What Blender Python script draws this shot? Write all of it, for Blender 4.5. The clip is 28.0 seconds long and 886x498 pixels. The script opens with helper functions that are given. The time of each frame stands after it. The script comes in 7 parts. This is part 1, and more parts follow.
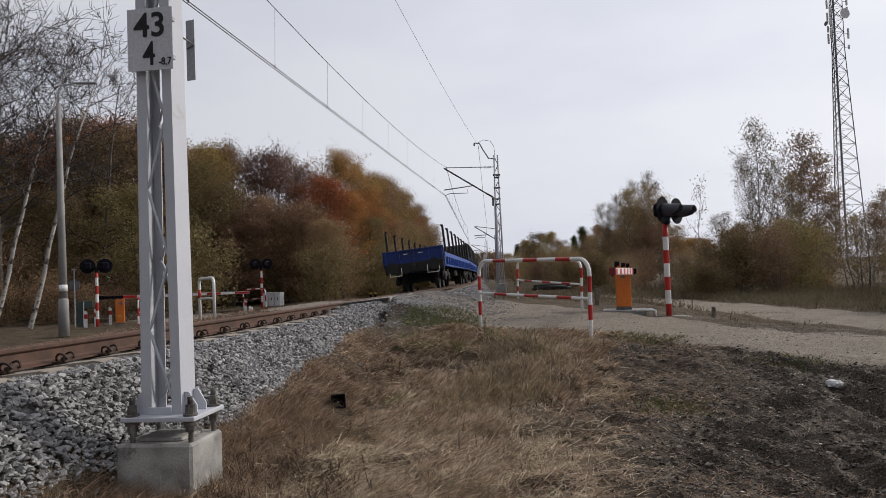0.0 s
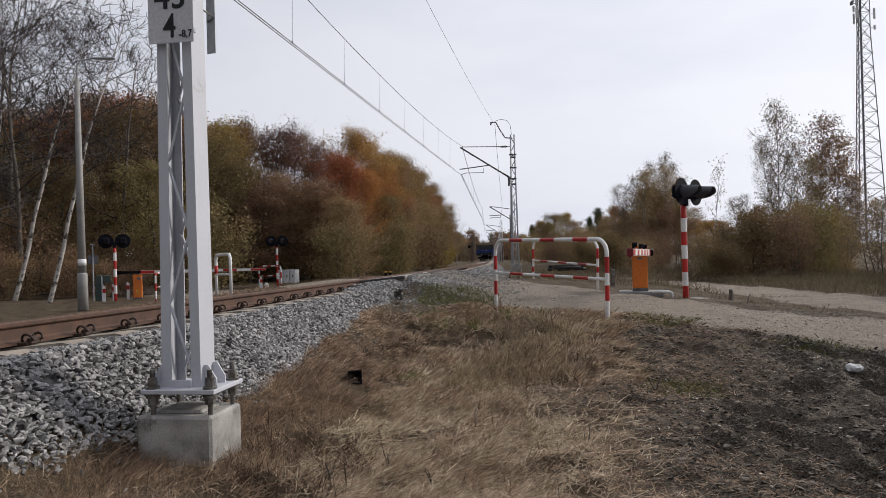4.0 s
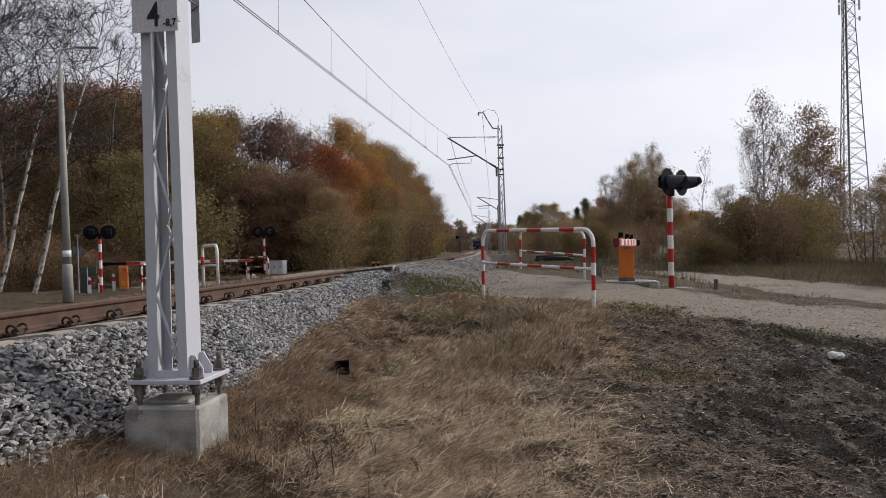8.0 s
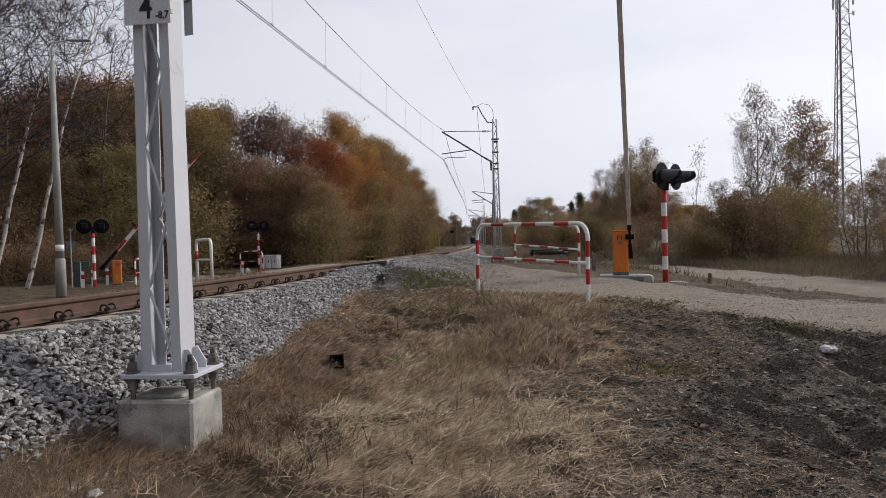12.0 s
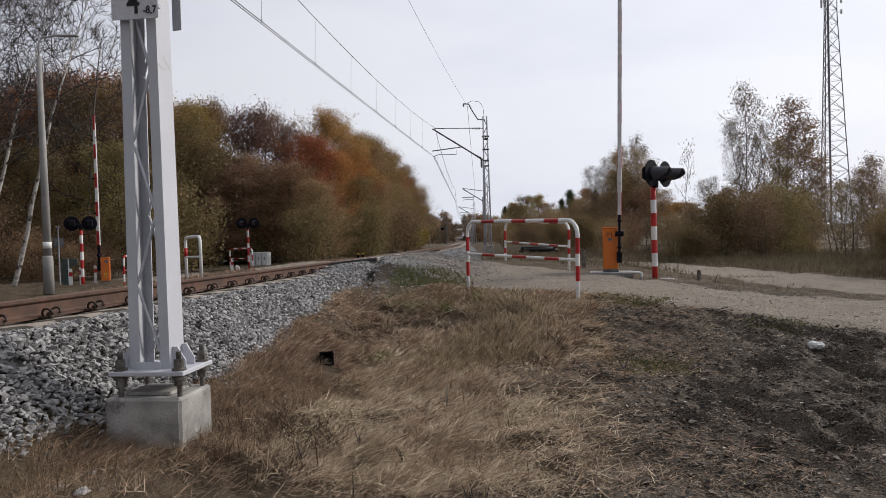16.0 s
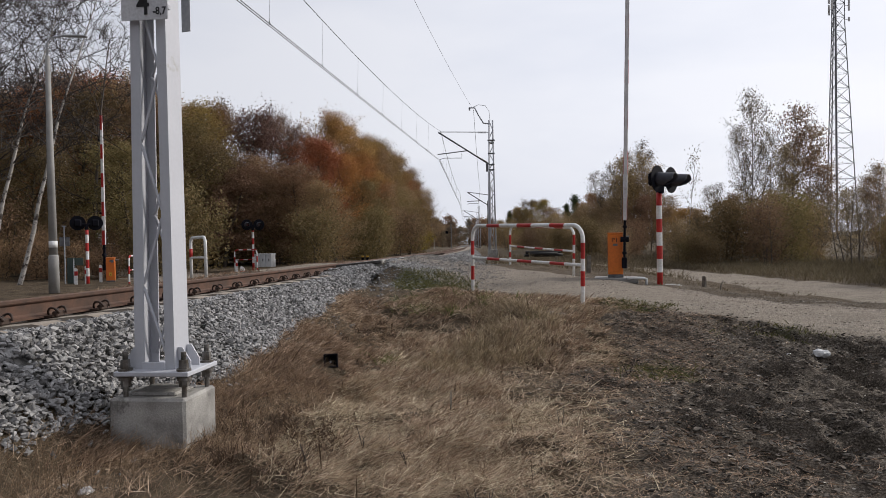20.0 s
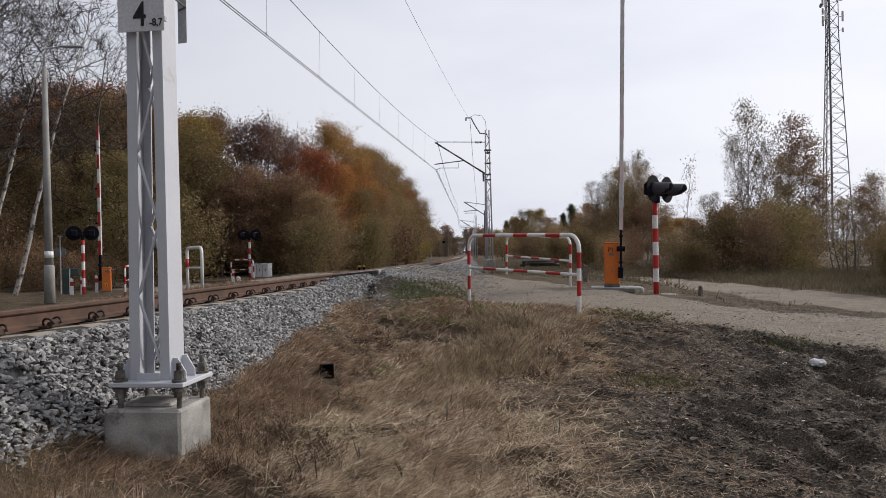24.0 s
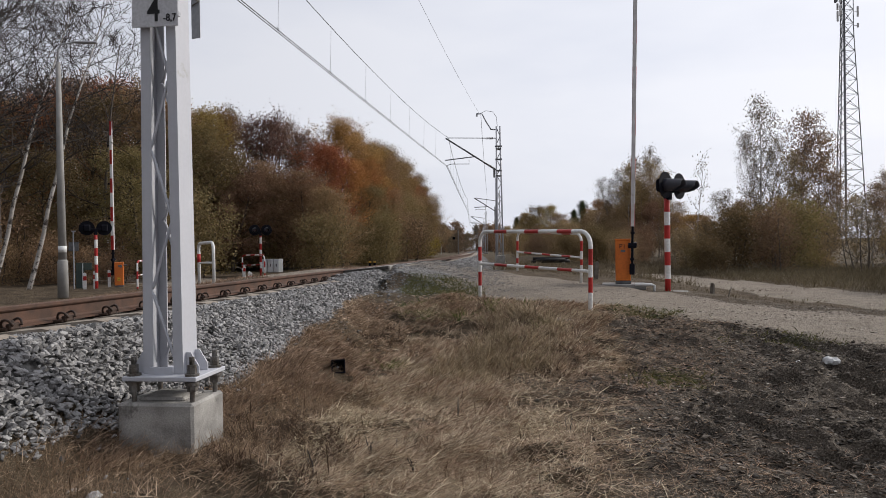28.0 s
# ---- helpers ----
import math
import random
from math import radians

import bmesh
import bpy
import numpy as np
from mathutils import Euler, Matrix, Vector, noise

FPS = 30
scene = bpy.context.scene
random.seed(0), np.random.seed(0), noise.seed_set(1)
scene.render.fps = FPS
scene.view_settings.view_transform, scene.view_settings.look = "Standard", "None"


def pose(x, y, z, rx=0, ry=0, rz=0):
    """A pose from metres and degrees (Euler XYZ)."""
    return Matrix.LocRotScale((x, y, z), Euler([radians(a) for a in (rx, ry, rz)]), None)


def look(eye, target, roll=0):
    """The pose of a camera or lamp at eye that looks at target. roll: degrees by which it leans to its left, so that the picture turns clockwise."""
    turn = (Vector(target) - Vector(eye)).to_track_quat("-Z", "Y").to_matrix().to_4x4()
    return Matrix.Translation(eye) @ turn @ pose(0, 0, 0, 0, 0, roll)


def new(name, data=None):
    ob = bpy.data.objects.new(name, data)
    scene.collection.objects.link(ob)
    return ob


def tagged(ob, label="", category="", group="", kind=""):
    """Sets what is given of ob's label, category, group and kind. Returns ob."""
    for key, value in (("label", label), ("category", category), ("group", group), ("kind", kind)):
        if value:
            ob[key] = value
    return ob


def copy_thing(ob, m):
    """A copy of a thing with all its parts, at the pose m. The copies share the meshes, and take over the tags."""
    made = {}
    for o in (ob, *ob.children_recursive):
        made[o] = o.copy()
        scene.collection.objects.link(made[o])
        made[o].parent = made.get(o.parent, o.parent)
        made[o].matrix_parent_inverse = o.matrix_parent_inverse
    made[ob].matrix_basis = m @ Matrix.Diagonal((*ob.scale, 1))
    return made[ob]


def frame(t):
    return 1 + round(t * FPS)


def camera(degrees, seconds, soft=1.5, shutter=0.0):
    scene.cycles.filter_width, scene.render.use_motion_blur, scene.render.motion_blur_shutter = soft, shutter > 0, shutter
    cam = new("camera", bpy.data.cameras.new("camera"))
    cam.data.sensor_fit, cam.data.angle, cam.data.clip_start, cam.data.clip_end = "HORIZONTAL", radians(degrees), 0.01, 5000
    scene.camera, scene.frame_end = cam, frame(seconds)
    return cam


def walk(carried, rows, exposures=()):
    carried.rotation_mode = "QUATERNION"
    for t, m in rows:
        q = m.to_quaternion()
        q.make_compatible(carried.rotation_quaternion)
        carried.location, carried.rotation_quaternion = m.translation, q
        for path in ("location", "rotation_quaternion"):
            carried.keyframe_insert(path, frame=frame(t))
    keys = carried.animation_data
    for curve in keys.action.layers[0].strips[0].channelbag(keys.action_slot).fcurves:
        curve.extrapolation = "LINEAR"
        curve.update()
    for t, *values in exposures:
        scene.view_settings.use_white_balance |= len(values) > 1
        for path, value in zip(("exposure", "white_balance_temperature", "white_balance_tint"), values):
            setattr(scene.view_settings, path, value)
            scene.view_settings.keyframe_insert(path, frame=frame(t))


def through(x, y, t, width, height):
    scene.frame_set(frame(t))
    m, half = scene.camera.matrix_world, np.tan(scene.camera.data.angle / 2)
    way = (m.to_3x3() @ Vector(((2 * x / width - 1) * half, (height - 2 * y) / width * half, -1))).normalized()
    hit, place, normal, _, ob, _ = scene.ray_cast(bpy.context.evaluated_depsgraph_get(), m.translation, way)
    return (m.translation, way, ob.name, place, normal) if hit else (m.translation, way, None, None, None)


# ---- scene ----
EXPOSURE = 0.0
cam = camera(63.8, 28.0, soft=0.9)
EYE_Z = 1.45
# seconds, x, y, z offset from the stand, pitch, roll, yaw
PATH = [
    (0.0, 0.028, -0.021, 0.025, 1.910, 2.210, -0.033),
    (0.5, 0.034, -0.035, 0.026, 1.908, 2.053, 0.493),
    (1.0, 0.021, -0.026, 0.022, 1.615, 1.587, 0.602),
    (1.5, 0.008, -0.014, 0.016, 1.143, 1.410, 1.535),
    (2.0, -0.000, 0.022, 0.014, 0.648, 1.699, 1.744),
    (2.5, -0.006, 0.012, 0.012, 0.255, 1.442, 1.446),
    (3.0, -0.006, 0.009, 0.011, 0.321, 1.397, 1.087),
    (3.5, -0.007, 0.007, 0.012, 0.369, 1.470, 1.126),
    (5.5, 0.003, 0.004, 0.005, -0.138, 1.635, 0.685),
    (6.0, 0.004, 0.003, 0.007, -0.230, 1.642, 0.330),
    (6.5, 0.006, 0.003, 0.007, -0.289, 1.850, 0.341),
    (7.0, 0.011, -0.005, 0.007, -0.285, 1.966, 0.388),
    (7.5, 0.011, -0.008, 0.007, -0.356, 1.909, 0.133),
    (8.0, 0.005, -0.011, 0.005, -0.466, 1.608, 0.142),
    (8.5, -0.000, 0.001, -0.000, -0.905, 1.685, 0.380),
    (9.0, 0.000, 0.004, -0.000, -1.234, 1.572, 0.227),
    (9.5, -0.006, 0.009, -0.000, -1.268, 1.417, 0.138),
    (10.0, -0.004, 0.010, -0.002, -1.158, 1.482, 0.230),
    (10.5, -0.001, 0.005, -0.002, -1.239, 1.535, 0.010),
    (11.0, -0.000, 0.001, 0.001, -1.183, 1.484, -0.080),
    (11.5, 0.000, -0.001, 0.002, -1.001, 1.461, -0.219),
    (12.0, 0.005, -0.004, 0.002, -0.937, 1.607, -0.297),
    (12.5, 0.005, -0.004, 0.003, -0.724, 1.445, -0.693),
    (14.5, 0.001, -0.001, 0.001, -0.910, 1.073, -0.802),
    (15.0, 0.004, -0.005, 0.001, -0.799, 1.119, -0.900),
    (15.5, 0.008, -0.004, -0.001, -1.079, 1.280, -1.320),
    (16.0, 0.010, -0.003, -0.002, -1.184, 1.607, -1.058),
    (16.5, 0.010, -0.005, -0.001, -0.936, 1.584, -0.832),
    (17.0, 0.009, -0.003, -0.001, -1.001, 1.390, -0.876),
    (17.5, 0.008, -0.003, -0.002, -1.119, 1.409, -0.557),
    (18.0, 0.005, -0.003, -0.001, -1.086, 1.292, -0.288),
    (18.5, 0.008, -0.005, 0.001, -0.896, 1.252, -0.540),
    (19.0, 0.005, -0.002, -0.001, -0.797, 0.937, -1.026),
    (19.5, 0.005, -0.004, -0.003, -1.015, 0.928, -0.897),
    (20.0, -0.001, 0.002, -0.001, -0.897, 0.971, -0.703),
    (20.5, -0.004, 0.002, 0.000, -0.708, 0.836, -0.796),
    (21.0, -0.003, 0.001, -0.001, -0.798, 0.897, -0.705),
    (21.5, -0.004, -0.003, -0.002, -0.799, 0.705, -0.871),
    (23.5, 0.005, -0.004, -0.001, -0.231, 1.070, -0.957),
    (24.0, 0.006, -0.004, 0.002, -0.123, 1.046, -0.956),
    (24.5, 0.000, -0.002, -0.000, -0.083, 0.981, -0.798),
    (25.0, -0.000, -0.005, 0.002, -0.013, 0.999, -0.897),
    (25.5, -0.002, -0.005, 0.004, 0.030, 0.970, -0.762),
    (26.0, 0.003, -0.010, 0.003, 0.001, 1.013, -0.641),
    (26.5, 0.002, -0.010, 0.002, -0.096, 0.929, -0.723),
    (27.0, -0.001, -0.002, -0.002, -0.454, 0.838, -0.502),
    (27.5, -0.005, 0.001, 0.001, -0.204, 0.806, -0.264),
    (28.0, -0.007, 0.002, -0.000, -0.422, 0.837, -0.139),
]
walk(cam, [(t, pose(x, y, EYE_Z + z, 90 + p, r, yw)) for t, x, y, z, p, r, yw in PATH], exposures=[(0.0, EXPOSURE - 0.14), (1.2, EXPOSURE), (28.0, EXPOSURE)])
# ---- light ----
SUN_AZ, SUN_EL = 64.0, 27.0          # degrees clockwise from +y, and up
world = bpy.data.worlds.new("overcast")
scene.world = world
world.use_nodes = True
wt = world.node_tree
for n in list(wt.nodes):
    wt.nodes.remove(n)
w_out = wt.nodes.new("ShaderNodeOutputWorld")
w_bg = wt.nodes.new("ShaderNodeBackground")
w_sky = wt.nodes.new("ShaderNodeTexSky")
w_sky.sky_type, w_sky.sun_disc = "NISHITA", False
w_sky.sun_elevation, w_sky.sun_rotation = radians(SUN_EL), radians(SUN_AZ)
w_sky.air_density, w_sky.dust_density = 1.0, 4.0
w_sc = wt.nodes.new("ShaderNodeVectorMath")
w_sc.operation = "SCALE"
w_sc.inputs["Scale"].default_value = 0.10
# thin cloud deck in front of the clear sky
w_tc = wt.nodes.new("ShaderNodeTexCoord")
w_mp = wt.nodes.new("ShaderNodeMapping")
w_mp.inputs["Scale"].default_value = (1.0, 1.0, 3.2)
w_no = wt.nodes.new("ShaderNodeTexNoise")
w_no.inputs["Scale"].default_value, w_no.inputs["Detail"].default_value = 1.7, 5.0
w_no.inputs["Roughness"].default_value = 0.5
w_rp = wt.nodes.new("ShaderNodeValToRGB")
w_rp.color_ramp.elements[0].position, w_rp.color_ramp.elements[0].color = 0.30, (0.70, 0.74, 0.86, 1)
w_rp.color_ramp.elements[1].position, w_rp.color_ramp.elements[1].color = 0.64, (0.885, 0.90, 0.975, 1)
w_mix = wt.nodes.new("ShaderNodeMix")
w_mix.data_type = "RGBA"
w_mix.inputs["Factor"].default_value = 0.93
w_bg.inputs["Strength"].default_value = 1.0
L = wt.links.new
L(w_tc.outputs["Generated"], w_mp.inputs["Vector"])
L(w_mp.outputs["Vector"], w_no.inputs["Vector"])
L(w_no.outputs["Fac"], w_rp.inputs["Fac"])
L(w_sky.outputs["Color"], w_sc.inputs[0])
L(w_sc.outputs["Vector"], w_mix.inputs["A"])
L(w_rp.outputs["Color"], w_mix.inputs["B"])
# cloud deck brightens towards the hidden sun; unseen sky behind is dimmed for contrast
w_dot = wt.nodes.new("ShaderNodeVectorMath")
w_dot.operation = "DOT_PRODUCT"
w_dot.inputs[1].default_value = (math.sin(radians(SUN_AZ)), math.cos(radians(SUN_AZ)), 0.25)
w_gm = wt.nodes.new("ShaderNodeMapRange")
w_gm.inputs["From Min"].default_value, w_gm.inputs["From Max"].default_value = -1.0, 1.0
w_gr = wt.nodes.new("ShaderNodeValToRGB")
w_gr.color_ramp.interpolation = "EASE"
# low stops darken the sky behind the camera, to shade camera-facing sides
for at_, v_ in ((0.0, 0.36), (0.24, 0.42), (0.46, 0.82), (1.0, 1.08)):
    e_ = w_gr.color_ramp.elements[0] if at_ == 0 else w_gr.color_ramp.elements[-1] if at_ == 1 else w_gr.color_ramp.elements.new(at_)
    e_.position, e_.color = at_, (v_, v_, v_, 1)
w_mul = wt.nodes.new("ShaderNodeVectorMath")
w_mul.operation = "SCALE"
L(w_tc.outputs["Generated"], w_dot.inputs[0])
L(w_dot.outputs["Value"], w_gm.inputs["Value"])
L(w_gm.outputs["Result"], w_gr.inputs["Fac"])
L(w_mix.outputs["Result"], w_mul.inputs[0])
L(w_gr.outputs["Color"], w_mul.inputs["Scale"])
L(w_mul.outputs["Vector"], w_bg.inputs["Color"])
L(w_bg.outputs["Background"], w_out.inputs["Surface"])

sun = new("sun", bpy.data.lights.new("sun", "SUN"))
sun.data.energy, sun.data.angle, sun.data.color = 3.0, radians(10), (1.0, 0.95, 0.88)
sun.matrix_world = look((0, 0, 60), (-60 * math.sin(radians(SUN_AZ)) * math.cos(radians(SUN_EL)),
                                    -60 * math.cos(radians(SUN_AZ)) * math.cos(radians(SUN_EL)),
                                    60 - 60 * math.sin(radians(SUN_EL))))


# ---- materials ----
def material(name, base, dark=None, scale=8.0, rough=0.7, metal=0.0, bump=0.15, fine=60.0, island=0.0, objvar=0.0,
             spots=None, spot_scale=3.0, spot_at=0.62, rough_var=0.12, grain=0.12, spec=0.35):
    """Two-scale procedural surface: broad stain between base and dark, fine grain, optional spots, and bump."""
    m = bpy.data.materials.new(name)
    m.use_nodes = True
    nt = m.node_tree
    bs = nt.nodes["Principled BSDF"]
    tc = nt.nodes.new("ShaderNodeTexCoord")
    n1 = nt.nodes.new("ShaderNodeTexNoise")
    n1.inputs["Scale"].default_value, n1.inputs["Detail"].default_value = scale, 6.0
    n2 = nt.nodes.new("ShaderNodeTexNoise")
    n2.inputs["Scale"].default_value, n2.inputs["Detail"].default_value = fine, 4.0
    for n in (n1, n2):
        nt.links.new(tc.outputs["Object"], n.inputs["Vector"])
    dark = dark or tuple(c * 0.72 for c in base)
    r1 = nt.nodes.new("ShaderNodeValToRGB")
    r1.color_ramp.elements[0].position, r1.color_ramp.elements[0].color = 0.36, (*dark, 1)
    r1.color_ramp.elements[1].position, r1.color_ramp.elements[1].color = 0.62, (*base, 1)
    nt.links.new(n1.outputs["Fac"], r1.inputs["Fac"])
    hsv = nt.nodes.new("ShaderNodeHueSaturation")
    mr = nt.nodes.new("ShaderNodeMapRange")
    mr.inputs["From Min"].default_value, mr.inputs["From Max"].default_value = 0.3, 0.7
    mr.inputs["To Min"].default_value, mr.inputs["To Max"].default_value = 1 - grain, 1 + grain
    nt.links.new(n2.outputs["Fac"], mr.inputs["Value"])
    value = mr.outputs["Result"]
    for amount, node, out in ((island, "ShaderNodeNewGeometry", "Random Per Island"), (objvar, "ShaderNodeObjectInfo", "Random")):
        if amount:
            g = nt.nodes.new(node)
            k = nt.nodes.new("ShaderNodeMapRange")
            k.inputs["To Min"].default_value, k.inputs["To Max"].default_value = 1 - amount, 1 + amount
            nt.links.new(g.outputs[out], k.inputs["Value"])
            mu = nt.nodes.new("ShaderNodeMath")
            mu.operation = "MULTIPLY"
            nt.links.new(value, mu.inputs[0])
            nt.links.new(k.outputs["Result"], mu.inputs[1])
            value = mu.outputs["Value"]
    nt.links.new(value, hsv.inputs["Value"])
    colour = r1.outputs["Color"]
    if spots:
        n3 = nt.nodes.new("ShaderNodeTexNoise")
        n3.inputs["Scale"].default_value, n3.inputs["Detail"].default_value = spot_scale, 8.0
        n3.inputs["Roughness"].default_value = 0.7
        nt.links.new(tc.outputs["Object"], n3.inputs["Vector"])
        r3 = nt.nodes.new("ShaderNodeValToRGB")
        r3.color_ramp.elements[0].position, r3.color_ramp.elements[1].position = spot_at, spot_at + 0.07
        nt.links.new(n3.outputs["Fac"], r3.inputs["Fac"])
        mx = nt.nodes.new("ShaderNodeMix")
        mx.data_type = "RGBA"
        mx.inputs["B"].default_value = (*spots, 1)
        nt.links.new(r3.outputs["Color"], mx.inputs["Factor"])
        nt.links.new(colour, mx.inputs["A"])
        colour = mx.outputs["Result"]
    nt.links.new(colour, hsv.inputs["Color"])
    nt.links.new(hsv.outputs["Color"], bs.inputs["Base Color"])
    rr = nt.nodes.new("ShaderNodeMapRange")
    rr.inputs["To Min"].default_value, rr.inputs["To Max"].default_value = max(0.05, rough - rough_var), min(1, rough + rough_var)
    nt.links.new(n1.outputs["Fac"], rr.inputs["Value"])
    nt.links.new(rr.outputs["Result"], bs.inputs["Roughness"])
    bs.inputs["Metallic"].default_value = metal
    bs.inputs["Specular IOR Level"].default_value = spec
    if bump:
        b = nt.nodes.new("ShaderNodeBump")
        b.inputs["Strength"].default_value, b.inputs["Distance"].default_value = bump, 0.01
        nt.links.new(n2.outputs["Fac"], b.inputs["Height"])
        nt.links.new(b.outputs["Normal"], bs.inputs["Normal"])
    return m


def leaf_material(name, c1, c2, c3, patch=0.0, through=0.3):
    """Leaves: colour by leaf between three autumn tones, a shift per tree, some light through."""
    m = bpy.data.materials.new(name)
    m.use_nodes = True
    nt = m.node_tree
    bs = nt.nodes["Principled BSDF"]
    g = nt.nodes.new("ShaderNodeNewGeometry")
    r = nt.nodes.new("ShaderNodeValToRGB")
    r.color_ramp.elements[0].position, r.color_ramp.elements[0].color = 0.0, (*c1, 1)
    r.color_ramp.elements[1].position, r.color_ramp.elements[1].color = 1.0, (*c3, 1)
    e = r.color_ramp.elements.new(0.56 if patch else 0.5)
    e.color = (*c2, 1)
    oi = nt.nodes.new("ShaderNodeObjectInfo")
    mr = nt.nodes.new("ShaderNodeMapRange")
    mr.inputs["To Min"].default_value, mr.inputs["To Max"].default_value = (0.9, 1.1) if patch else (0.74, 1.16)
    hs = nt.nodes.new("ShaderNodeHueSaturation")
    mh = nt.nodes.new("ShaderNodeMapRange")
    mh.inputs["To Min"].default_value, mh.inputs["To Max"].default_value = 0.485, 0.515
    fac = g.outputs["Random Per Island"]
    if patch:                            # broad tufts of one tone among another
        tc = nt.nodes.new("ShaderNodeTexCoord")
        no = nt.nodes.new("ShaderNodeTexNoise")
        no.inputs["Scale"].default_value, no.inputs["Detail"].default_value, no.inputs["Roughness"].default_value = 8.0, 6.0, 0.85
        nt.links.new(tc.outputs["Object"], no.inputs["Vector"])
        sp = nt.nodes.new("ShaderNodeMapRange")
        sp.inputs["From Min"].default_value, sp.inputs["From Max"].default_value = 0.36, 0.64
        sp.inputs["To Min"].default_value, sp.inputs["To Max"].default_value = 0.0, patch
        nt.links.new(no.outputs["Fac"], sp.inputs["Value"])
        ma = nt.nodes.new("ShaderNodeMath")
        ma.operation = "MULTIPLY_ADD"
        nt.links.new(fac, ma.inputs[0])
        ma.inputs[1].default_value = 1.0 - patch
        nt.links.new(sp.outputs["Result"], ma.inputs[2])
        fac = ma.outputs["Value"]
    nt.links.new(fac, r.inputs["Fac"])
    nt.links.new(oi.outputs["Random"], mr.inputs["Value"])
    nt.links.new(oi.outputs["Random"], mh.inputs["Value"])
    nt.links.new(mr.outputs["Result"], hs.inputs["Value"])
    nt.links.new(mh.outputs["Result"], hs.inputs["Hue"])
    nt.links.new(r.outputs["Color"], hs.inputs["Color"])
    nt.links.new(hs.outputs["Color"], bs.inputs["Base Color"])
    bs.inputs["Roughness"].default_value = 0.75
    bs.inputs["Specular IOR Level"].default_value = 0.2
    tr = nt.nodes.new("ShaderNodeBsdfTranslucent")
    nt.links.new(hs.outputs["Color"], tr.inputs["Color"])
    mx = nt.nodes.new("ShaderNodeMixShader")
    mx.inputs["Fac"].default_value = through + 0.04
    nt.links.new(bs.outputs["BSDF"], mx.inputs[1])
    nt.links.new(tr.outputs["BSDF"], mx.inputs[2])
    nt.links.new(mx.outputs["Shader"], nt.nodes["Material Output"].inputs["Surface"])
    return m


GALV = material("galvanised_paint", (0.47, 0.475, 0.51), (0.43, 0.435, 0.47), 2, 0.5, 0.0, 0.02, 40, spots=(0.33, 0.32, 0.295), spot_scale=3.4, spot_at=0.645, grain=0.025)
TOWER = material("tower_steel", (0.17, 0.17, 0.185), (0.11, 0.11, 0.12), 2, 0.6, 0.2, 0.05, 30)
GALV_OLD = material("galvanised_steel", (0.36, 0.37, 0.39), (0.26, 0.27, 0.29), 2, 0.5, 0.3, 0.08, 30, spots=(0.20, 0.15, 0.11), spot_scale=5, spot_at=0.68)
STEEL_DARK = material("dark_steel", (0.16, 0.16, 0.165), (0.08, 0.08, 0.085), 6, 0.5, 0.5, 0.1)
BOLT = material("bolt_steel", (0.20, 0.19, 0.18), (0.10, 0.085, 0.07), 20, 0.45, 0.6, 0.15)
CONCRETE = material("foundation_concrete", (0.36, 0.345, 0.32), (0.20, 0.19, 0.178), 5, 0.88, 0, 0.35, 90, spots=(0.15, 0.14, 0.13), spot_scale=4, spot_at=0.54)
CONCRETE_POLE = material("pole_concrete", (0.28, 0.272, 0.26), (0.21, 0.203, 0.192), 2, 0.85, 0, 0.25, 60)
SLAB = material("crossing_slab", (0.36, 0.345, 0.32), (0.25, 0.235, 0.21), 1.3, 0.9, 0, 0.3, 40, objvar=0.08, spots=(0.17, 0.15, 0.125), spot_scale=1.5, spot_at=0.6)
SLAB_EDGE = material("slab_edge_steel", (0.07, 0.065, 0.06), (0.04, 0.035, 0.03), 5, 0.7, 0.2, 0.2)
SLEEPER = material("sleeper_concrete", (0.33, 0.285, 0.235), (0.22, 0.18, 0.145), 6, 0.9, 0, 0.3, 70, objvar=0.1)
RUST = material("rail_rust", (0.105, 0.056, 0.038), (0.060, 0.035, 0.025), 7, 0.78, 0.1, 0.25, 80)
RAIL_TOP = material("rail_running_surface", (0.22, 0.17, 0.14), (0.14, 0.095, 0.07), 3, 0.5, 0.4, 0.05)
CLIP = material("clip_steel", (0.055, 0.034, 0.025), (0.03, 0.02, 0.016), 20, 0.65, 0.3, 0.2)
STONE = material("ballast_stone", (0.265, 0.258, 0.252), (0.155, 0.150, 0.147), 25, 0.85, 0, 0.35, 120, island=0.55, objvar=0.4)
RED = material("red_paint", (0.42, 0.022, 0.018), (0.30, 0.018, 0.015), 3, 0.45, 0, 0.05, 30, spots=(0.22, 0.03, 0.02), spot_scale=9, spot_at=0.68)
WHITE = material("white_paint", (0.72, 0.72, 0.71), (0.58, 0.57, 0.55), 3, 0.5, 0, 0.05, 30, spots=(0.36, 0.32, 0.28), spot_scale=8, spot_at=0.68)
ORANGE = material("orange_paint", (0.62, 0.165, 0.022), (0.52, 0.13, 0.02), 2, 0.45, 0, 0.04, 30, spots=(0.30, 0.09, 0.03), spot_scale=6, spot_at=0.70)
BLACK = material("black_plastic", (0.012, 0.012, 0.017), (0.008, 0.008, 0.011), 4, 0.7, 0, 0.03, spec=0.04)
# satin black visors; their bluish sheen is painted in as a lighter base
VISOR = material("visor_sheen", (0.040, 0.040, 0.052), (0.028, 0.028, 0.036), 4, 0.5, 0, 0.03, spec=0.45)
BLACK_TEXT = material("black_lettering", (0.012, 0.012, 0.013), (0.01, 0.01, 0.01), 5, 0.6, 0, 0)
SIGN = material("sign_white", (0.52, 0.52, 0.54), (0.48, 0.48, 0.50), 3, 0.55, 0, 0.02)
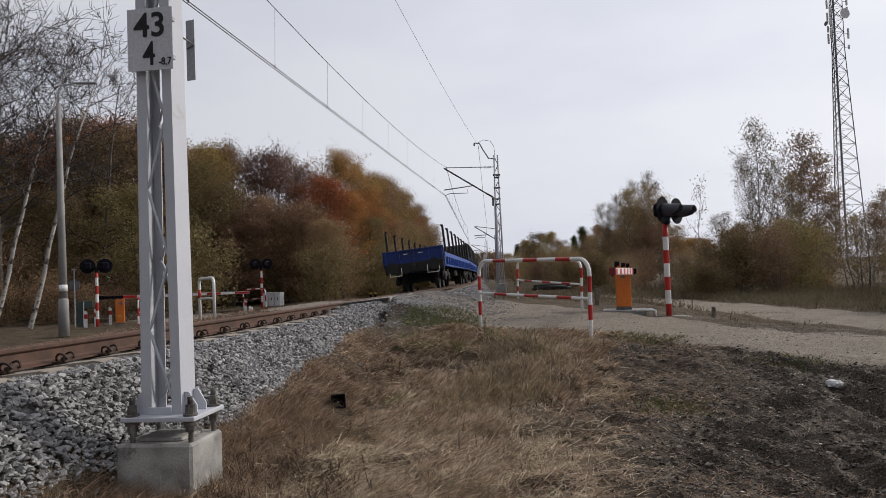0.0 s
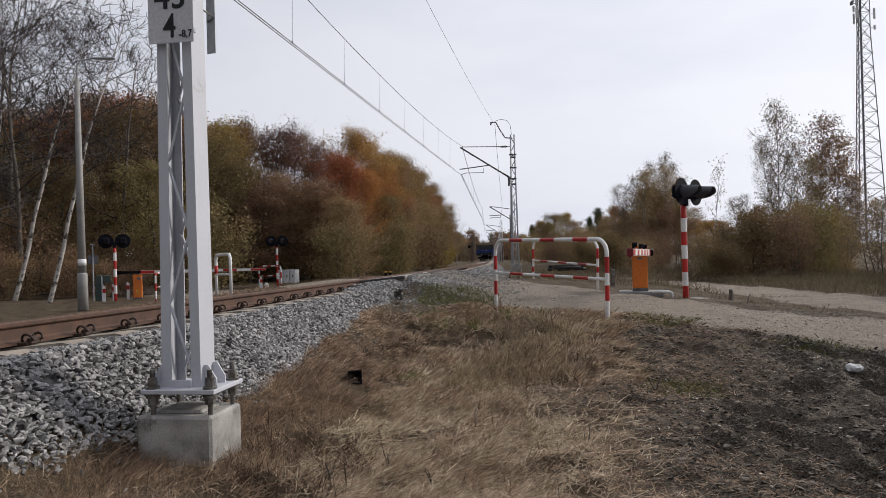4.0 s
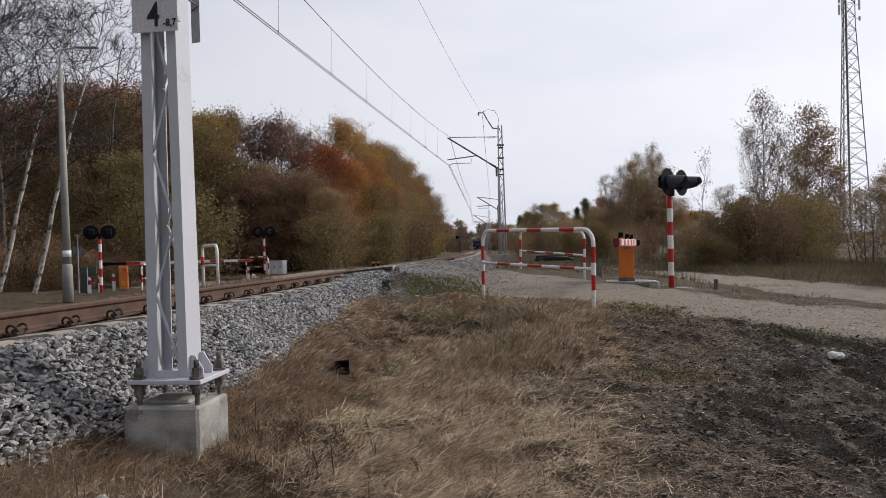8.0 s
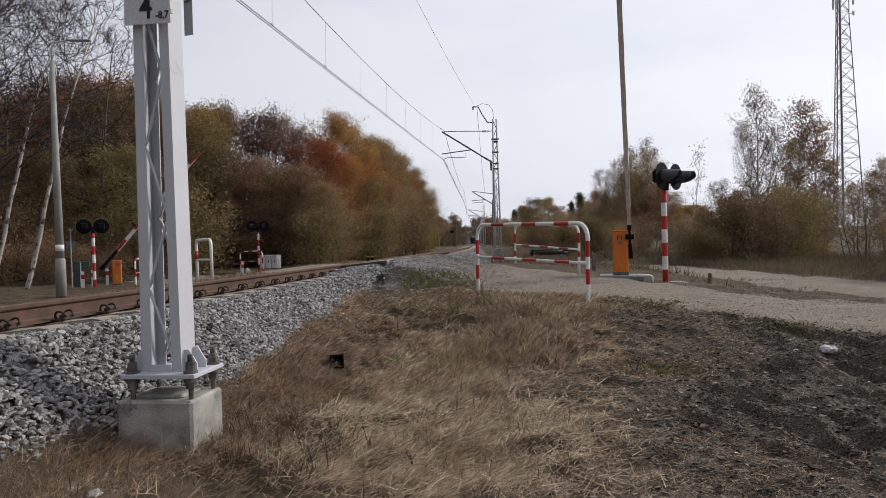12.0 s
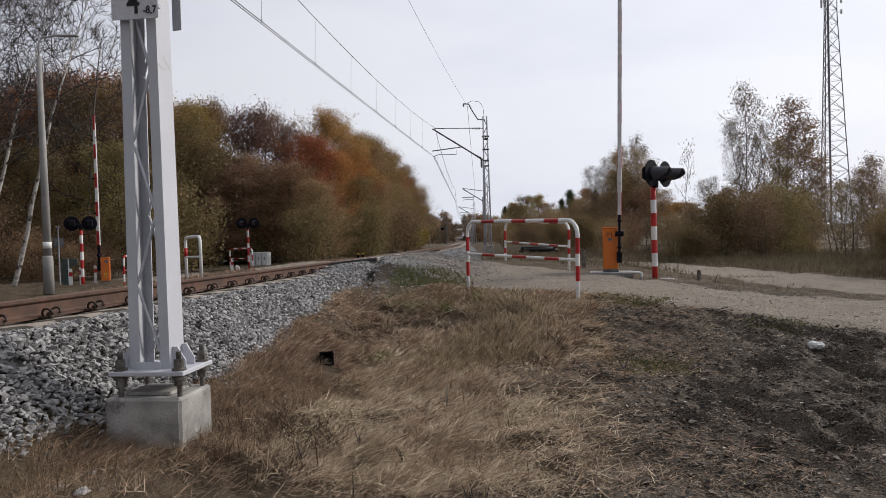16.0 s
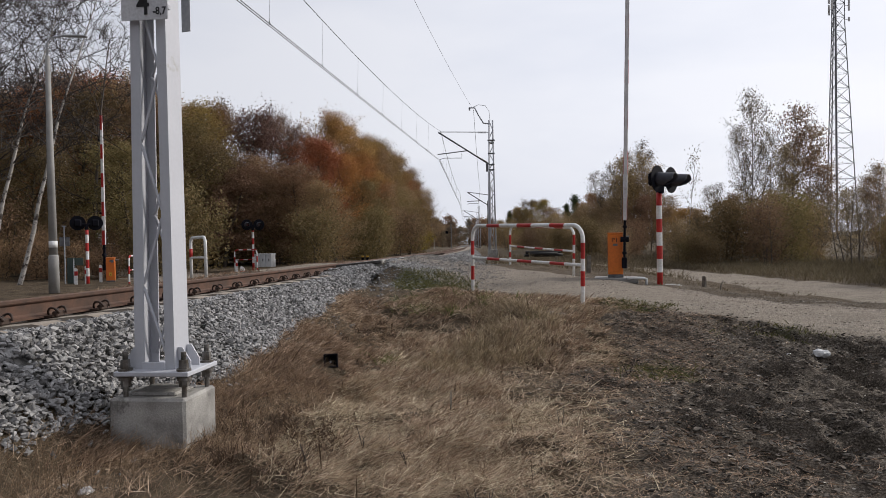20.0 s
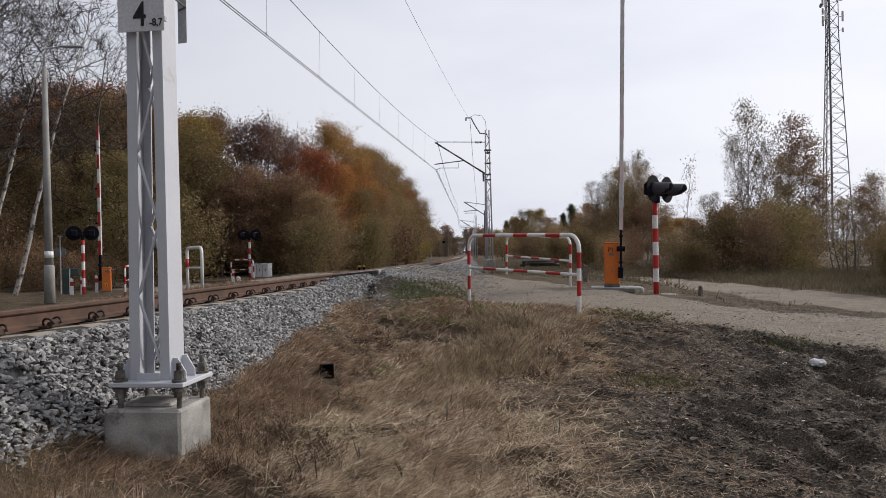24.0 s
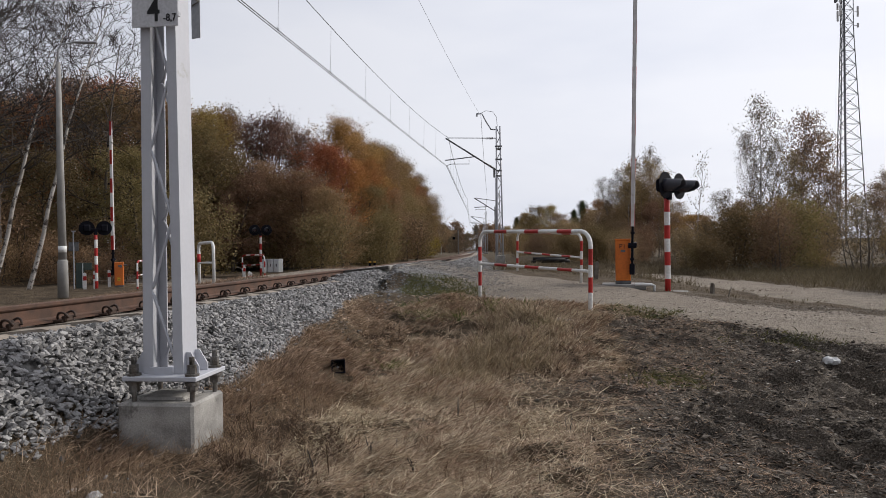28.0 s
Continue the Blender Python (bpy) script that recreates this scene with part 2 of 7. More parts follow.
CAP_RED = material("cap_red", (0.16, 0.012, 0.018), (0.11, 0.01, 0.014), 5, 0.5, 0, 0.03)
LENS = material("dark_red_lens", (0.05, 0.006, 0.006), (0.03, 0.004, 0.004), 5, 0.2, 0, 0)
WIRE = material("wire_copper", (0.075, 0.07, 0.07), (0.05, 0.045, 0.045), 3, 0.55, 0.4, 0)
BLUE = material("wagon_blue", (0.007, 0.026, 0.15), (0.005, 0.016, 0.085), 0.8, 0.45, 0, 0.08, 12, spots=(0.03, 0.035, 0.06), spot_scale=1.5, spot_at=0.62)
BLUE_SIDE = material("wagon_blue_side", (0.022, 0.075, 0.33), (0.014, 0.05, 0.22), 0.8, 0.45, 0, 0.08, 12)
UNDER = material("wagon_underframe", (0.022, 0.02, 0.02), (0.012, 0.011, 0.011), 2, 0.7, 0.1, 0.15, 20)
LOAD = material("dark_load", (0.05, 0.045, 0.042), (0.03, 0.028, 0.028), 1, 0.7, 0.2, 0.15, 12)
CABINET = material("cabinet_grey", (0.62, 0.63, 0.64), (0.54, 0.55, 0.56), 2, 0.5, 0, 0.03)
GREEN_CAB = material("cabinet_green", (0.045, 0.065, 0.055), (0.03, 0.045, 0.04), 2, 0.55, 0, 0.03)
YELLOW = material("yellow_paint", (0.62, 0.36, 0.03), (0.42, 0.24, 0.03), 6, 0.5, 0, 0.05)
BARK = material("brown_bark", (0.085, 0.068, 0.052), (0.045, 0.036, 0.028), 5, 0.95, 0, 0.6, 25)
BARK_GREY = material("grey_bark", (0.14, 0.12, 0.10), (0.08, 0.066, 0.055), 5, 0.95, 0, 0.5, 25)
BIRCH = material("birch_bark", (0.40, 0.375, 0.345), (0.25, 0.23, 0.205), 2, 0.85, 0, 0.3, 20, spots=(0.05, 0.04, 0.035), spot_scale=3.0, spot_at=0.52)
TWIG = material("dark_twig", (0.055, 0.043, 0.037), (0.032, 0.026, 0.023), 6, 0.9, 0, 0.2, 30)
STAKE = material("weathered_wood", (0.17, 0.15, 0.125), (0.10, 0.085, 0.07), 8, 0.9, 0, 0.4, 50)
BEAM = material("aluminium_beam", (0.60, 0.58, 0.58), (0.48, 0.46, 0.46), 3, 0.5, 0.2, 0.05, 30, spots=(0.22, 0.17, 0.15), spot_scale=5, spot_at=0.66)
CERAMIC = material("insulator_brown", (0.09, 0.05, 0.035), (0.06, 0.03, 0.02), 4, 0.3, 0, 0)
PLASTIC = material("pale_plastic", (0.62, 0.61, 0.60), (0.5, 0.5, 0.5), 9, 0.55, 0, 0.2)

LEAF = {
    "rust": leaf_material("leaf_rust", (0.22, 0.085, 0.035), (0.36, 0.145, 0.055), (0.47, 0.215, 0.085)),
    "orange": leaf_material("leaf_orange", (0.24, 0.125, 0.045), (0.35, 0.19, 0.07), (0.44, 0.26, 0.105)),
    "olive": leaf_material("leaf_olive", (0.125, 0.10, 0.046), (0.20, 0.15, 0.068), (0.265, 0.19, 0.092)),
    "ochre": leaf_material("leaf_ochre", (0.20, 0.13, 0.045), (0.27, 0.18, 0.065), (0.34, 0.24, 0.09)),
    "brown": leaf_material("leaf_brown", (0.17, 0.11, 0.066), (0.27, 0.17, 0.098), (0.38, 0.25, 0.145)),
    "plum": leaf_material("leaf_plum", (0.10, 0.060, 0.048), (0.17, 0.10, 0.077), (0.23, 0.14, 0.10)),
    "scrub": leaf_material("leaf_scrub", (0.15, 0.105, 0.062), (0.26, 0.175, 0.10), (0.38, 0.26, 0.14)),
    "yellow": leaf_material("leaf_yellow", (0.26, 0.19, 0.03), (0.33, 0.25, 0.04), (0.24, 0.22, 0.04)),
    "green": leaf_material("leaf_green", (0.035, 0.05, 0.018), (0.05, 0.07, 0.024), (0.075, 0.085, 0.03)),
    "grey": leaf_material("leaf_faded", (0.12, 0.09, 0.06), (0.17, 0.125, 0.08), (0.21, 0.165, 0.105)),
}
GRASS_DRY = leaf_material("dry_grass", (0.042, 0.029, 0.020), (0.36, 0.258, 0.172), (0.86, 0.70, 0.51), 0.5, 0.15)
GRASS_RED = leaf_material("dry_weeds", (0.042, 0.027, 0.019), (0.235, 0.154, 0.104), (0.60, 0.43, 0.30), 0.45, 0.2)
GRASS_FIELD = leaf_material("field_grass", (0.065, 0.050, 0.032), (0.125, 0.096, 0.062), (0.23, 0.18, 0.12), 0.5)
GRASS_PALE = leaf_material("bleached_straw", (0.13, 0.094, 0.064), (0.50, 0.40, 0.28), (0.90, 0.77, 0.58), 0.45, 0.15)
GRASS_OLIVE = leaf_material("olive_grass", (0.058, 0.044, 0.026), (0.30, 0.228, 0.145), (0.74, 0.60, 0.42), 0.5, 0.2)
GRASS_STEM = leaf_material("weed_stem", (0.06, 0.038, 0.026), (0.085, 0.055, 0.036), (0.13, 0.085, 0.055))
GRASS_GREEN = leaf_material("green_grass", (0.055, 0.066, 0.020), (0.11, 0.118, 0.036), (0.20, 0.18, 0.07))


# ---- building helpers ----
def part(name, bm, mat, parent=None, label="", at=None, smooth=False):
    """Link a bmesh as one mesh object under a thing or a part."""
    me = bpy.data.meshes.new(name)
    bm.to_mesh(me)
    bm.free()
    for mm in (mat if isinstance(mat, (list, tuple)) else [mat]):
        me.materials.append(mm)
    if smooth:
        me.polygons.foreach_set("use_smooth", [True] * len(me.polygons))
    ob = new(name, me)
    if parent is not None:
        ob.parent = parent
    if at is not None:
        ob.matrix_basis = at
    if label:
        tagged(ob, label)
    return ob


def raw(name, verts, faces, mat, parent=None, label="", smooth=False):
    me = bpy.data.meshes.new(name)
    me.from_pydata([tuple(v) for v in verts], [], [tuple(f) for f in faces])
    for mm in (mat if isinstance(mat, (list, tuple)) else [mat]):
        me.materials.append(mm)
    if smooth:
        me.polygons.foreach_set("use_smooth", [True] * len(me.polygons))
    ob = new(name, me)
    if parent is not None:
        ob.parent = parent
    if label:
        tagged(ob, label)
    return ob


def mesh_arrays(name, verts, quads, mat):
    """A mesh from an array of vertices and an array of quads."""
    me = bpy.data.meshes.new(name)
    nv, nf = len(verts), len(quads)
    k = quads.shape[1]
    me.vertices.add(nv)
    me.vertices.foreach_set("co", np.asarray(verts, dtype=np.float32).ravel())
    me.loops.add(nf * k)
    me.loops.foreach_set("vertex_index", np.asarray(quads, dtype=np.int32).ravel())
    me.polygons.add(nf)
    me.polygons.foreach_set("loop_start", np.arange(0, nf * k, k, dtype=np.int32))
    me.update(calc_edges=True)
    me.materials.append(mat)
    me.polygons.foreach_set("use_smooth", [False] * nf)
    return me


def box(bm, size, at=(0, 0, 0), turn=None, bevel=0.0, mat=0):
    m = Matrix.Translation(at)
    if turn is not None:
        m = m @ turn
    got = bmesh.ops.create_cube(bm, size=1.0, matrix=m @ Matrix.Diagonal((*size, 1)))
    vs = got["verts"]
    fs = {f for v in vs for f in v.link_faces}
    for f in fs:
        f.material_index = mat
    if bevel:
        es = list({e for v in vs for e in v.link_edges})
        bmesh.ops.bevel(bm, geom=es, offset=bevel, segments=1, affect="EDGES", clamp_overlap=True)
    return bm


def rod(bm, a, b, r, r2=None, sides=10, caps=True, mat=0):
    a, b = Vector(a), Vector(b)
    d = b - a
    m = Matrix.Translation((a + b) / 2) @ d.to_track_quat("Z", "Y").to_matrix().to_4x4()
    got = bmesh.ops.create_cone(bm, cap_ends=caps, segments=sides, radius1=r, radius2=r if r2 is None else r2, depth=d.length, matrix=m)
    for f in {f for v in got["verts"] for f in v.link_faces}:
        f.material_index = mat
    return bm


def tube(bm, pts, r, sides=8, closed=False, mat=0, caps=True):
    """A round tube along points; r one number or one a point."""
    pts = [Vector(p) for p in pts]
    n = len(pts)
    rs = r if isinstance(r, (list, tuple)) else [r] * n
    rings, ref = [], None
    for i, p in enumerate(pts):
        d = (pts[min(i + 1, n - 1)] - pts[max(i - 1, 0)]).normalized()
        if ref is None:
            ref = d.orthogonal().normalized()
        ref = (ref - d * ref.dot(d)).normalized()
        side = d.cross(ref)
        rings.append([bm.verts.new(p + (ref * math.cos(2 * math.pi * k / sides) + side * math.sin(2 * math.pi * k / sides)) * rs[i]) for k in range(sides)])
    for q, w in zip(rings, rings[1:]):
        for k in range(sides):
            f = bm.faces.new((q[k], q[(k + 1) % sides], w[(k + 1) % sides], w[k]))
            f.material_index = mat
            f.smooth = True
    if caps:
        bm.faces.new(rings[0][::-1]).material_index = mat
        bm.faces.new(rings[-1]).material_index = mat
    return bm


def prism(bm, outline, y0, y1, mat=0):
    """An outline in x, z drawn out along y."""
    a = [bm.verts.new((x, y0, z)) for x, z in outline]
    b = [bm.verts.new((x, y1, z)) for x, z in outline]
    n = len(a)
    fs = [bm.faces.new((a[i], a[(i + 1) % n], b[(i + 1) % n], b[i])) for i in range(n)]
    fs += [bm.faces.new(a[::-1]), bm.faces.new(b)]
    for f in fs:
        f.material_index = mat
    return bm


def empty(name, m, label, category, group=""):
    ob = new(name)
    ob.matrix_basis = m
    return tagged(ob, label, category, group)


def text_part(name, body, size, mat, parent, m, thick=0.0015, label="", fat=0.0):
    """Lettering as a thin mesh, standing in x, z and facing -y."""
    cu = bpy.data.curves.new(name, "FONT")
    cu.offset = fat
    cu.body, cu.size, cu.extrude, cu.align_x, cu.align_y = body, size, thick, "CENTER", "CENTER"
    tmp = bpy.data.objects.new(name, cu)
    me = bpy.data.meshes.new_from_object(tmp)
    bpy.data.objects.remove(tmp)
    me.materials.clear()
    me.materials.append(mat)
    ob = new(name, me)
    ob.parent = parent
    ob.matrix_basis = m @ pose(0, 0, 0, 90, 0, 0)
    if label:
        tagged(ob, label)
    return ob


# ---- plan: the track's own coordinates ----
BEARING = radians(7.27)
CB, SB = math.cos(BEARING), math.sin(BEARING)
CURVE_S, CURVE_R, CURVE_A = 10.0, 860.0, radians(4.27)


def plan(w, s):
    """World x, y of a point w metres to the right of the straight track's axis, s along it."""
    a = w - 4.62
    return a * CB + s * SB, -a * SB + s * CB


def track_at(s, w=0.0):
    """World x, y and bearing of the track, which bends left past the crossing, with w to the right of its axis."""
    if s <= CURVE_S:
        x, y = plan(w, s)
        return x, y, BEARING
    t = min((s - CURVE_S) / CURVE_R, CURVE_A)
    cw, cs = -CURVE_R + CURVE_R * math.cos(t), CURVE_S + CURVE_R * math.sin(t)
    rest = s - CURVE_S - t * CURVE_R
    cw, cs = cw - rest * math.sin(t) + w * math.cos(t), cs + rest * math.cos(t) + w * math.sin(t)
    x, y = plan(cw, cs)
    return x, y, BEARING - t


def rail_z(s):
    return 1.03 - 0.0087 * (s - 5.0)


CANT = 0.093


def bank(s, w):
    """Rise of the canted track at w; the bend's outer rail is the datum."""
    k = np.clip((140.0 - np.asarray(s, float)) / 65.0, 0, 1)
    return CANT * k * (np.clip(w, -1.75, 1.75) - 0.754)


def bank_angle(s):
    return math.degrees(math.atan(CANT * max(0.0, min(1.0, (140.0 - s) / 65.0))))


def sstep(a, b, v):
    t = np.clip((v - a) / (b - a), 0, 1)
    return t * t * (3 - 2 * t)


def track_coords(x, y):
    """w and s of world points, on arrays, following the bend."""
    w = 4.62 + x * CB - y * SB
    s = x * SB + y * CB
    t = np.clip((s - CURVE_S) / CURVE_R, 0, CURVE_A)
    off = np.where(s < CURVE_S, 0, CURVE_R * (1 - np.cos(t)) + np.maximum(s - CURVE_S - CURVE_R * math.sin(CURVE_A), 0) * math.tan(CURVE_A))
    return w + off, s


ROAD = [(-70, 70), (-30, 46), (-11.5, 31.5), (-5, 25), (0, 19.6), (3.2, 16.2), (5.8, 13.4), (8, 11.8), (11, 10.6), (16, 8.95), (40, 3.0), (120, -12)]
ROAD2 = [(6.5, 36), (8.6, 29), (10.2, 24.5), (11.3, 20), (12.4, 15.8), (14.5, 11), (20, 2)]


def near_line(w, s, line):
    best = np.full(np.shape(w), 1e9)
    for (a, b), (c, d) in zip(line, line[1:]):
        dx, dy = c - a, d - b
        t = np.clip(((w - a) * dx + (s - b) * dy) / (dx * dx + dy * dy), 0, 1)
        best = np.minimum(best, np.hypot(w - a - t * dx, s - b - t * dy))
    return best


def lumps(x, y, k, seed):
    """Cheap smooth noise on arrays, about -1 to 1."""
    r = np.random.RandomState(seed)
    v = 0
    for i in range(6):
        a, p, f = r.uniform(0, 6.28), r.uniform(0, 6.28), k * r.uniform(0.6, 1.6)
        v = v + np.sin((x * math.cos(a) + y * math.sin(a)) * f + p + 0.8 * np.sin((x * math.sin(a) - y * math.cos(a)) * f * 0.7 + p * 2))
    return v / 4.0


def grain(x, y, seed):
    """Value noise on arrays with cells of one unit, about -1 to 1."""
    i, j = np.floor(x), np.floor(y)
    fx, fy = x - i, y - j
    fx, fy = fx * fx * (3 - 2 * fx), fy * fy * (3 - 2 * fy)

    def corner(a, b):
        h = np.sin(a * 127.1 + b * 311.7 + seed * 74.7) * 43758.5453
        return 2 * (h - np.floor(h)) - 1
    low = corner(i, j) * (1 - fx) + corner(i + 1, j) * fx
    return low * (1 - fy) + (corner(i, j + 1) * (1 - fx) + corner(i + 1, j + 1) * fx) * fy


def churned(x, y):
    """Relief of the driven mud: wheel ruts, broken tread ridges and clods."""
    p, q = 0.42 * x - 0.91 * y, 0.91 * x + 0.42 * y
    bend = 0.25 * grain(x * 0.8, y * 0.8, 41)
    ruts = grain(p * 0.55 + 7, (q + bend) * 2.6, 42)
    ridge = 1 - np.abs(grain(p * 2.6, (q + bend) * 7.5, 43)) * 1.6
    tread = 0.3 + 0.7 * sstep(-0.15, 0.35, grain(x * 0.75, y * 0.75, 44))
    clods = 0.6 * grain(x * 9, y * 9, 45) + 0.4 * grain(x * 17, y * 17, 46)
    return 0.045 * ruts + 0.078 * (ridge - 0.5) * tread + 0.042 * clods


def toe_w(s):
    """Where the ballast's foot meets the verge."""
    s = np.asarray(s, float)
    return np.interp(s, [2.0, 3.4, 4.1, 5.3, 6.8, 9.0, 11.4, 14.5], [1.62, 1.87, 2.02, 2.26, 2.20, 2.02, 1.88, 1.78]) + 0.06 * np.sin(s * 2.3) + 0.04 * np.sin(s * 6.1)


def ground_z(x, y, fine=True):
    """Height of the ground sheet, on arrays."""
    x, y = np.asarray(x, float), np.asarray(y, float)
    w, s = track_coords(x, y)
    rz = 1.03 - 0.0087 * (s - 5.0)
    low = 0.04 + 0.13 * sstep(4.4, 2.6, w) * sstep(11, 5, s) + 0.05 * sstep(3.4, 2.5, w) * sstep(6, 3, s) - 0.2 * sstep(14, 30, w)
    ramp = np.where(w < 1.95, rz + 0.055, np.interp(w, [1.95, 2.6, 3.7, 5.4, 7.5, 9.5, 13.0], [0.97, 0.82, 0.61, 0.49, 0.35, 0.13, 0.02]))
    ramp = np.minimum(ramp, 0.66 + 0.45 * sstep(12.4, 14.4, s))
    on = sstep(7.2, 11.6, s + 0.25 * np.minimum(w - 4, 3)) * sstep(np.interp(w, [2.0, 5.5], [22.0, 34.0]), np.interp(w, [2.0, 5.5], [20.2, 25.0]), s) * sstep(18, 9, w)
    on = on * np.where(w < toe_w(s) + 0.15, sstep(13.0, 14.6, s + 0.5 * (w - 1.7)), 1.0)
    right = low * (1 - on) + ramp * on
    shoulder = np.interp(s, [3.6, 4.6, 5.3, 6.8, 9.0, 11.4], [0.20, 0.28, 0.36, 0.43, 0.56, 0.65])
    foot = toe_w(s)
    right = np.maximum(right, low + (shoulder - low) * sstep(foot + 0.80, foot - 0.05, w) * sstep(14.6, 13.4, s) * sstep(3.2, 4.4, s))
    rl = sstep(11, 17, s) * sstep(40, 27, s)
    left = -0.12 + rl * np.where(w > -2.2, rz - 0.15, 0.72 * sstep(-9.5, -2.2, w))
    side = np.where(w > 0, right, left)
    edge = np.abs(w)
    deck = sstep(13.6, 14.0, s) * sstep(20.6, 20.3, s)
    bed = rz + bank(s, w) - np.where(deck > 0.5, 0.20, 0.36) - np.maximum(edge - 1.55, 0) * 0.95
    z = np.where(edge < 1.72, bed, np.maximum(side, bed))
    for dw, ds, rad, dz in ((3.71, 12.27, 1.3, -0.11), (5.40, 9.95, 1.1, 0.06), (4.26, 19.08, 1.6, 0.13), (5.74, 16.53, 1.4, 0.06)):
        z = z + np.where(w > 1.9, dz * np.exp(-((w - dw) ** 2 + (s - ds) ** 2) / rad ** 2), 0)
    heap = np.hypot(np.maximum(w - 1.78, 0), np.maximum(14.3 - s, 0))
    z = np.where((w > 1.72) & (s > 11.8) & (s < 20.6) & (heap < 2.4), np.maximum(z, rz - 0.03 - 0.26 * heap), z)
    far = sstep(60, 200, np.hypot(x, y))
    z = z * (1 - far) + (rz - 1.0) * far * (np.abs(w) < 400) + 0.0
    slope = np.clip(z, -40, 40)
    if fine:
        road = sstep(2.6, 1.8, near_line(w, s, ROAD))
        off = sstep(2.2, 2.8, edge) * (1 - road)
        slope = slope + off * (0.045 * lumps(x, y, 1.6, 3) + 0.032 * lumps(x, y, 4.2, 5) + 0.016 * lumps(x, y, 9.0, 6)) * sstep(90, 30, np.hypot(x, y))
        mud = sstep(4.6, 5.8, w - 0.25 * (s - 3.85) - 0.6 * sstep(5.2, 4.2, s) + 0.4 * lumps(x, y, 1.3, 8)) * sstep(11.5, 9.3, s) * (1 - road) * sstep(16, 12, w)
        slope = slope + mud * churned(x, y)
        tuft = off * (1 - mud) * sstep(12.0, 10.5, s) * (np.abs(w - 4.2) < 4)
        slope = slope + tuft * (0.034 * grain(x * 2.6, y * 2.6, 47) + 0.030 * grain(x * 6, y * 6, 48) + 0.018 * grain(x * 12, y * 12, 49))
        slope = slope + road * (0.014 * lumps(x, y, 3.0, 21) + 0.018 * lumps(w * 0.5 + s * 0.2, (s + 0.42 * w) * 2.2, 1.0, 22) + 0.008 * lumps(x, y, 8.0, 23))
    return slope


def gz(x, y):
    return float(ground_z(np.array([x]), np.array([y]))[0])


# ---- ground ----
def ground_material():
    m = bpy.data.materials.new("ground")
    m.use_nodes = True
    nt = m.node_tree
    bs = nt.nodes["Principled BSDF"]
    tc = nt.nodes.new("ShaderNodeTexCoord")
    zone = nt.nodes.new("ShaderNodeAttribute")
    zone.attribute_name = "zone"
    sep = nt.nodes.new("ShaderNodeSeparateColor")
    nt.links.new(zone.outputs["Color"], sep.inputs["Color"])

    def noise_tex(scale, detail=8.0, rough=0.6):
        n = nt.nodes.new("ShaderNodeTexNoise")
        n.inputs["Scale"].default_value, n.inputs["Detail"].default_value, n.inputs["Roughness"].default_value = scale, detail, rough
        nt.links.new(tc.outputs["Object"], n.inputs["Vector"])
        return n.outputs["Fac"]

    def ramp(src, stops):
        r = nt.nodes.new("ShaderNodeValToRGB")
        els = r.color_ramp.elements
        els[0].position, els[0].color = stops[0][0], (*stops[0][1], 1)
        els[1].position, els[1].color = stops[-1][0], (*stops[-1][1], 1)
        for p, c in stops[1:-1]:
            els.new(p).color = (*c, 1)
        nt.links.new(src, r.inputs["Fac"])
        return r.outputs["Color"]

    def mix(f, a, b):
        x = nt.nodes.new("ShaderNodeMix")
        x.data_type = "RGBA"
        nt.links.new(f, x.inputs["Factor"])
        nt.links.new(a, x.inputs["A"])
        nt.links.new(b, x.inputs["B"])
        return x.outputs["Result"]

    def rough_edge(chan, n, amount):
        a = nt.nodes.new("ShaderNodeMath")
        a.operation = "MULTIPLY_ADD"
        nt.links.new(n, a.inputs[0])
        a.inputs[1].default_value = amount
        nt.links.new(chan, a.inputs[2])
        b = nt.nodes.new("ShaderNodeMapRange")
        b.inputs["From Min"].default_value, b.inputs["From Max"].default_value = 0.38 + amount / 2, 0.62 + amount / 2
        nt.links.new(a.outputs["Value"], b.inputs["Value"])
        return b.outputs["Result"]

    def streaks(turn, scale):
        mp = nt.nodes.new("ShaderNodeMapping")
        mp.inputs["Rotation"].default_value = (0, 0, turn)
        mp.inputs["Scale"].default_value = (scale, scale * 7, scale)
        wob = nt.nodes.new("ShaderNodeTexNoise")
        wob.inputs["Scale"].default_value = 1.7
        add = nt.nodes.new("ShaderNodeVectorMath")
        add.operation = "ADD"
        nt.links.new(tc.outputs["Object"], wob.inputs["Vector"])
        nt.links.new(tc.outputs["Object"], add.inputs[0])
        nt.links.new(wob.outputs["Color"], add.inputs[1])
        nt.links.new(add.outputs["Vector"], mp.inputs["Vector"])
        n = nt.nodes.new("ShaderNodeTexNoise")
        n.inputs["Scale"].default_value, n.inputs["Detail"].default_value, n.inputs["Roughness"].default_value = 1.0, 6.0, 0.7
        nt.links.new(mp.outputs["Vector"], n.inputs["Vector"])
        return n.outputs["Fac"]

    mid, fine, grit = noise_tex(2.2), noise_tex(14.0), noise_tex(70.0, 4.0)
    comb = mix(mid, streaks(0.5, 14.0), streaks(-0.7, 16.0))
    straw = mix(fine, ramp(mid, [(0.36, (0.040, 0.029, 0.019)), (0.62, (0.16, 0.122, 0.080))]), ramp(comb, [(0.38, (0.028, 0.020, 0.014)), (0.54, (0.11, 0.080, 0.053)), (0.68, (0.36, 0.28, 0.19))]))
    mud = mix(fine, ramp(mid, [(0.4, (0.038, 0.030, 0.023)), (0.6, (0.15, 0.122, 0.096))]), ramp(grit, [(0.42, (0.026, 0.021, 0.016)), (0.55, (0.16, 0.133, 0.106)), (0.68, (0.42, 0.365, 0.30))]))
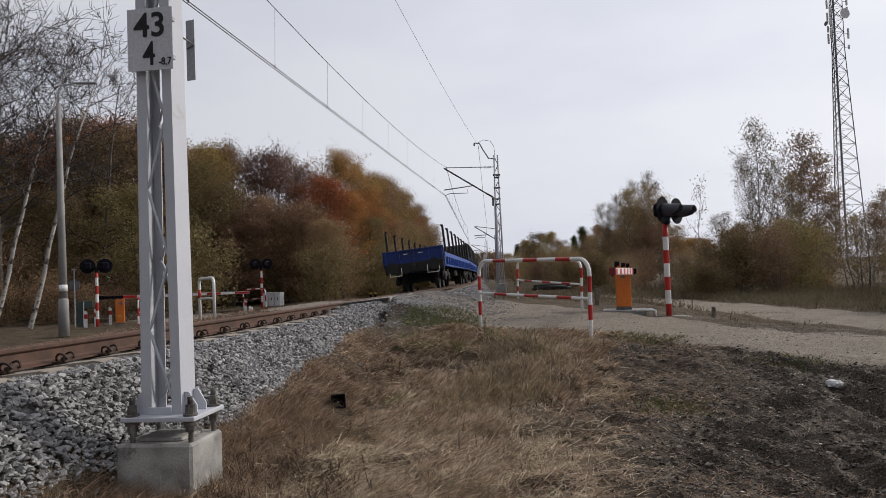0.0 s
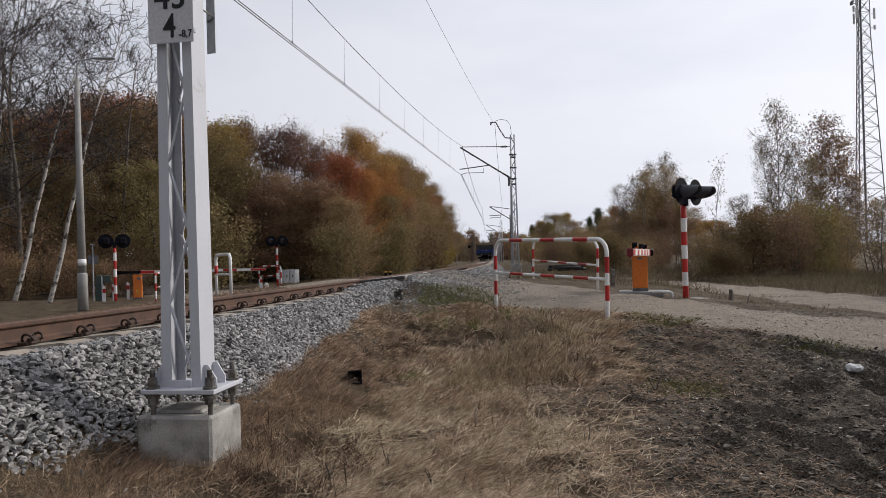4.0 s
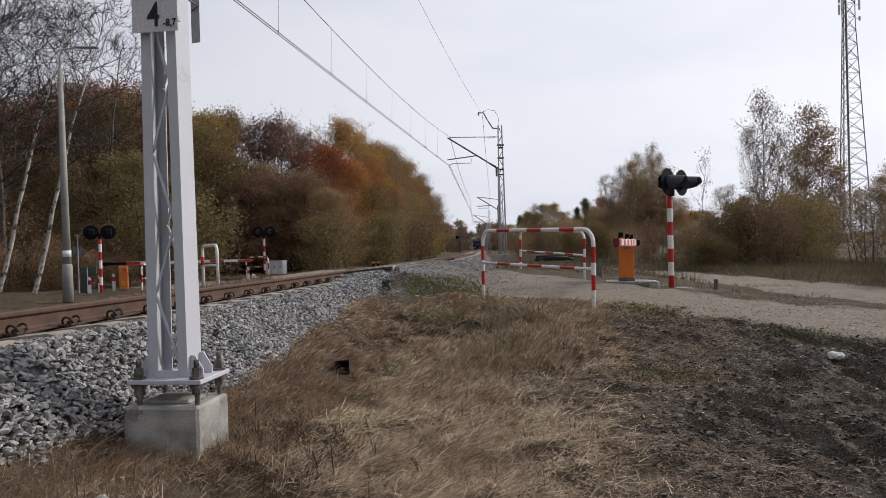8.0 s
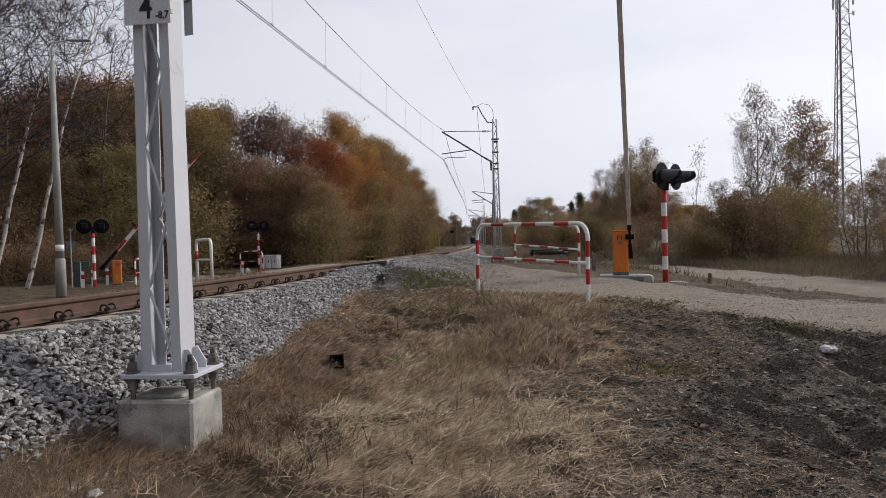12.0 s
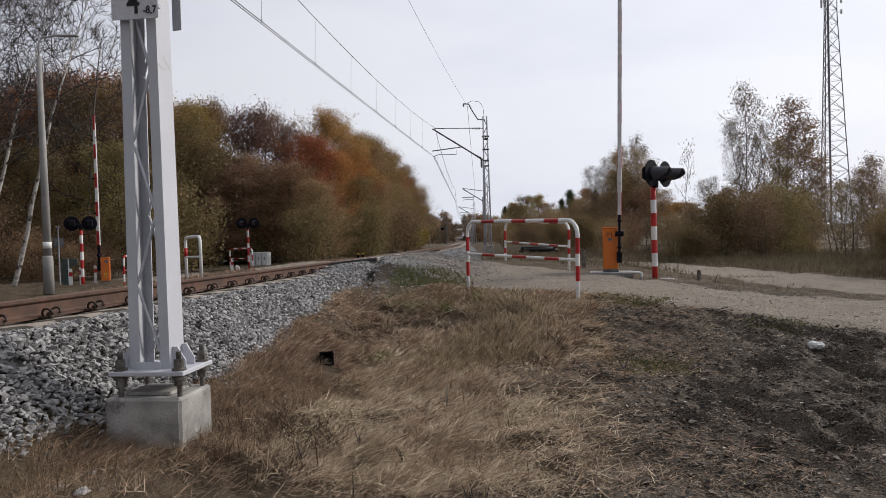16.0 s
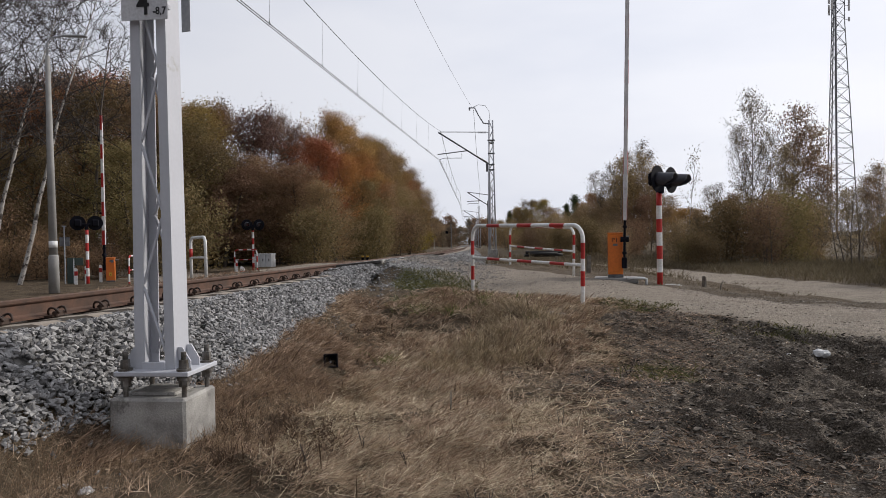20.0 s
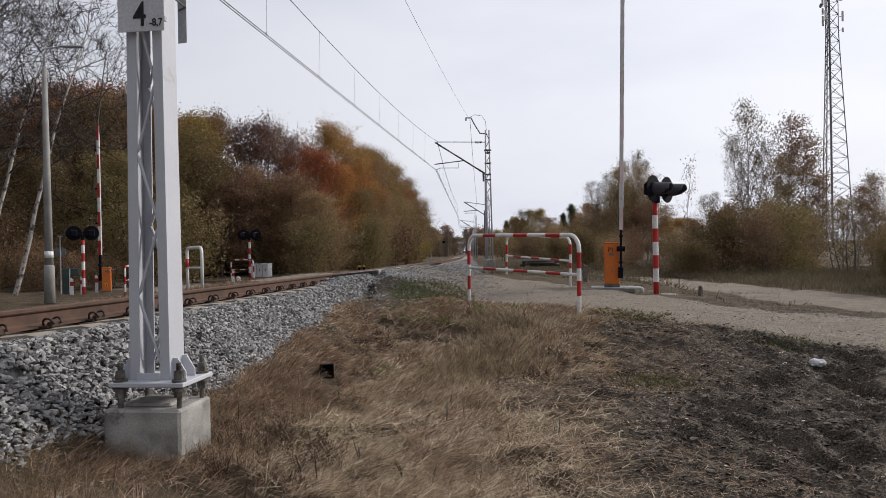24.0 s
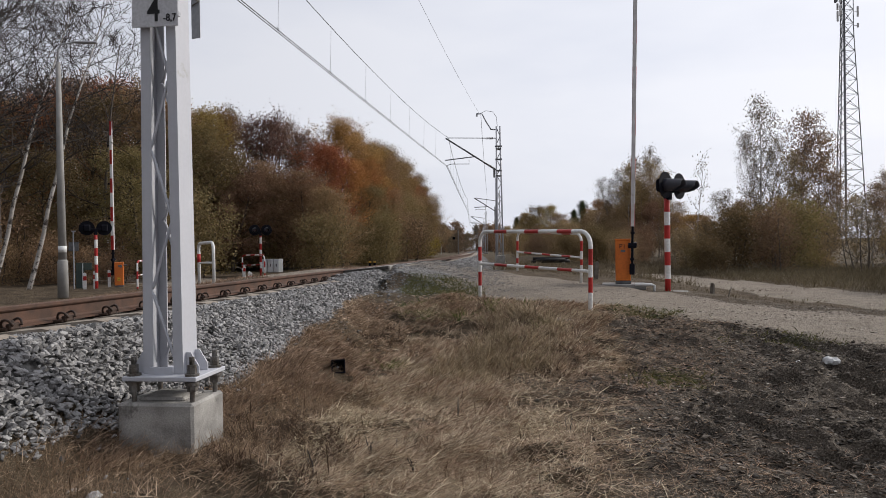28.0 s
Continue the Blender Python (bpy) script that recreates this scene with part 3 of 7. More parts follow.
    road = mix(fine, ramp(streaks(0.54, 1.1), [(0.36, (0.185, 0.155, 0.124)), (0.62, (0.36, 0.300, 0.243))]), ramp(grit, [(0.36, (0.115, 0.096, 0.078)), (0.52, (0.265, 0.229, 0.188)), (0.70, (0.42, 0.37, 0.31))]))
    green = mix(fine, ramp(mid, [(0.4, (0.055, 0.062, 0.020)), (0.6, (0.085, 0.088, 0.030))]), ramp(grit, [(0.4, (0.045, 0.05, 0.020)), (0.6, (0.11, 0.105, 0.045))]))
    col = mix(rough_edge(sep.outputs["Green"], mid, 0.7), straw, mud)
    col = mix(rough_edge(sep.outputs["Blue"], mid, 0.7), col, green)
    col = mix(rough_edge(sep.outputs["Red"], fine, 0.45), col, road)
    nt.links.new(col, bs.inputs["Base Color"])
    bs.inputs["Roughness"].default_value = 0.95
    bs.inputs["Specular IOR Level"].default_value = 0.15
    lump = noise_tex(34.0, 6.0, 0.65)
    b0 = nt.nodes.new("ShaderNodeBump")
    b0.inputs["Strength"].default_value, b0.inputs["Distance"].default_value = 1.0, 0.05
    nt.links.new(lump, b0.inputs["Height"])
    b1 = nt.nodes.new("ShaderNodeBump")
    nt.links.new(b0.outputs["Normal"], b1.inputs["Normal"])
    b1.inputs["Strength"].default_value, b1.inputs["Distance"].default_value = 1.0, 0.045
    nt.links.new(fine, b1.inputs["Height"])
    b2 = nt.nodes.new("ShaderNodeBump")
    b2.inputs["Strength"].default_value, b2.inputs["Distance"].default_value = 0.6, 0.008
    nt.links.new(grit, b2.inputs["Height"])
    nt.links.new(b1.outputs["Normal"], b2.inputs["Normal"])
    nt.links.new(b2.outputs["Normal"], bs.inputs["Normal"])
    return m


def zones(x, y):
    """Road, mud and green shares of the ground, on arrays."""
    w, s = track_coords(x, y)
    n = 0.35 * lumps(x, y, 0.9, 31) + 0.2 * lumps(x, y, 2.5, 32)
    d1 = near_line(w, s, ROAD)
    road = sstep(2.55, 1.95, d1 + n * 0.5)
    d2 = near_line(w, s, ROAD2)
    road = np.maximum(road, 0.95 * sstep(2.0, 1.1, d2 + n * 0.9))
    mud = sstep(3.7, 5.2, w - 0.25 * (s - 3.85) - 0.15 * sstep(5.2, 4.2, s) + n * 1.4) * sstep(11.8, 10.4, s + n) * sstep(24, 14, w)
    mud = np.maximum(mud, 0.45 * sstep(5.2, 3.6, d1 + n) * sstep(4, 6, w))
    mud = np.maximum(mud, 0.6 * sstep(1.0, 0.0, np.abs(np.abs(w) - 3.1) - 0.3) * sstep(30, 26, s) * (w < 0))
    gpatch = np.exp(-(((w - 2.95) / 0.7) ** 2 + ((s - 13.0) / 1.5) ** 2) ** 2) * 1.15
    gpatch = np.maximum(gpatch, 0.6 * np.exp(-(((w - 7.6) / 0.9) ** 2 + ((s - 9.2) / 0.55) ** 2)))
    gpatch = np.maximum(gpatch, 0.5 * np.exp(-(((w - 5.9) / 0.5) ** 2 + ((s - 7.2) / 0.6) ** 2)))
    gpatch = np.maximum(gpatch, 0.75 * np.exp(-(((w - 6.2) / 0.75) ** 2 + ((s - 10.3) / 0.4) ** 2)))
    green = gpatch + 0.3 * lumps(x, y, 2.2, 35) * (gpatch > 0.25)
    far = sstep(25, 45, np.hypot(x, y))
    green = np.maximum(green, 0.38 * far)
    return road, mud, np.clip(green, 0, 1)


def spaced(lo, hi, step, reach, grow=1.16):
    a = list(np.arange(lo, hi + 1e-6, step))
    d, v = step, hi
    while v < reach:
        d *= grow
        v += d
        a.append(v)
    d, v = step, lo
    while v > -reach:
        d *= grow
        v -= d
        a.insert(0, v)
    return np.array(a)


def build_ground():
    gx, gy = spaced(-1.8, 5.6, 0.030, 2600, 1.07), spaced(2.6, 10.6, 0.030, 2600, 1.07)
    X, Y = np.meshgrid(gx, gy)
    Z = ground_z(X, Y)
    nx, ny = len(gx), len(gy)
    idx = np.arange(nx * ny).reshape(ny, nx)
    quads = np.stack([idx[:-1, :-1], idx[:-1, 1:], idx[1:, 1:], idx[1:, :-1]], -1).reshape(-1, 4)
    me = mesh_arrays("ground", np.stack([X, Y, Z], -1).reshape(-1, 3), quads, ground_material())
    r, g, b = zones(X.ravel(), Y.ravel())
    att = me.color_attributes.new("zone", "FLOAT_COLOR", "POINT")
    att.data.foreach_set("color", np.stack([r, g, b, np.ones_like(r)], -1).astype(np.float32).ravel())
    me.polygons.foreach_set("use_smooth", [True] * len(me.polygons))
    tagged(new("ground", me), "dry grass verge, dark churned mud and a pale dirt road", "ground", kind="structure")


build_ground()


# ---- track ----
RAIL = [(-0.070, 0.0), (0.070, 0.0), (0.070, 0.011), (0.022, 0.028), (0.0085, 0.045), (0.0085, 0.118), (0.030, 0.130), (0.036, 0.138),
        (0.036, 0.158), (0.026, 0.165), (-0.026, 0.165), (-0.036, 0.158), (-0.036, 0.138), (-0.030, 0.130), (-0.0085, 0.118), (-0.0085, 0.045), (-0.022, 0.028), (-0.070, 0.011)]
GAUGE = 0.754


def build_rail(side, label):
    ss = [-40 + 4 * i for i in range(35)] + [100 + 20 * i for i in range(45)]
    verts, faces, n = [], [], len(RAIL)
    for s in ss:
        for px, pz in RAIL:
            x, y, b = track_at(s, side * GAUGE + px)
            verts.append((x, y, rail_z(s) - 0.165 + pz + float(bank(s, side * GAUGE + px))))
    for i in range(len(ss) - 1):
        for k in range(n):
            faces.append((i * n + k, i * n + (k + 1) % n, (i + 1) * n + (k + 1) % n, (i + 1) * n + k))
    ob = raw("rail", verts, faces, RUST)
    vs, fs = [], []
    for i, s in enumerate(ss):
        for off in (-0.022, 0.022):
            for dz in (-0.004, 0.0015):
                x, y, b = track_at(s, side * GAUGE + off)
                vs.append((x, y, rail_z(s) + dz + float(bank(s, side * GAUGE + off))))
        if i:
            a, c = 4 * (i - 1), 4 * i
            fs += [(a + 1, c + 1, c + 3, a + 3), (a, a + 1, c + 1, c)[::-1], (a + 2, a + 3, c + 3, c + 2)]
    raw("running_band", vs, fs, RAIL_TOP, ob, "worn smooth running band")
    return tagged(ob, label, "rail", "rails of the track")


build_rail(1, "brown rusty steel rail with a worn top, on concrete sleepers")
build_rail(-1, "brown rusty steel rail with a worn top, on concrete sleepers")


def build_sleepers():
    bm = bmesh.new()
    out = [(-1.30, -0.20), (1.30, -0.20), (1.30, -0.02), (1.22, 0.0), (0.50, 0.0), (0.40, -0.03), (-0.40, -0.03), (-0.50, 0.0), (-1.22, 0.0), (-1.30, -0.02)]
    prism(bm, out, -0.13, 0.13)
    first = part("sleeper", bm, SLEEPER)
    tagged(first, "pale brown concrete sleeper bedded in grey ballast", "sleeper", "sleepers of the track")
    # the bent spring clip on its shoulder
    bm = bmesh.new()
    box(bm, (0.10, 0.15, 0.022), (0.045, 0, 0.017), bevel=0.005)
    box(bm, (0.045, 0.11, 0.05), (0.095, 0, 0.03), bevel=0.01)
    for dy in (-0.042, 0.042):
        arc = [(0.085 - 0.045 * math.cos(a), dy + (0.022 if dy > 0 else -0.022) * math.sin(a), 0.034 + 0.05 * math.sin(a)) for a in [math.pi * i / 8 for i in range(9)]]
        tube(bm, arc, 0.0095, 6)
    rod(bm, (0.085, 0, 0.03), (0.085, 0, 0.075), 0.016, sides=6)
    clip = part("spring_clip", bm, CLIP)
    bm = bmesh.new()
    box(bm, (0.17, 0.15, 0.012), (0, 0, 0.006))
    pad = part("rail_pad", bm, CLIP)
    made = [first]
    for k in range(-16, 196):
        s = 5.30 + 0.6 * k
        if 14.4 < s < 20.3:
            continue
        x, y, b = track_at(s)
        m = pose(x, y, rail_z(s) - 0.177 + float(bank(s, 0.0)), 0, 0, -math.degrees(b)) @ pose(0, 0, 0, 0, -bank_angle(s), random.uniform(-0.4, 0.4))
        ob = first if len(made) == 1 and k == -16 else first.copy()
        if ob is not first:
            scene.collection.objects.link(ob)
            made.append(ob)
        ob.matrix_basis = m
        if s < 36:
            for rail in (-1, 1):
                for way in ((1, -1) if s < 22 else (1,)):
                    c = clip if not clip.get("set") else clip.copy()
                    if c is not clip:
                        scene.collection.objects.link(c)
                    clip["set"] = 1
                    c.parent = ob
                    c.matrix_basis = Matrix.Translation((rail * GAUGE + way * 0.055, 0, 0)) @ pose(0, 0, 0, 0, 0, 0 if way > 0 else 180)
                q = pad if not pad.get("set") else pad.copy()
                if q is not pad:
                    scene.collection.objects.link(q)
                pad["set"] = 1
                q.parent = ob
                q.matrix_basis = Matrix.Translation((rail * GAUGE, 0, 0))


build_sleepers()


def ballast_height(w, s):
    """Top of the stones, relative to the rail's top, before it meets the ground."""
    slope = np.where(np.asarray(s) > 20, 0.45, 0.66)
    return bank(s, w) + np.where(np.abs(w) < 1.55, -0.222 - 0.02 * (np.abs(w) < 0.6), -0.222 - (np.abs(w) - 1.55) * slope)


def stone_shapes(n, corners=10):
    shapes = []
    for i in range(n):
        bm = bmesh.new()
        pts = []
        r = random.Random(100 + i)
        for k in range(corners):
            v = Vector((r.gauss(0, 1), r.gauss(0, 1), r.gauss(0, 1))).normalized()
            pts.append(Vector((v.x * r.uniform(0.9, 1.25), v.y * r.uniform(0.7, 0.95), v.z * r.uniform(0.42, 0.66))))
        for p in pts:
            bm.verts.new(p)
        hull = bmesh.ops.convex_hull(bm, input=bm.verts[:])
        bmesh.ops.delete(bm, geom=list({g for g in hull["geom_interior"] if isinstance(g, bmesh.types.BMVert)}), context="VERTS")
        bmesh.ops.triangulate(bm, faces=bm.faces[:])
        bm.verts.index_update()
        shapes.append((np.array([v.co[:] for v in bm.verts]), np.array([[v.index for v in f.verts] for f in bm.faces])))
        bm.free()
    return shapes


def build_ballast():
    shapes = stone_shapes(18, 12)
    grid = np.arange(-31, 16, 0.1)
    feet = toe_w(grid)
    fa = feet - 4.62
    foot_z = ground_z(fa * CB + grid * SB, -fa * SB + grid * CB)
    # solid bed between and under the stones, dark in colour for the gaps' shade
    ss = list(np.arange(-30, 14.3, 0.5)) + list(np.arange(20.4, 120, 1.0)) + list(np.arange(120, 900, 20.0))
    ws = [-2.75, -2.2, -1.55, -0.9, 0, 0.9, 1.55, 1.9, 2.2]
    verts, faces = [], []
    for s in ss:
        for w in ws:
            z = None
            if s > 20 and w > 1.6:
                w = 1.55 + (w - 1.55) * 2.9
            elif w > 1.6:
                foot = float(toe_w(s)) + 0.05
                top = rail_z(s) - 0.205 + float(bank(s, 1.55))
                f = 0.5 if w < 2.0 else 1.0
                w = 1.55 + (foot - 1.55) * f
                z = top + (float(np.interp(s, grid, foot_z)) - top) * f - (0.09 if f < 1 else 0.16)
            x, y, b = track_at(s, w)
            verts.append((x, y, rail_z(s) - 0.03 + float(ballast_height(np.array(w), s)) if z is None else z))
    nw = len(ws)
    for i in range(len(ss) - 1):
        if ss[i] < 15 and ss[i + 1] > 20:
            continue
        for k in range(nw - 1):
            faces.append((i * nw + k, i * nw + k + 1, (i + 1) * nw + k + 1, (i + 1) * nw + k))
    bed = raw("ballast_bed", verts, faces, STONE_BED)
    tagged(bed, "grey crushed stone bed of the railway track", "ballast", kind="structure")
    rng = np.random.RandomState(5)
    vs, fs, base, count = [], [], 0, 0
    near = []

    def stone(w, s, size, lift, g, fz, keep=False):
        nonlocal base, count
        x, y, b = track_at(s, w)
        z = rail_z(s) + float(ballast_height(np.array(w), s)) + lift
        if w > 1.55 and s < 13.5:
            foot = float(toe_w(s))
            top = rail_z(s) - 0.205 + 0.074
            z = lift + (top + (fz - top) * (w - 1.55) / (foot - 1.55) if w < foot else g + 0.005)
            if s > 12.2:
                z = max(z, g + 0.004)
        if w > 2.1 or s > 13.0 and w > 1.7:
            z = max(z, g - 0.008)
        V, F = shapes[rng.randint(len(shapes))]
        q = Euler(rng.uniform(-3, 3, 3) * (0.24, 0.24, 1)).to_matrix()
        if keep:
            near.append((x, y, z, size, q, rng.randint(len(shapes))))
            return
        P = (V * size) @ np.array(q).T + (x, y, z)
        vs.append(P)
        fs.append(F + base)
        base += len(V)
        count += 1

    def scatter(s0, s1, w0, w1, per, size):
        n = int((s1 - s0) * (w1 - w0) * per)
        W, S = rng.uniform(w0, w1, n), rng.uniform(s0, s1, n)
        drop = (S < 13.5) & (W > toe_w(S)) & (rng.rand(n) < 0.975)
        drop |= (W < 1.27) & (np.abs(((S - 5.30) / 0.6 + 0.5) % 1 - 0.5) * 0.6 < 0.155)
        drop |= np.abs(W - GAUGE) < 0.1
        W, S = W[~drop], S[~drop]
        P = np.array([track_at(s, w)[:2] for w, s in zip(W, S)])
        G = ground_z(P[:, 0], P[:, 1])
        lifts = rng.uniform(-0.022, 0.016, len(W)) + 0.13 * sstep(11.6, 13.8, S) * ((W > 0.84) & (W < 2.1) & (S < 14.6))
        for w, s, g, fz, lift in zip(W, S, G, np.interp(S, grid, foot_z), lifts):
            stone(w, s, size * rng.uniform(0.6, 1.45), lift, g, fz, keep=(4.4 < s < 5.6 and 1.35 < w < 2.5 and len(near) < 300))

    scatter(2.2, 5.0, 0.84, 2.5, 2900, 0.0232)
    scatter(5.0, 9.0, 0.84, 2.5, 2300, 0.0235)
    scatter(9.0, 14.3, 0.84, 2.5, 1150, 0.026)
    scatter(13.2, 15.4, 1.6, 2.9, 520, 0.030)
    scatter(20.4, 32.0, 0.84, 3.4, 150, 0.036)
    scatter(32.0, 50.0, 0.84, 3.6, 50, 0.055)
    scatter(20.4, 40.0, -0.62, 0.62, 45, 0.05)
    scatter(1.2, 14.4, -2.4, 0.6, 60, 0.05)
    V = np.concatenate(vs)
    F = np.concatenate(fs)
    ob = new("ballast_stones", mesh_arrays("ballast_stones", V, F, STONE))
    tagged(ob, "loose grey crushed ballast stones on the track shoulder", "ballast", kind="stuff")
    meshes = []
    for V, F in shapes:
        meshes.append(mesh_arrays("stone", V, F, STONE))
    for x, y, z, size, q, k in near:
        o = new("stone", meshes[k])
        o.parent = bed
        o.matrix_basis = Matrix.LocRotScale((x, y, z), q.to_quaternion(), (size,) * 3)


# half as bright as STONE: shade between the stones is in this colour
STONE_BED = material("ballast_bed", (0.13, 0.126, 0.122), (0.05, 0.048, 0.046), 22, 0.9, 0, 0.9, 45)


# ---- level crossing deck ----
def build_crossing():
    deck = empty("crossing_deck", Matrix.Identity(4), "pale worn concrete level crossing deck between and beside the rails", "level crossing")
    deck["kind"] = "structure"

    def panel(name, w0, w1, s0, s1, mat, label="", drop=0.0, thick=0.16):
        bm = bmesh.new()
        pts = [(w0, s0), (w1, s0), (w1, s1), (w0, s1)]
        top = [bm.verts.new((*track_at(s, w)[:2], rail_z(s) - 0.006 - drop + float(bank(s, w)))) for w, s in pts]
        bot = [bm.verts.new((*track_at(s, w)[:2], rail_z(s) - thick - drop + float(bank(s, w)))) for w, s in pts]
        bm.faces.new(top)
        bm.faces.new(bot[::-1])
        for i in range(4):
            bm.faces.new((bot[i], bot[(i + 1) % 4], top[(i + 1) % 4], top[i]))
        bmesh.ops.bevel(bm, geom=bm.edges[:], offset=0.012, segments=1, affect="EDGES")
        part(name, bm, mat, deck, label)

    s = 14.25
    while s < 20.0:
        e = s + 1.19
        panel("panel", -0.69, 0.69, s, e, SLAB, drop=0.004)
        panel("panel", 0.83, 1.62, s, e, SLAB, drop=0.010 + random.uniform(0, 0.006))
        panel("panel", -1.62, -0.83, s, e, SLAB, drop=0.010 + random.uniform(0, 0.006))
        s += 1.2
    panel("kerb", 0.80, 1.74, 14.10, 14.24, SLAB_EDGE, "dark steel end edge of the deck", drop=0.015, thick=0.07)
    panel("kerb", 1.63, 1.74, 14.27, 20.4, SLAB, "worn concrete side kerb of the deck", drop=0.014, thick=0.20)
    panel("kerb", -0.69, 0.69, 14.02, 14.24, SLAB_EDGE, drop=0.03)


build_crossing()


def turn_to_track(w, s, z):
    x, y, b = track_at(s, w)
    return pose(x, y, z, 0, 0, -math.degrees(b))


# ---- catenary mast beside the camera ----
def build_near_mast():
    mast = empty("catenary_mast", turn_to_track(2.34, 4.24, 0.0), "grey painted steel lattice catenary mast bolted to a concrete block", "mast", "catenary masts")
    z0, z1 = 0.665, 8.4
    half0, half1, deep0, deep1 = 0.130, 0.075, 0.095, 0.07
    for side in (-1, 1):
        bm = bmesh.new()
        t, fl = 0.009, 0.062
        # a channel: web outside, flanges in
        def ring(z, half, deep):
            o = side * half
            pts = [(o, -deep), (o - side * fl, -deep), (o - side * fl, -deep + t), (o - side * t, -deep + t),
                   (o - side * t, deep - t), (o - side * fl, deep - t), (o - side * fl, deep), (o, deep)]
            return [bm.verts.new((x, y, z)) for x, y in pts]
        a, b = ring(z0, half0, deep0), ring(z1, half1, deep1)
        for i in range(8):
            bm.faces.new((a[i], a[(i + 1) % 8], b[(i + 1) % 8], b[i]) if side < 0 else (b[i], b[(i + 1) % 8], a[(i + 1) % 8], a[i]))
        bmesh.ops.recalc_face_normals(bm, faces=bm.faces[:])
        part("channel", bm, GALV, mast)
    for face in (-1, 1):
        n = 17
        for i in range(n):
            za, zb = z0 + 0.08 + i * 0.44, z0 + 0.08 + (i + 1) * 0.44
            f0, f1 = (za - z0) / (z1 - z0), (zb - z0) / (z1 - z0)
            side = 1 if i % 2 == 0 else -1
            if face > 0:
                side = -side
            h0, h1 = half0 + (half1 - half0) * f0 - 0.045, half0 + (half1 - half0) * f1 - 0.045
            d = (deep0 + (deep1 - deep0) * f0 - 0.016) * face
            bm = bmesh.new()
            tube(bm, [(side * h0, d, za), (side * (h0 - 0.02), d, za + 0.03), (-side * (h1 - 0.02), d, zb - 0.03), (-side * h1, d, zb)], 0.0095, 8)
            part("lacing_bar", bm, GALV, mast)
    bm = bmesh.new()
    box(bm, (0.475, 0.415, 0.028), (0.024, 0.012, 0.655), bevel=0.004)
    part("base_plate", bm, GALV, mast)
    for x, y, rz in ((0.172, -0.05, 0), (0.172, 0.07, 0), (-0.172, -0.05, 180), (-0.172, 0.07, 180)):
        bm = bmesh.new()
        out = [(0, 0), (0.082, 0), (0.082, 0.05), (0.03, 0.135), (0, 0.135)]
        prism(bm, out, -0.005, 0.005)
        sx = 1 if rz == 0 else -1
        part("gusset", bm, GALV, mast, at=Matrix.Translation((sx * 0.130, y, 0.664)) @ pose(0, 0, 0, 0, 0, rz))
    bm = bmesh.new()
    box(bm, (0.15, 0.008, 0.05), (-0.005, -0.105, 0.69), bevel=0.003)
    part("tie_plate", bm, GALV, mast)
    for sx in (-1, 1):
        for sy in (-1, 1):
            bm = bmesh.new()
            x, y = 0.024 + sx * 0.188, 0.012 + sy * 0.155
            rod(bm, (x, y, 0.50), (x, y, 0.765), 0.0155, sides=12)
            rod(bm, (x, y, 0.575), (x, y, 0.612), 0.030, sides=6)
            rod(bm, (x, y, 0.612), (x, y, 0.634), 0.042, sides=16)
            rod(bm, (x, y, 0.665), (x, y, 0.683), 0.043, sides=16)
            rod(bm, (x, y, 0.683), (x, y, 0.715), 0.029, sides=6)
            rod(bm, (x, y, 0.715), (x, y, 0.738), 0.027, sides=6)
            rod(bm, (x, y, 0.738), (x, y, 0.785), 0.0155, sides=12)
            part("anchor_bolt", bm, BOLT, mast, "dull dark anchor bolt with nuts and washer")
    # kilometre plate
    bm = bmesh.new()
    box(bm, (0.298, 0.004, 0.392), (0, 0, 0), bevel=0.0015)
    plate = part("kilometre_plate", bm, SIGN, mast, "white plate lettered 43 over 4 -8,7", at=pose(0.008, -0.135, 2.995, 0, 0, 0))
    text_part("numeral", "43", 0.212, BLACK_TEXT, plate, pose(0.002, -0.0045, 0.082), fat=0.0028)
    text_part("numeral", "4", 0.212, BLACK_TEXT, plate, pose(-0.006, -0.0045, -0.098) @ Matrix.Diagonal((0.80, 1, 1, 1)), fat=0.0018)
    text_part("numeral", "-8,7", 0.064, BLACK_TEXT, plate, pose(0.097, -0.0045, -0.146) @ Matrix.Diagonal((0.86, 1, 1, 1)), fat=0.0006)
    for z in (0.12, -0.12):
        bm = bmesh.new()
        box(bm, (0.30, 0.03, 0.025), (0, 0.018, z))
        part("plate_bracket", bm, GALV_OLD, plate)
    # second plate on the far side, seen nearly on edge
    bm = bmesh.new()
    box(bm, (0.068, 0.005, 0.405), (0.02, 0, 0), bevel=0.001)
    side = part("side_plate", bm, GALV_OLD, mast, "grey back of a narrow plate", at=pose(0.090, 0.20, 3.02, 0, 0, -12))
    bm = bmesh.new()
    tube(bm, [(-0.03, -0.16, 0.07), (0.0, -0.15, 0.09), (0.05, -0.01, 0.03), (-0.0, -0.01, 0.01)], 0.006, 6)
    box(bm, (0.04, 0.03, 0.02), (-0.02, -0.15, 0.07))
    part("plate_bracket", bm, BOLT, side)
    # block
    bm = bmesh.new()
    box(bm, (0.488, 0.43, 0.85), (0, 0, 0.085), bevel=0.016)
    top = [v for v in bm.verts if v.co.z > 0.4]
    box(bm, (0.30, 0.28, 0.03), (0, 0, 0.517), bevel=0.014)
    block = new("foundation_block", bpy.data.meshes.new("foundation_block"))
    bm.to_mesh(block.data)
    bm.free()
    block.data.materials.append(CONCRETE)
    block.matrix_basis = turn_to_track(2.340, 4.250, 0.0)
    tagged(block, "grey cast concrete foundation block standing in dry grass", "foundation")


build_near_mast()


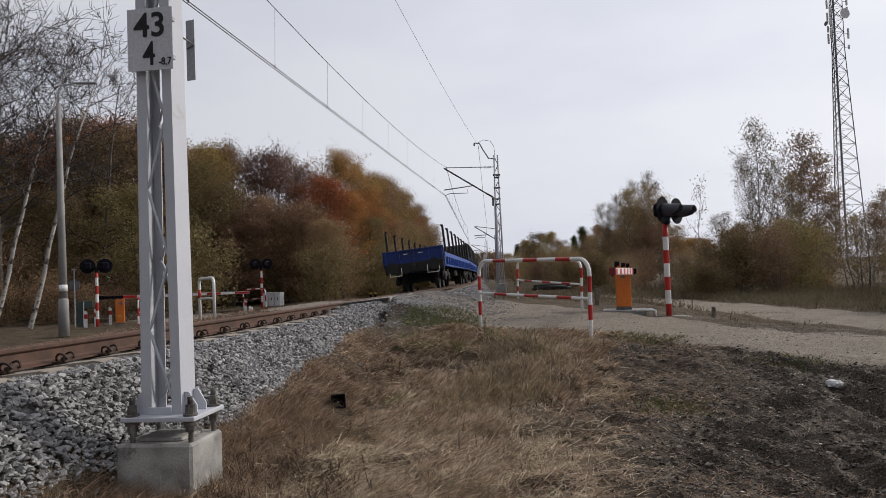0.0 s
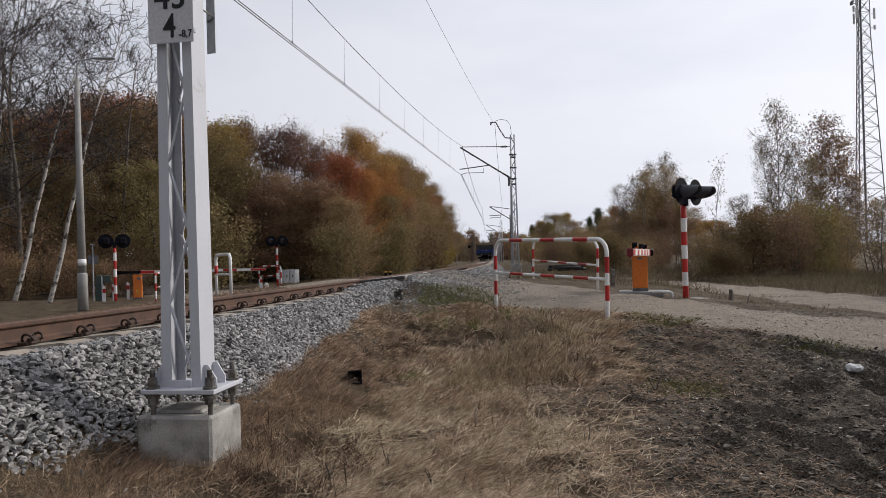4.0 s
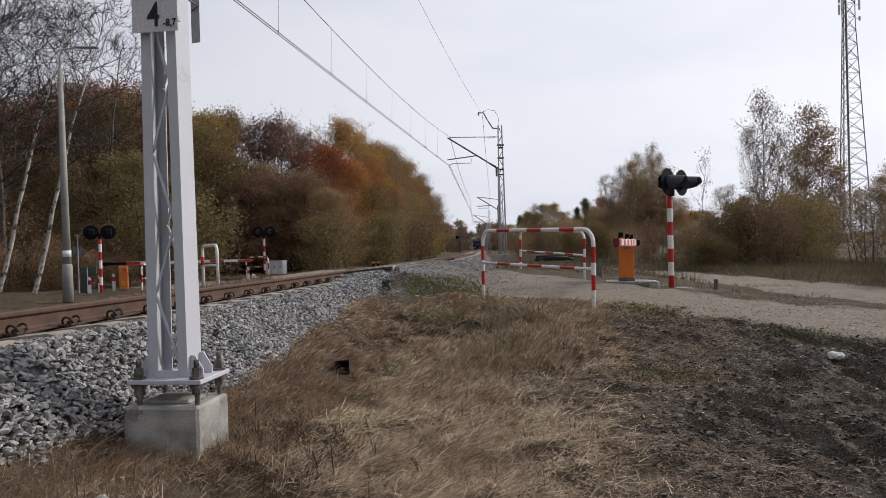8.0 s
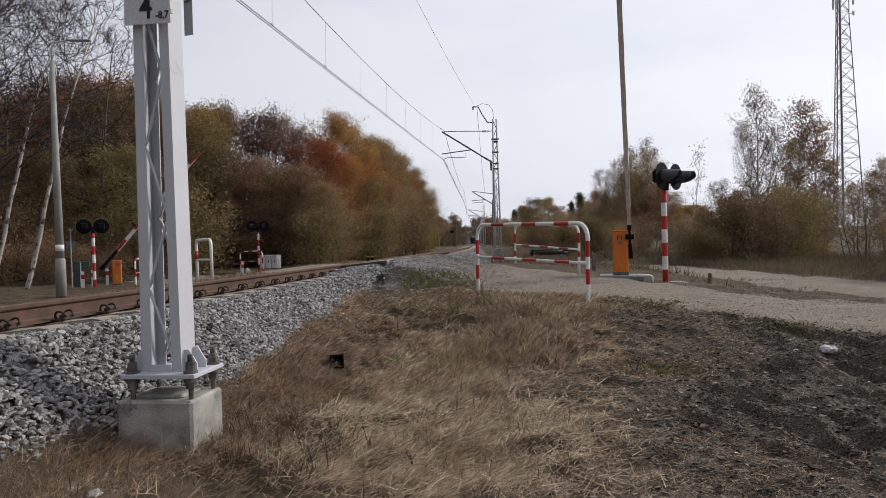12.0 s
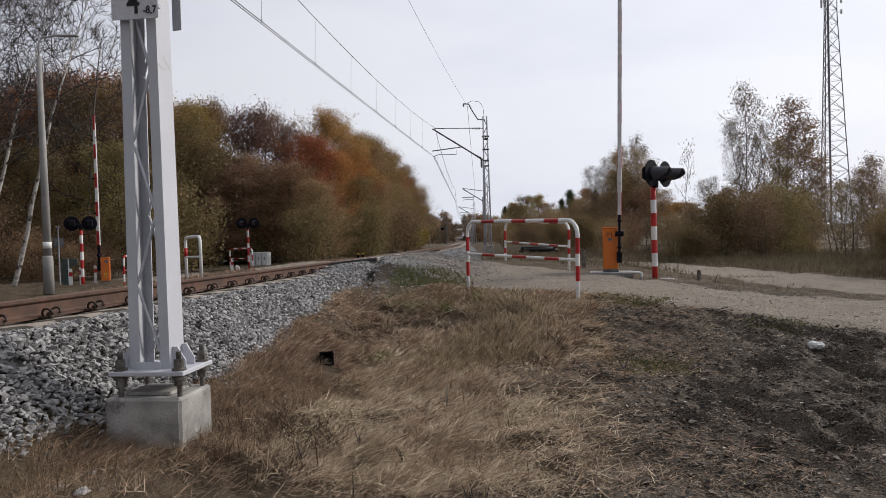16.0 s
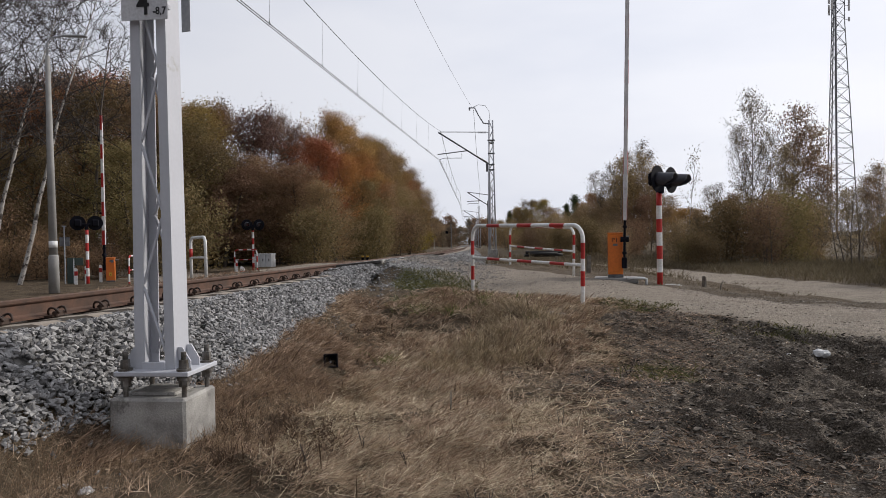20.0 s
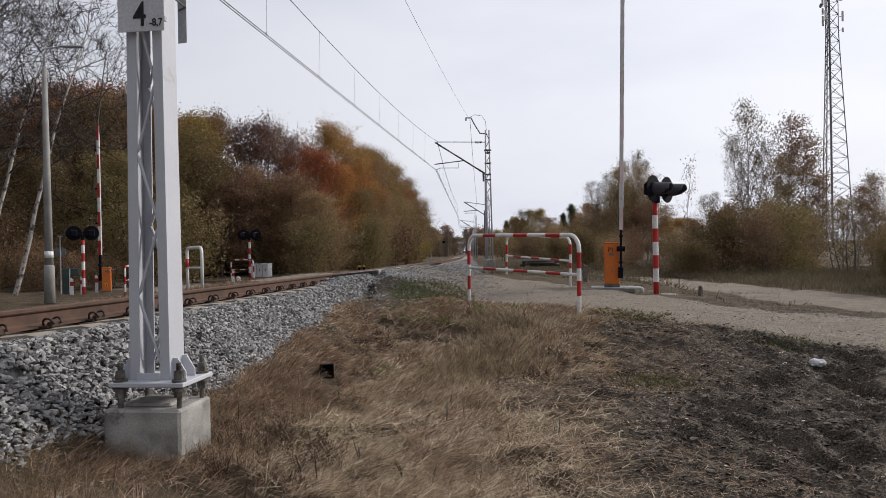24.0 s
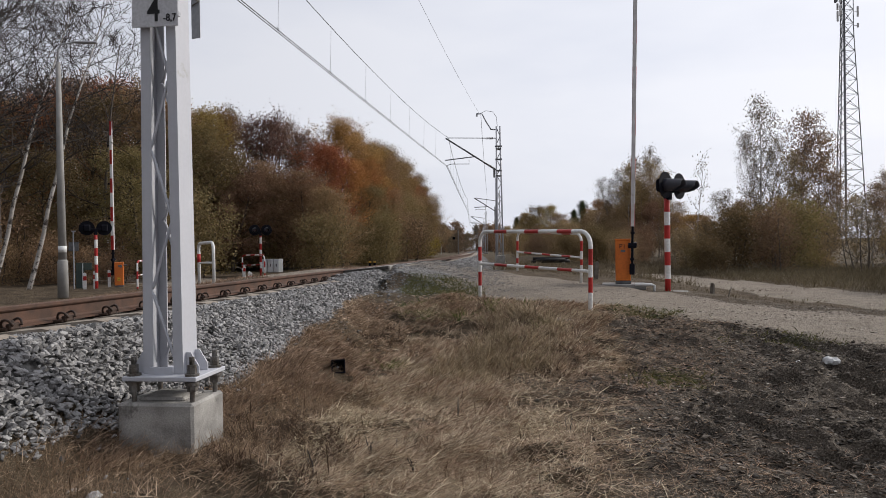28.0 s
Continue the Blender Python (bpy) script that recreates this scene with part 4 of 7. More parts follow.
# ---- striped pipes ----
def striped_tube(pts, r, band, first_white, sides=12):
    """A bent pipe whose paint changes every band metres; material 0 white, 1 red."""
    bm = bmesh.new()
    pts = [Vector(p) for p in pts]
    cum = [0.0]
    for a, b in zip(pts, pts[1:]):
        cum.append(cum[-1] + (b - a).length)
    total = cum[-1]

    def at(d):
        for i in range(len(pts) - 1):
            if d <= cum[i + 1] + 1e-9:
                return pts[i].lerp(pts[i + 1], (d - cum[i]) / max(1e-9, cum[i + 1] - cum[i]))
        return pts[-1].copy()
    cuts = [0.0]
    d = first_white if first_white > 0 else band
    while d < total:
        cuts.append(d)
        d += band
    cuts.append(total)
    stops = sorted(set(cuts) | {c for c in cum if all(abs(c - q) > 1e-6 for q in cuts)})
    tube(bm, [at(q) for q in stops], r, sides)
    bm.faces.ensure_lookup_table()
    for i, (a, b) in enumerate(zip(stops, stops[1:])):
        k = sum(1 for c in cuts[1:-1] if c <= (a + b) / 2)
        for j in range(sides):
            bm.faces[i * sides + j].material_index = k % 2
    return bm


def hoop_points(length, height, bend, n=7):
    pts = [(0, 0, -0.25), (0, 0, height - bend)]
    for i in range(1, n + 1):
        a = math.pi / 2 * i / n
        pts.append((bend - bend * math.cos(a), 0, height - bend + bend * math.sin(a)))
    pts.append((length - bend, 0, height))
    for i in range(1, n + 1):
        a = math.pi / 2 * i / n
        pts.append((length - bend + bend * math.sin(a), 0, height - bend + bend * math.cos(a)))
    pts.append((length, 0, -0.25))
    return pts


def banded_tube(pts, r, cuts, sides=14):
    """A bent pipe, white, with red between each pair of lengths in cuts."""
    bm = bmesh.new()
    pts = [Vector(p) for p in pts]
    cum = [0.0]
    for a, b in zip(pts, pts[1:]):
        cum.append(cum[-1] + (b - a).length)
    edges = sorted({round(c, 4) for pair in cuts for c in pair} | {round(c, 4) for c in cum})

    def at(d):
        for i in range(len(pts) - 1):
            if d <= cum[i + 1] + 1e-4:
                return pts[i].lerp(pts[i + 1], max(0.0, (d - cum[i]) / max(1e-9, cum[i + 1] - cum[i])))
        return pts[-1].copy()
    tube(bm, [at(q) for q in edges], r, sides)
    bm.faces.ensure_lookup_table()
    for i, (a, b) in enumerate(zip(edges, edges[1:])):
        red = any(lo <= (a + b) / 2 <= hi for lo, hi in cuts)
        for j in range(sides):
            bm.faces[i * sides + j].material_index = 1 if red else 0
    return bm


def hoop_rail(a, b, za, zb, height, label, left, right, top, r=0.030, bend=0.2, mid=0.5):
    """A hoop of pipe with a middle bar; red bands at heights on each leg and at shares of the top and bar."""
    dx, dy = b[0] - a[0], b[1] - a[1]
    length = math.hypot(dx, dy)
    rail = empty("barrier_rail", pose(a[0], a[1], za, 0, -math.degrees(math.atan2(zb - za, length)), math.degrees(math.atan2(dy, dx))), label, "railing", "red and white pedestrian rails")
    hoop = hoop_points(length, height, bend)
    total = sum((Vector(q) - Vector(p)).length for p, q in zip(hoop, hoop[1:]))
    arc = math.pi / 2 * bend
    cuts = [(0.25 + lo, 0.25 + hi) for lo, hi in left]
    cuts += [(0.25 + height - bend + arc + lo * length - bend, 0.25 + height - bend + arc + hi * length - bend) for lo, hi in top]
    cuts += [(total - 0.25 - hi, total - 0.25 - lo) for lo, hi in right]
    part("hoop", banded_tube(hoop, r, cuts), [WHITE, RED], rail)
    part("middle_bar", banded_tube([(0.0, 0, height * mid), (length, 0, height * mid)], r * 0.78, [(lo * length, hi * length) for lo, hi in top], 12), [WHITE, RED], rail)
    return rail


def pedestrian_rail(a, b, za, zb, height, label, r=0.030, bend=0.2, mid=0.5, paint=None, bands=0.255, first=0.60, once=False):
    """A hoop of pipe with a middle bar between plan points a and b."""
    dx, dy = b[0] - a[0], b[1] - a[1]
    length = math.hypot(dx, dy)
    yaw = math.degrees(math.atan2(dy, dx))
    tilt = -math.degrees(math.atan2(zb - za, length))
    rail = empty("barrier_rail", pose(a[0], a[1], za, 0, tilt, yaw) if abs(tilt) < 30 else pose(a[0], a[1], za, 0, 0, yaw), label, "railing", "red and white pedestrian rails")
    cols = paint or [WHITE, RED]
    hoop = hoop_points(length, height, bend)
    if once:                             # a single red band low on one leg
        part("hoop", striped_tube(hoop, r, 40.0, first + bands, 14), [WHITE, WHITE], rail)
        bm = bmesh.new()
        tube(bm, [(hoop[0][0], hoop[0][1], first - bands * 0.2), (hoop[0][0], hoop[0][1], first + bands * 0.6)], r + 0.003, 14)
        part("red_band", bm, RED, rail)
        cols = [WHITE, WHITE]
    else:
        part("hoop", striped_tube(hoop, r, bands, first, 14), cols, rail)
    part("middle_bar", striped_tube([(0.0, 0, height * mid), (length, 0, height * mid)], r * 0.72, bands * 1.08, bands * 1.05, 12), cols, rail)
    return rail


F1L, F1R = (0.65, 12.29), (2.03, 9.77)
TOP_BANDS = ((0.166, 0.297), (0.467, 0.595), (0.751, 0.867))
hoop_rail(F1L, F1R, 0.55, 0.49, 1.10, "red and white striped pipe railing beside the dirt road", ((0.17, 0.41), (0.60, 0.84)), ((0.26, 0.47), (0.64, 0.86)), TOP_BANDS)
F2L, F2R = (2.01, 18.98), (3.18, 16.26)
hoop_rail(F2L, F2R, 0.66, 0.55, 1.08, "red and white striped pipe railing across the dirt road", ((0.24, 0.38), (0.58, 0.84)), ((0.37, 0.50), (0.69, 0.92)), ((0.13, 0.26), (0.43, 0.56), (0.73, 0.855)))


# ---- barrier machines ----
def build_barrier_machine(at, yaw, label, legend):
    box_ = empty("barrier_machine", pose(at[0], at[1], at[2], 0, 0, yaw), label, "barrier machine", "barrier machines")
    bm = bmesh.new()
    box(bm, (0.33, 0.36, 0.90), (0, 0, 0.53), bevel=0.012)
    part("housing", bm, ORANGE, box_)
    bm = bmesh.new()
    box(bm, (0.35, 0.38, 0.035), (0, 0, 0.995), bevel=0.012)
    part("lid", bm, ORANGE, box_)
    bm = bmesh.new()
    box(bm, (0.34, 0.37, 0.07), (0, 0, 0.045), bevel=0.004)
    for x in (-0.13, 0.13):
        rod(bm, (x, -0.19, 0.06), (x, -0.20, 0.06), 0.012, sides=6)
    part("plinth", bm, STEEL_DARK, box_, "dark steel foot")
    bm = bmesh.new()
    box(bm, (0.29, 0.006, 0.76), (0, -0.183, 0.52), bevel=0.002)
    door = part("door", bm, ORANGE, box_)
    if legend:
        text_part("legend", "P1", 0.145, BLACK_TEXT, door, pose(-0.01, -0.188, 0.84), label="dark stencilled letters")
        bm = bmesh.new()
        box(bm, (0.10, 0.003, 0.05), (0, -0.188, 0.74))
        part("legend_bar", bm, STEEL_DARK, door)
    else:
        bm = bmesh.new()
        box(bm, (0.11, 0.003, 0.15), (0, -0.188, 0.33))
        sticker = part("warning_sticker", bm, YELLOW, door, "pale yellow warning sticker")
        bm = bmesh.new()
        prism(bm, [(-0.03, 0.29), (0.03, 0.29), (0, 0.35)], -0.193, -0.190)
        part("warning_mark", bm, BLACK_TEXT, sticker)
        bm = bmesh.new()
        rod(bm, (0.07, -0.18, 0.86), (0.07, -0.24, 0.86), 0.06, sides=14)
        rod(bm, (0.0, -0.18, 0.87), (0.0, -0.22, 0.87), 0.035, sides=10)
        part("drive_knob", bm, STEEL_DARK, box_, "round dark shaft cover")
    bm = bmesh.new()
    rod(bm, (0.12, 0, 0.90), (0.30, 0, 0.90), 0.035, sides=12)
    part("drive_shaft", bm, STEEL_DARK, box_)
    return box_


def build_arm(machine, m, length, bands, label):
    """A barrier arm along +x from its pivot, a part of its machine: grey beam, stripes on both sides, counterweight, lamps."""
    x0, h0, h1, t = 0.42, 0.070, 0.050, 0.040
    bm = bmesh.new()
    va = [bm.verts.new((x0, y, z)) for y, z in ((-t, -h0), (t, -h0), (t, h0), (-t, h0))]
    vb = [bm.verts.new((length, y, z)) for y, z in ((-t, -h1), (t, -h1), (t, h1), (-t, h1))]
    for k in range(4):
        bm.faces.new((va[k], va[(k + 1) % 4], vb[(k + 1) % 4], vb[k]))
    bm.faces.new(va[::-1])
    bm.faces.new(vb)
    bmesh.ops.recalc_face_normals(bm, faces=bm.faces[:])
    bmesh.ops.bevel(bm, geom=[e for e in bm.edges if abs(e.verts[0].co.x - e.verts[1].co.x) > 0.1], offset=0.012, segments=2, affect="EDGES")
    arm = part("barrier_arm", bm, BEAM, machine, label)
    arm.matrix_basis = machine.matrix_basis.inverted() @ m
    for i in range(bands):
        f0, f1 = i / bands, (i + 1) / bands
        a, b = x0 + (length - x0) * f0, x0 + (length - x0) * f1
        za, zb = h0 + (h1 - h0) * f0 - 0.011, h0 + (h1 - h0) * f1 - 0.011
        for sy in (-1, 1):
            bm = bmesh.new()
            ya, yb = sy * (t - 0.002), sy * (t + 0.003)
            q = [bm.verts.new(p) for p in ((a, ya, -za), (b, ya, -zb), (b, ya, zb), (a, ya, za), (a, yb, -za), (b, yb, -zb), (b, yb, zb), (a, yb, za))]
            for f in ((0, 1, 2, 3), (7, 6, 5, 4), (0, 4, 5, 1), (1, 5, 6, 2), (2, 6, 7, 3), (3, 7, 4, 0)):
                bm.faces.new([q[k] for k in f])
            bmesh.ops.recalc_face_normals(bm, faces=bm.faces[:])
            part("stripe", bm, RED if (bands - 1 - i) % 2 == 0 else WHITE, arm)
    bm = bmesh.new()
    rod(bm, (length - 0.30, 0, -h1 - 0.004), (length - 0.01, 0, -h1 - 0.004), 0.02, sides=8)
    box(bm, (0.03, 2 * t + 0.01, 2 * h1 + 0.012), (length, 0, 0), bevel=0.01)
    part("end_cap", bm, CAP_RED, arm, "dark red end cap")
    bm = bmesh.new()
    box(bm, (0.98, 0.05, 0.10), (-0.06, 0, 0), bevel=0.01)
    box(bm, (0.24, 0.11, 0.15), (-0.52, 0, 0), bevel=0.012)
    rod(bm, (0, -0.09, 0), (0, 0.09, 0), 0.06, sides=14)
    for x in (-0.3, 0.28):
        box(bm, (0.05, 0.09, 0.13), (x, 0, 0), bevel=0.006)
    part("counterweight", bm, BLACK, arm, "black counterweight lever")
    for x in (length - 1.0, length * 0.55, length * 0.3):
        bm = bmesh.new()
        rod(bm, (x, -0.02, 0.055), (x, -0.02, 0.10), 0.02, sides=8)
        rod(bm, (x, -0.035, 0.115), (x, 0.035, 0.115), 0.038, sides=12)
        part("arm_lamp", bm, BLACK, arm, "small dark lamp")
    return arm


MACHINE_R = (4.06, 15.94, 0.49)
MACHINE_L = (-13.20, 29.15, -0.13)
BOX_R = build_barrier_machine(MACHINE_R, -14, "orange steel barrier machine lettered P1, on a concrete slab", True)
BOX_L = build_barrier_machine(MACHINE_L, 20, "orange steel barrier machine beside the far side of the track", False)
PIVOT_R, LEN_R = (4.20, 15.66, 1.35), 5.95
PIVOT_L, LEN_L = (-13.66, 29.62, 0.98), 5.75
ARM_R = build_arm(BOX_R, pose(*PIVOT_R), LEN_R, 11, "pale grey barrier arm with red and white striped sides")
ARM_L = build_arm(BOX_L, pose(*PIVOT_L), LEN_L, 9, "barrier arm with red and white striped sides")

for at, size, yaw, label in (((4.08, 15.98, 0.44), (0.95, 0.75, 0.12), -14, "pale concrete slab under the barrier machine"),
                             ((4.98, 15.52, 0.30), (0.8, 0.6, 0.08), -14, "pale concrete slab under the warning light")):
    bm = bmesh.new()
    box(bm, size, (0, 0, 0), bevel=0.012)
    ob = part("concrete_slab", bm, CONCRETE_POLE, at=pose(*at, 0, 0, yaw))
    tagged(ob, label, "slab")
bm = bmesh.new()
tube(bm, [(0, 0, 0.0), (0.34, -0.02, 0.0), (0.40, -0.02, -0.02), (0.40, -0.02, -0.16)], 0.03, 10)
tagged(part("drain_pipe", bm, WHITE, at=pose(4.2, 15.48, 0.50, 0, 0, -12)), "short pale pipe lying at the slab's edge", "pipe")


# ---- warning lights ----
def build_signal(at, yaw, height, label, bands, ahead=0.14):
    sig = empty("warning_light", pose(*at, 0, 0, yaw), label, "warning light", "level crossing warning lights")
    part("pole", striped_tube([(0, 0, -0.2), (0, 0, height)], 0.062, bands, 0.2 + bands, 18), [RED, WHITE], sig)
    zc, spread = height + 0.27, 0.31
    bm = bmesh.new()
    box(bm, (spread * 2 + 0.1, 0.07, 0.09), (0, -0.03, zc - 0.06), bevel=0.01)
    box(bm, (0.12, 0.14, 0.26), (0, -0.03, height + 0.10), bevel=0.015)
    part("cross_bar", bm, BLACK, sig)
    for sx in (-1, 1):
        x, y0 = sx * spread, -ahead
        bm = bmesh.new()
        rod(bm, (x, y0 + 0.012, zc), (x, y0, zc), 0.285, sides=40)
        disc = part("backboard", bm, BLACK, sig, "round black target board")
        bm = bmesh.new()
        box(bm, (0.26, 0.17, 0.28), (x, y0 + 0.095, zc), bevel=0.04)
        part("lamp_case", bm, BLACK, disc)
        bm = bmesh.new()
        rod(bm, (x, y0 - 0.002, zc), (x, y0 - 0.03, zc), 0.105, 0.09, sides=24)
        part("lens", bm, LENS, disc, "dark unlit red lens")
        # long visor, cut away below towards its front
        bm = bmesh.new()
        n, depth = 24, 0.40
        rows = []
        for j in range(8):
            f = j / 7
            r = 0.142 - 0.012 * f
            cut = radians(-88 + 92 * f ** 1.6)
            row = []
            for i in range(n + 1):
                a = cut + (math.pi - 2 * cut) * i / n
                row.append((bm.verts.new((x + r * math.cos(a), y0 - depth * f, zc + r * math.sin(a) - 0.03 * f)),
                            bm.verts.new((x + (r - 0.007) * math.cos(a), y0 - depth * f, zc + (r - 0.007) * math.sin(a) - 0.03 * f))))
            rows.append(row)
        for ra, rb in zip(rows, rows[1:]):
            for i in range(n):
                bm.faces.new((ra[i][0], ra[i + 1][0], rb[i + 1][0], rb[i][0]))
                bm.faces.new((ra[i][1], rb[i][1], rb[i + 1][1], ra[i + 1][1]))
            for i in (0, n):
                bm.faces.new((ra[i][0], rb[i][0], rb[i][1], ra[i][1]))
        for row in (rows[0], rows[-1]):
            for i in range(n):
                bm.faces.new((row[i][0], row[i][1], row[i + 1][1], row[i + 1][0]))
        bmesh.ops.recalc_face_normals(bm, faces=bm.faces[:])
        part("visor", bm, VISOR, disc, smooth=True)
    return sig


build_signal((4.90, 15.44, 0.33), 45, 2.03, "black twin warning light on a red and white pole", 0.29)
build_signal((-13.65, 28.15, -0.15), 208, 2.15, "dark twin warning light seen from behind on its striped pole", 0.327)
build_signal((-9.68, 38.12, -0.05), 20, 2.10, "far twin warning light on a red and white pole", 0.33)


# ---- lamp post ----
def build_lamp_post():
    post = empty("street_lamp", pose(-12.33, 23.18, -0.12), "tall grey round concrete street lamp across the track", "street lamp")
    bm = bmesh.new()
    tube(bm, [(0, 0, 0), (0, 0, 1.18), (0.0, 0, 1.24)], [0.165, 0.155, 0.125], 18)
    tube(bm, [(0, 0, 1.22), (-0.02, 0, 4.2), (-0.03, 0, 7.65)], [0.128, 0.108, 0.07], 18)
    part("pole", bm, CONCRETE_POLE, post)
    bm = bmesh.new()
    tube(bm, [(0, 0, 1.47), (0, 0, 1.68)], 0.131, 18)
    part("band", bm, WHITE, post, "pale painted band")
    bm = bmesh.new()
    tube(bm, [(-0.03, 0, 7.6), (-0.03, 0, 8.05), (0.10, -0.02, 8.22), (0.55, -0.04, 8.27)], 0.03, 10)
    part("bracket", bm, GALV_OLD, post)
    bm = bmesh.new()
    box(bm, (0.72, 0.17, 0.07), (0.92, -0.05, 8.255), pose(0, 0, 0, 0, 2, 0), bevel=0.025)
    box(bm, (0.30, 0.12, 0.05), (0.62, -0.05, 8.275), pose(0, 0, 0, 0, 2, 0), bevel=0.015)
    part("lamp_head", bm, GALV_OLD, post, "slim grey lamp head")


build_lamp_post()


# ---- far catenary masts and wires ----
def build_far_mast(s, side, z_base, height, detail, label, axis_w=2.72):
    x, y, b = track_at(s, axis_w)
    mast = empty("catenary_mast", pose(x, y, z_base, 0, 0, -math.degrees(b)), label, "mast", "catenary masts")
    h0, h1 = 0.19, 0.10
    for cx in (-1, 1):
        bm = bmesh.new()
        for cy in (-1, 1):
            tube(bm, [(cx * h0, cy * 0.12, 0.3), (cx * h1, cy * 0.09, height)], 0.048 if detail else 0.055, 5)
        box(bm, (0.05, 0.28, 0.10), (cx * h0, 0, 0.35))
        part("chord", bm, GALV, mast)
    n = 16 if detail else 7
    for i in range(n):
        za, zb = 0.4 + (height - 0.5) * i / n, 0.4 + (height - 0.5) * (i + 1) / n
        d = 1 if i % 2 else -1
        ha, hb = h0 + (h1 - h0) * i / n, h0 + (h1 - h0) * (i + 1) / n
        bm = bmesh.new()
        for cy in (-0.10, 0.10):
            tube(bm, [(d * ha, cy, za), (-d * hb, cy, zb)], 0.022 if detail else 0.03, 4)
        part("lacing_bar", bm, GALV_OLD, mast)
    bm = bmesh.new()
    box(bm, (0.6, 0.6, 0.6), (0, 0, 0.0), bevel=0.02)
    part("footing", bm, CONCRETE, mast)
    return mast


def build_cantilever(mast, low, high, reach, mess, contact, detail):
    """Bracket of tubes out to the left of the mast: strut, top tie, steady arm, insulators."""
    bm = bmesh.new()
    tube(bm, [(-0.15, 0, low), (-reach, 0, mess)], 0.045 if detail else 0.06, 8)
    part("strut", bm, STEEL_DARK, mast, "dark steel cantilever tube")
    bm = bmesh.new()
    tube(bm, [(-0.15, 0, high), (-reach + 0.1, 0, mess + 0.02)], 0.022 if detail else 0.04, 6)
    part("top_tie", bm, STEEL_DARK, mast)
    f = 0.42
    jx, jz = -0.15 + (-reach + 0.15) * f, low + (mess - low) * f
    bm = bmesh.new()
    tube(bm, [(jx, 0, jz), (-reach - 0.05, 0, contact + 0.32)], 0.03 if detail else 0.045, 6)
    tube(bm, [(jx * 0.5 - reach * 0.5 + 0.5, 0, contact + 0.34), (jx * 0.5 - reach * 0.5 + 0.5, 0, contact + 0.08), (-reach + 0.3, 0, contact + 0.10), (-reach + 0.02, 0, contact)], 0.018 if detail else 0.03, 6)
    part("steady_arm", bm, STEEL_DARK, mast)
    if detail:
        for zz, k in ((low, 1), (high, 0)):
            bm = bmesh.new()
            dx, dz = (-reach + 0.15, mess - low) if k else (-1, 0)
            l = math.hypot(dx, dz)
            for i in range(7):
                q = 0.18 + i * 0.06
                a = Vector((-0.15 + dx / l * q, 0, zz + dz / l * q))
                rod(bm, a, a + Vector((dx / l * 0.025, 0, dz / l * 0.025)), 0.075, 0.05, sides=12)
            part("insulator", bm, CERAMIC, mast, "ribbed brown insulator")


M2S, M2Z = 41.1, 0.42
MAST2 = build_far_mast(M2S, 1, M2Z, 7.75, True, "grey lattice catenary mast with a cantilever past the crossing", axis_w=3.33)
build_cantilever(MAST2, 5.25, 7.08, 3.05, 7.15, 5.55, True)
for zz, r in ((6.6, 0.26), (6.45, 0.2), (5.85, 0.24), (5.2, 0.22), (4.9, 0.2)):
    bm = bmesh.new()
    box(bm, (r * 1.6, 0.3, 0.07), (0, 0, zz), bevel=0.01)
    part("clamp_band", bm, STEEL_DARK, MAST2, "dark clamp band")
bm = bmesh.new()
box(bm, (0.12, 0.12, 0.5), (-0.26, -0.12, 5.05), bevel=0.02)
part("tension_block", bm, STEEL_DARK, MAST2, "small dark block")
bm = bmesh.new()
tube(bm, [(0, 0, 7.55), (-0.42, 0, 7.6), (-0.72, 0, 8.1), (-0.92, 0, 8.5), (-1.25, 0, 8.52)], 0.04, 8)
rod(bm, (-1.22, 0, 8.5), (-1.22, 0, 8.36), 0.05, sides=10)
part("feeder_arm", bm, GALV_OLD, MAST2, "bent tube arm with an insulator")
bm = bmesh.new()
tube(bm, [(-0.05, 0, 7.75), (-0.1, 0, 8.3), (-0.3, 0, 8.6), (-0.7, 0, 8.68), (-1.0, 0, 8.55)], 0.012, 6)
part("jumper_wire", bm, WIRE, MAST2)
bm = bmesh.new()
for xx in (-0.24, -0.14):
    tube(bm, [(xx, -0.16, 0.3), (xx + 0.05, -0.16, 4.8)], 0.02, 6)
part("weight_guide", bm, GALV, MAST2, "pair of pale guide rods")

FAR_S = [87.0, 135.0, 183.0, 231.0, 279.0, 330.0]
for s_ in FAR_S:
    w_ = 4.0 if s_ < 100 else 3.0
    z_ = rail_z(s_) - 0.55
    far_mast = build_far_mast(s_, 1, z_, 8.1, False, "distant grey catenary mast with a cantilever", axis_w=w_)
    build_cantilever(far_mast, 5.4, 6.8, 2.95, 7.2, 5.75, False)
bm = bmesh.new()
box(bm, (0.26, 0.26, 3.4), (-0.42, -0.4, 4.4), bevel=0.03)
part("tension_weight", bm, STEEL_DARK, [o for o in scene.objects if o.name.startswith("catenary_mast")][2], "grey tensioning weights")


def wire_points(a, b, sag, n=14):
    a, b = Vector(a), Vector(b)
    return [a.lerp(b, i / n) - Vector((0, 0, 4 * sag * (i / n) * (1 - i / n))) for i in range(n + 1)]


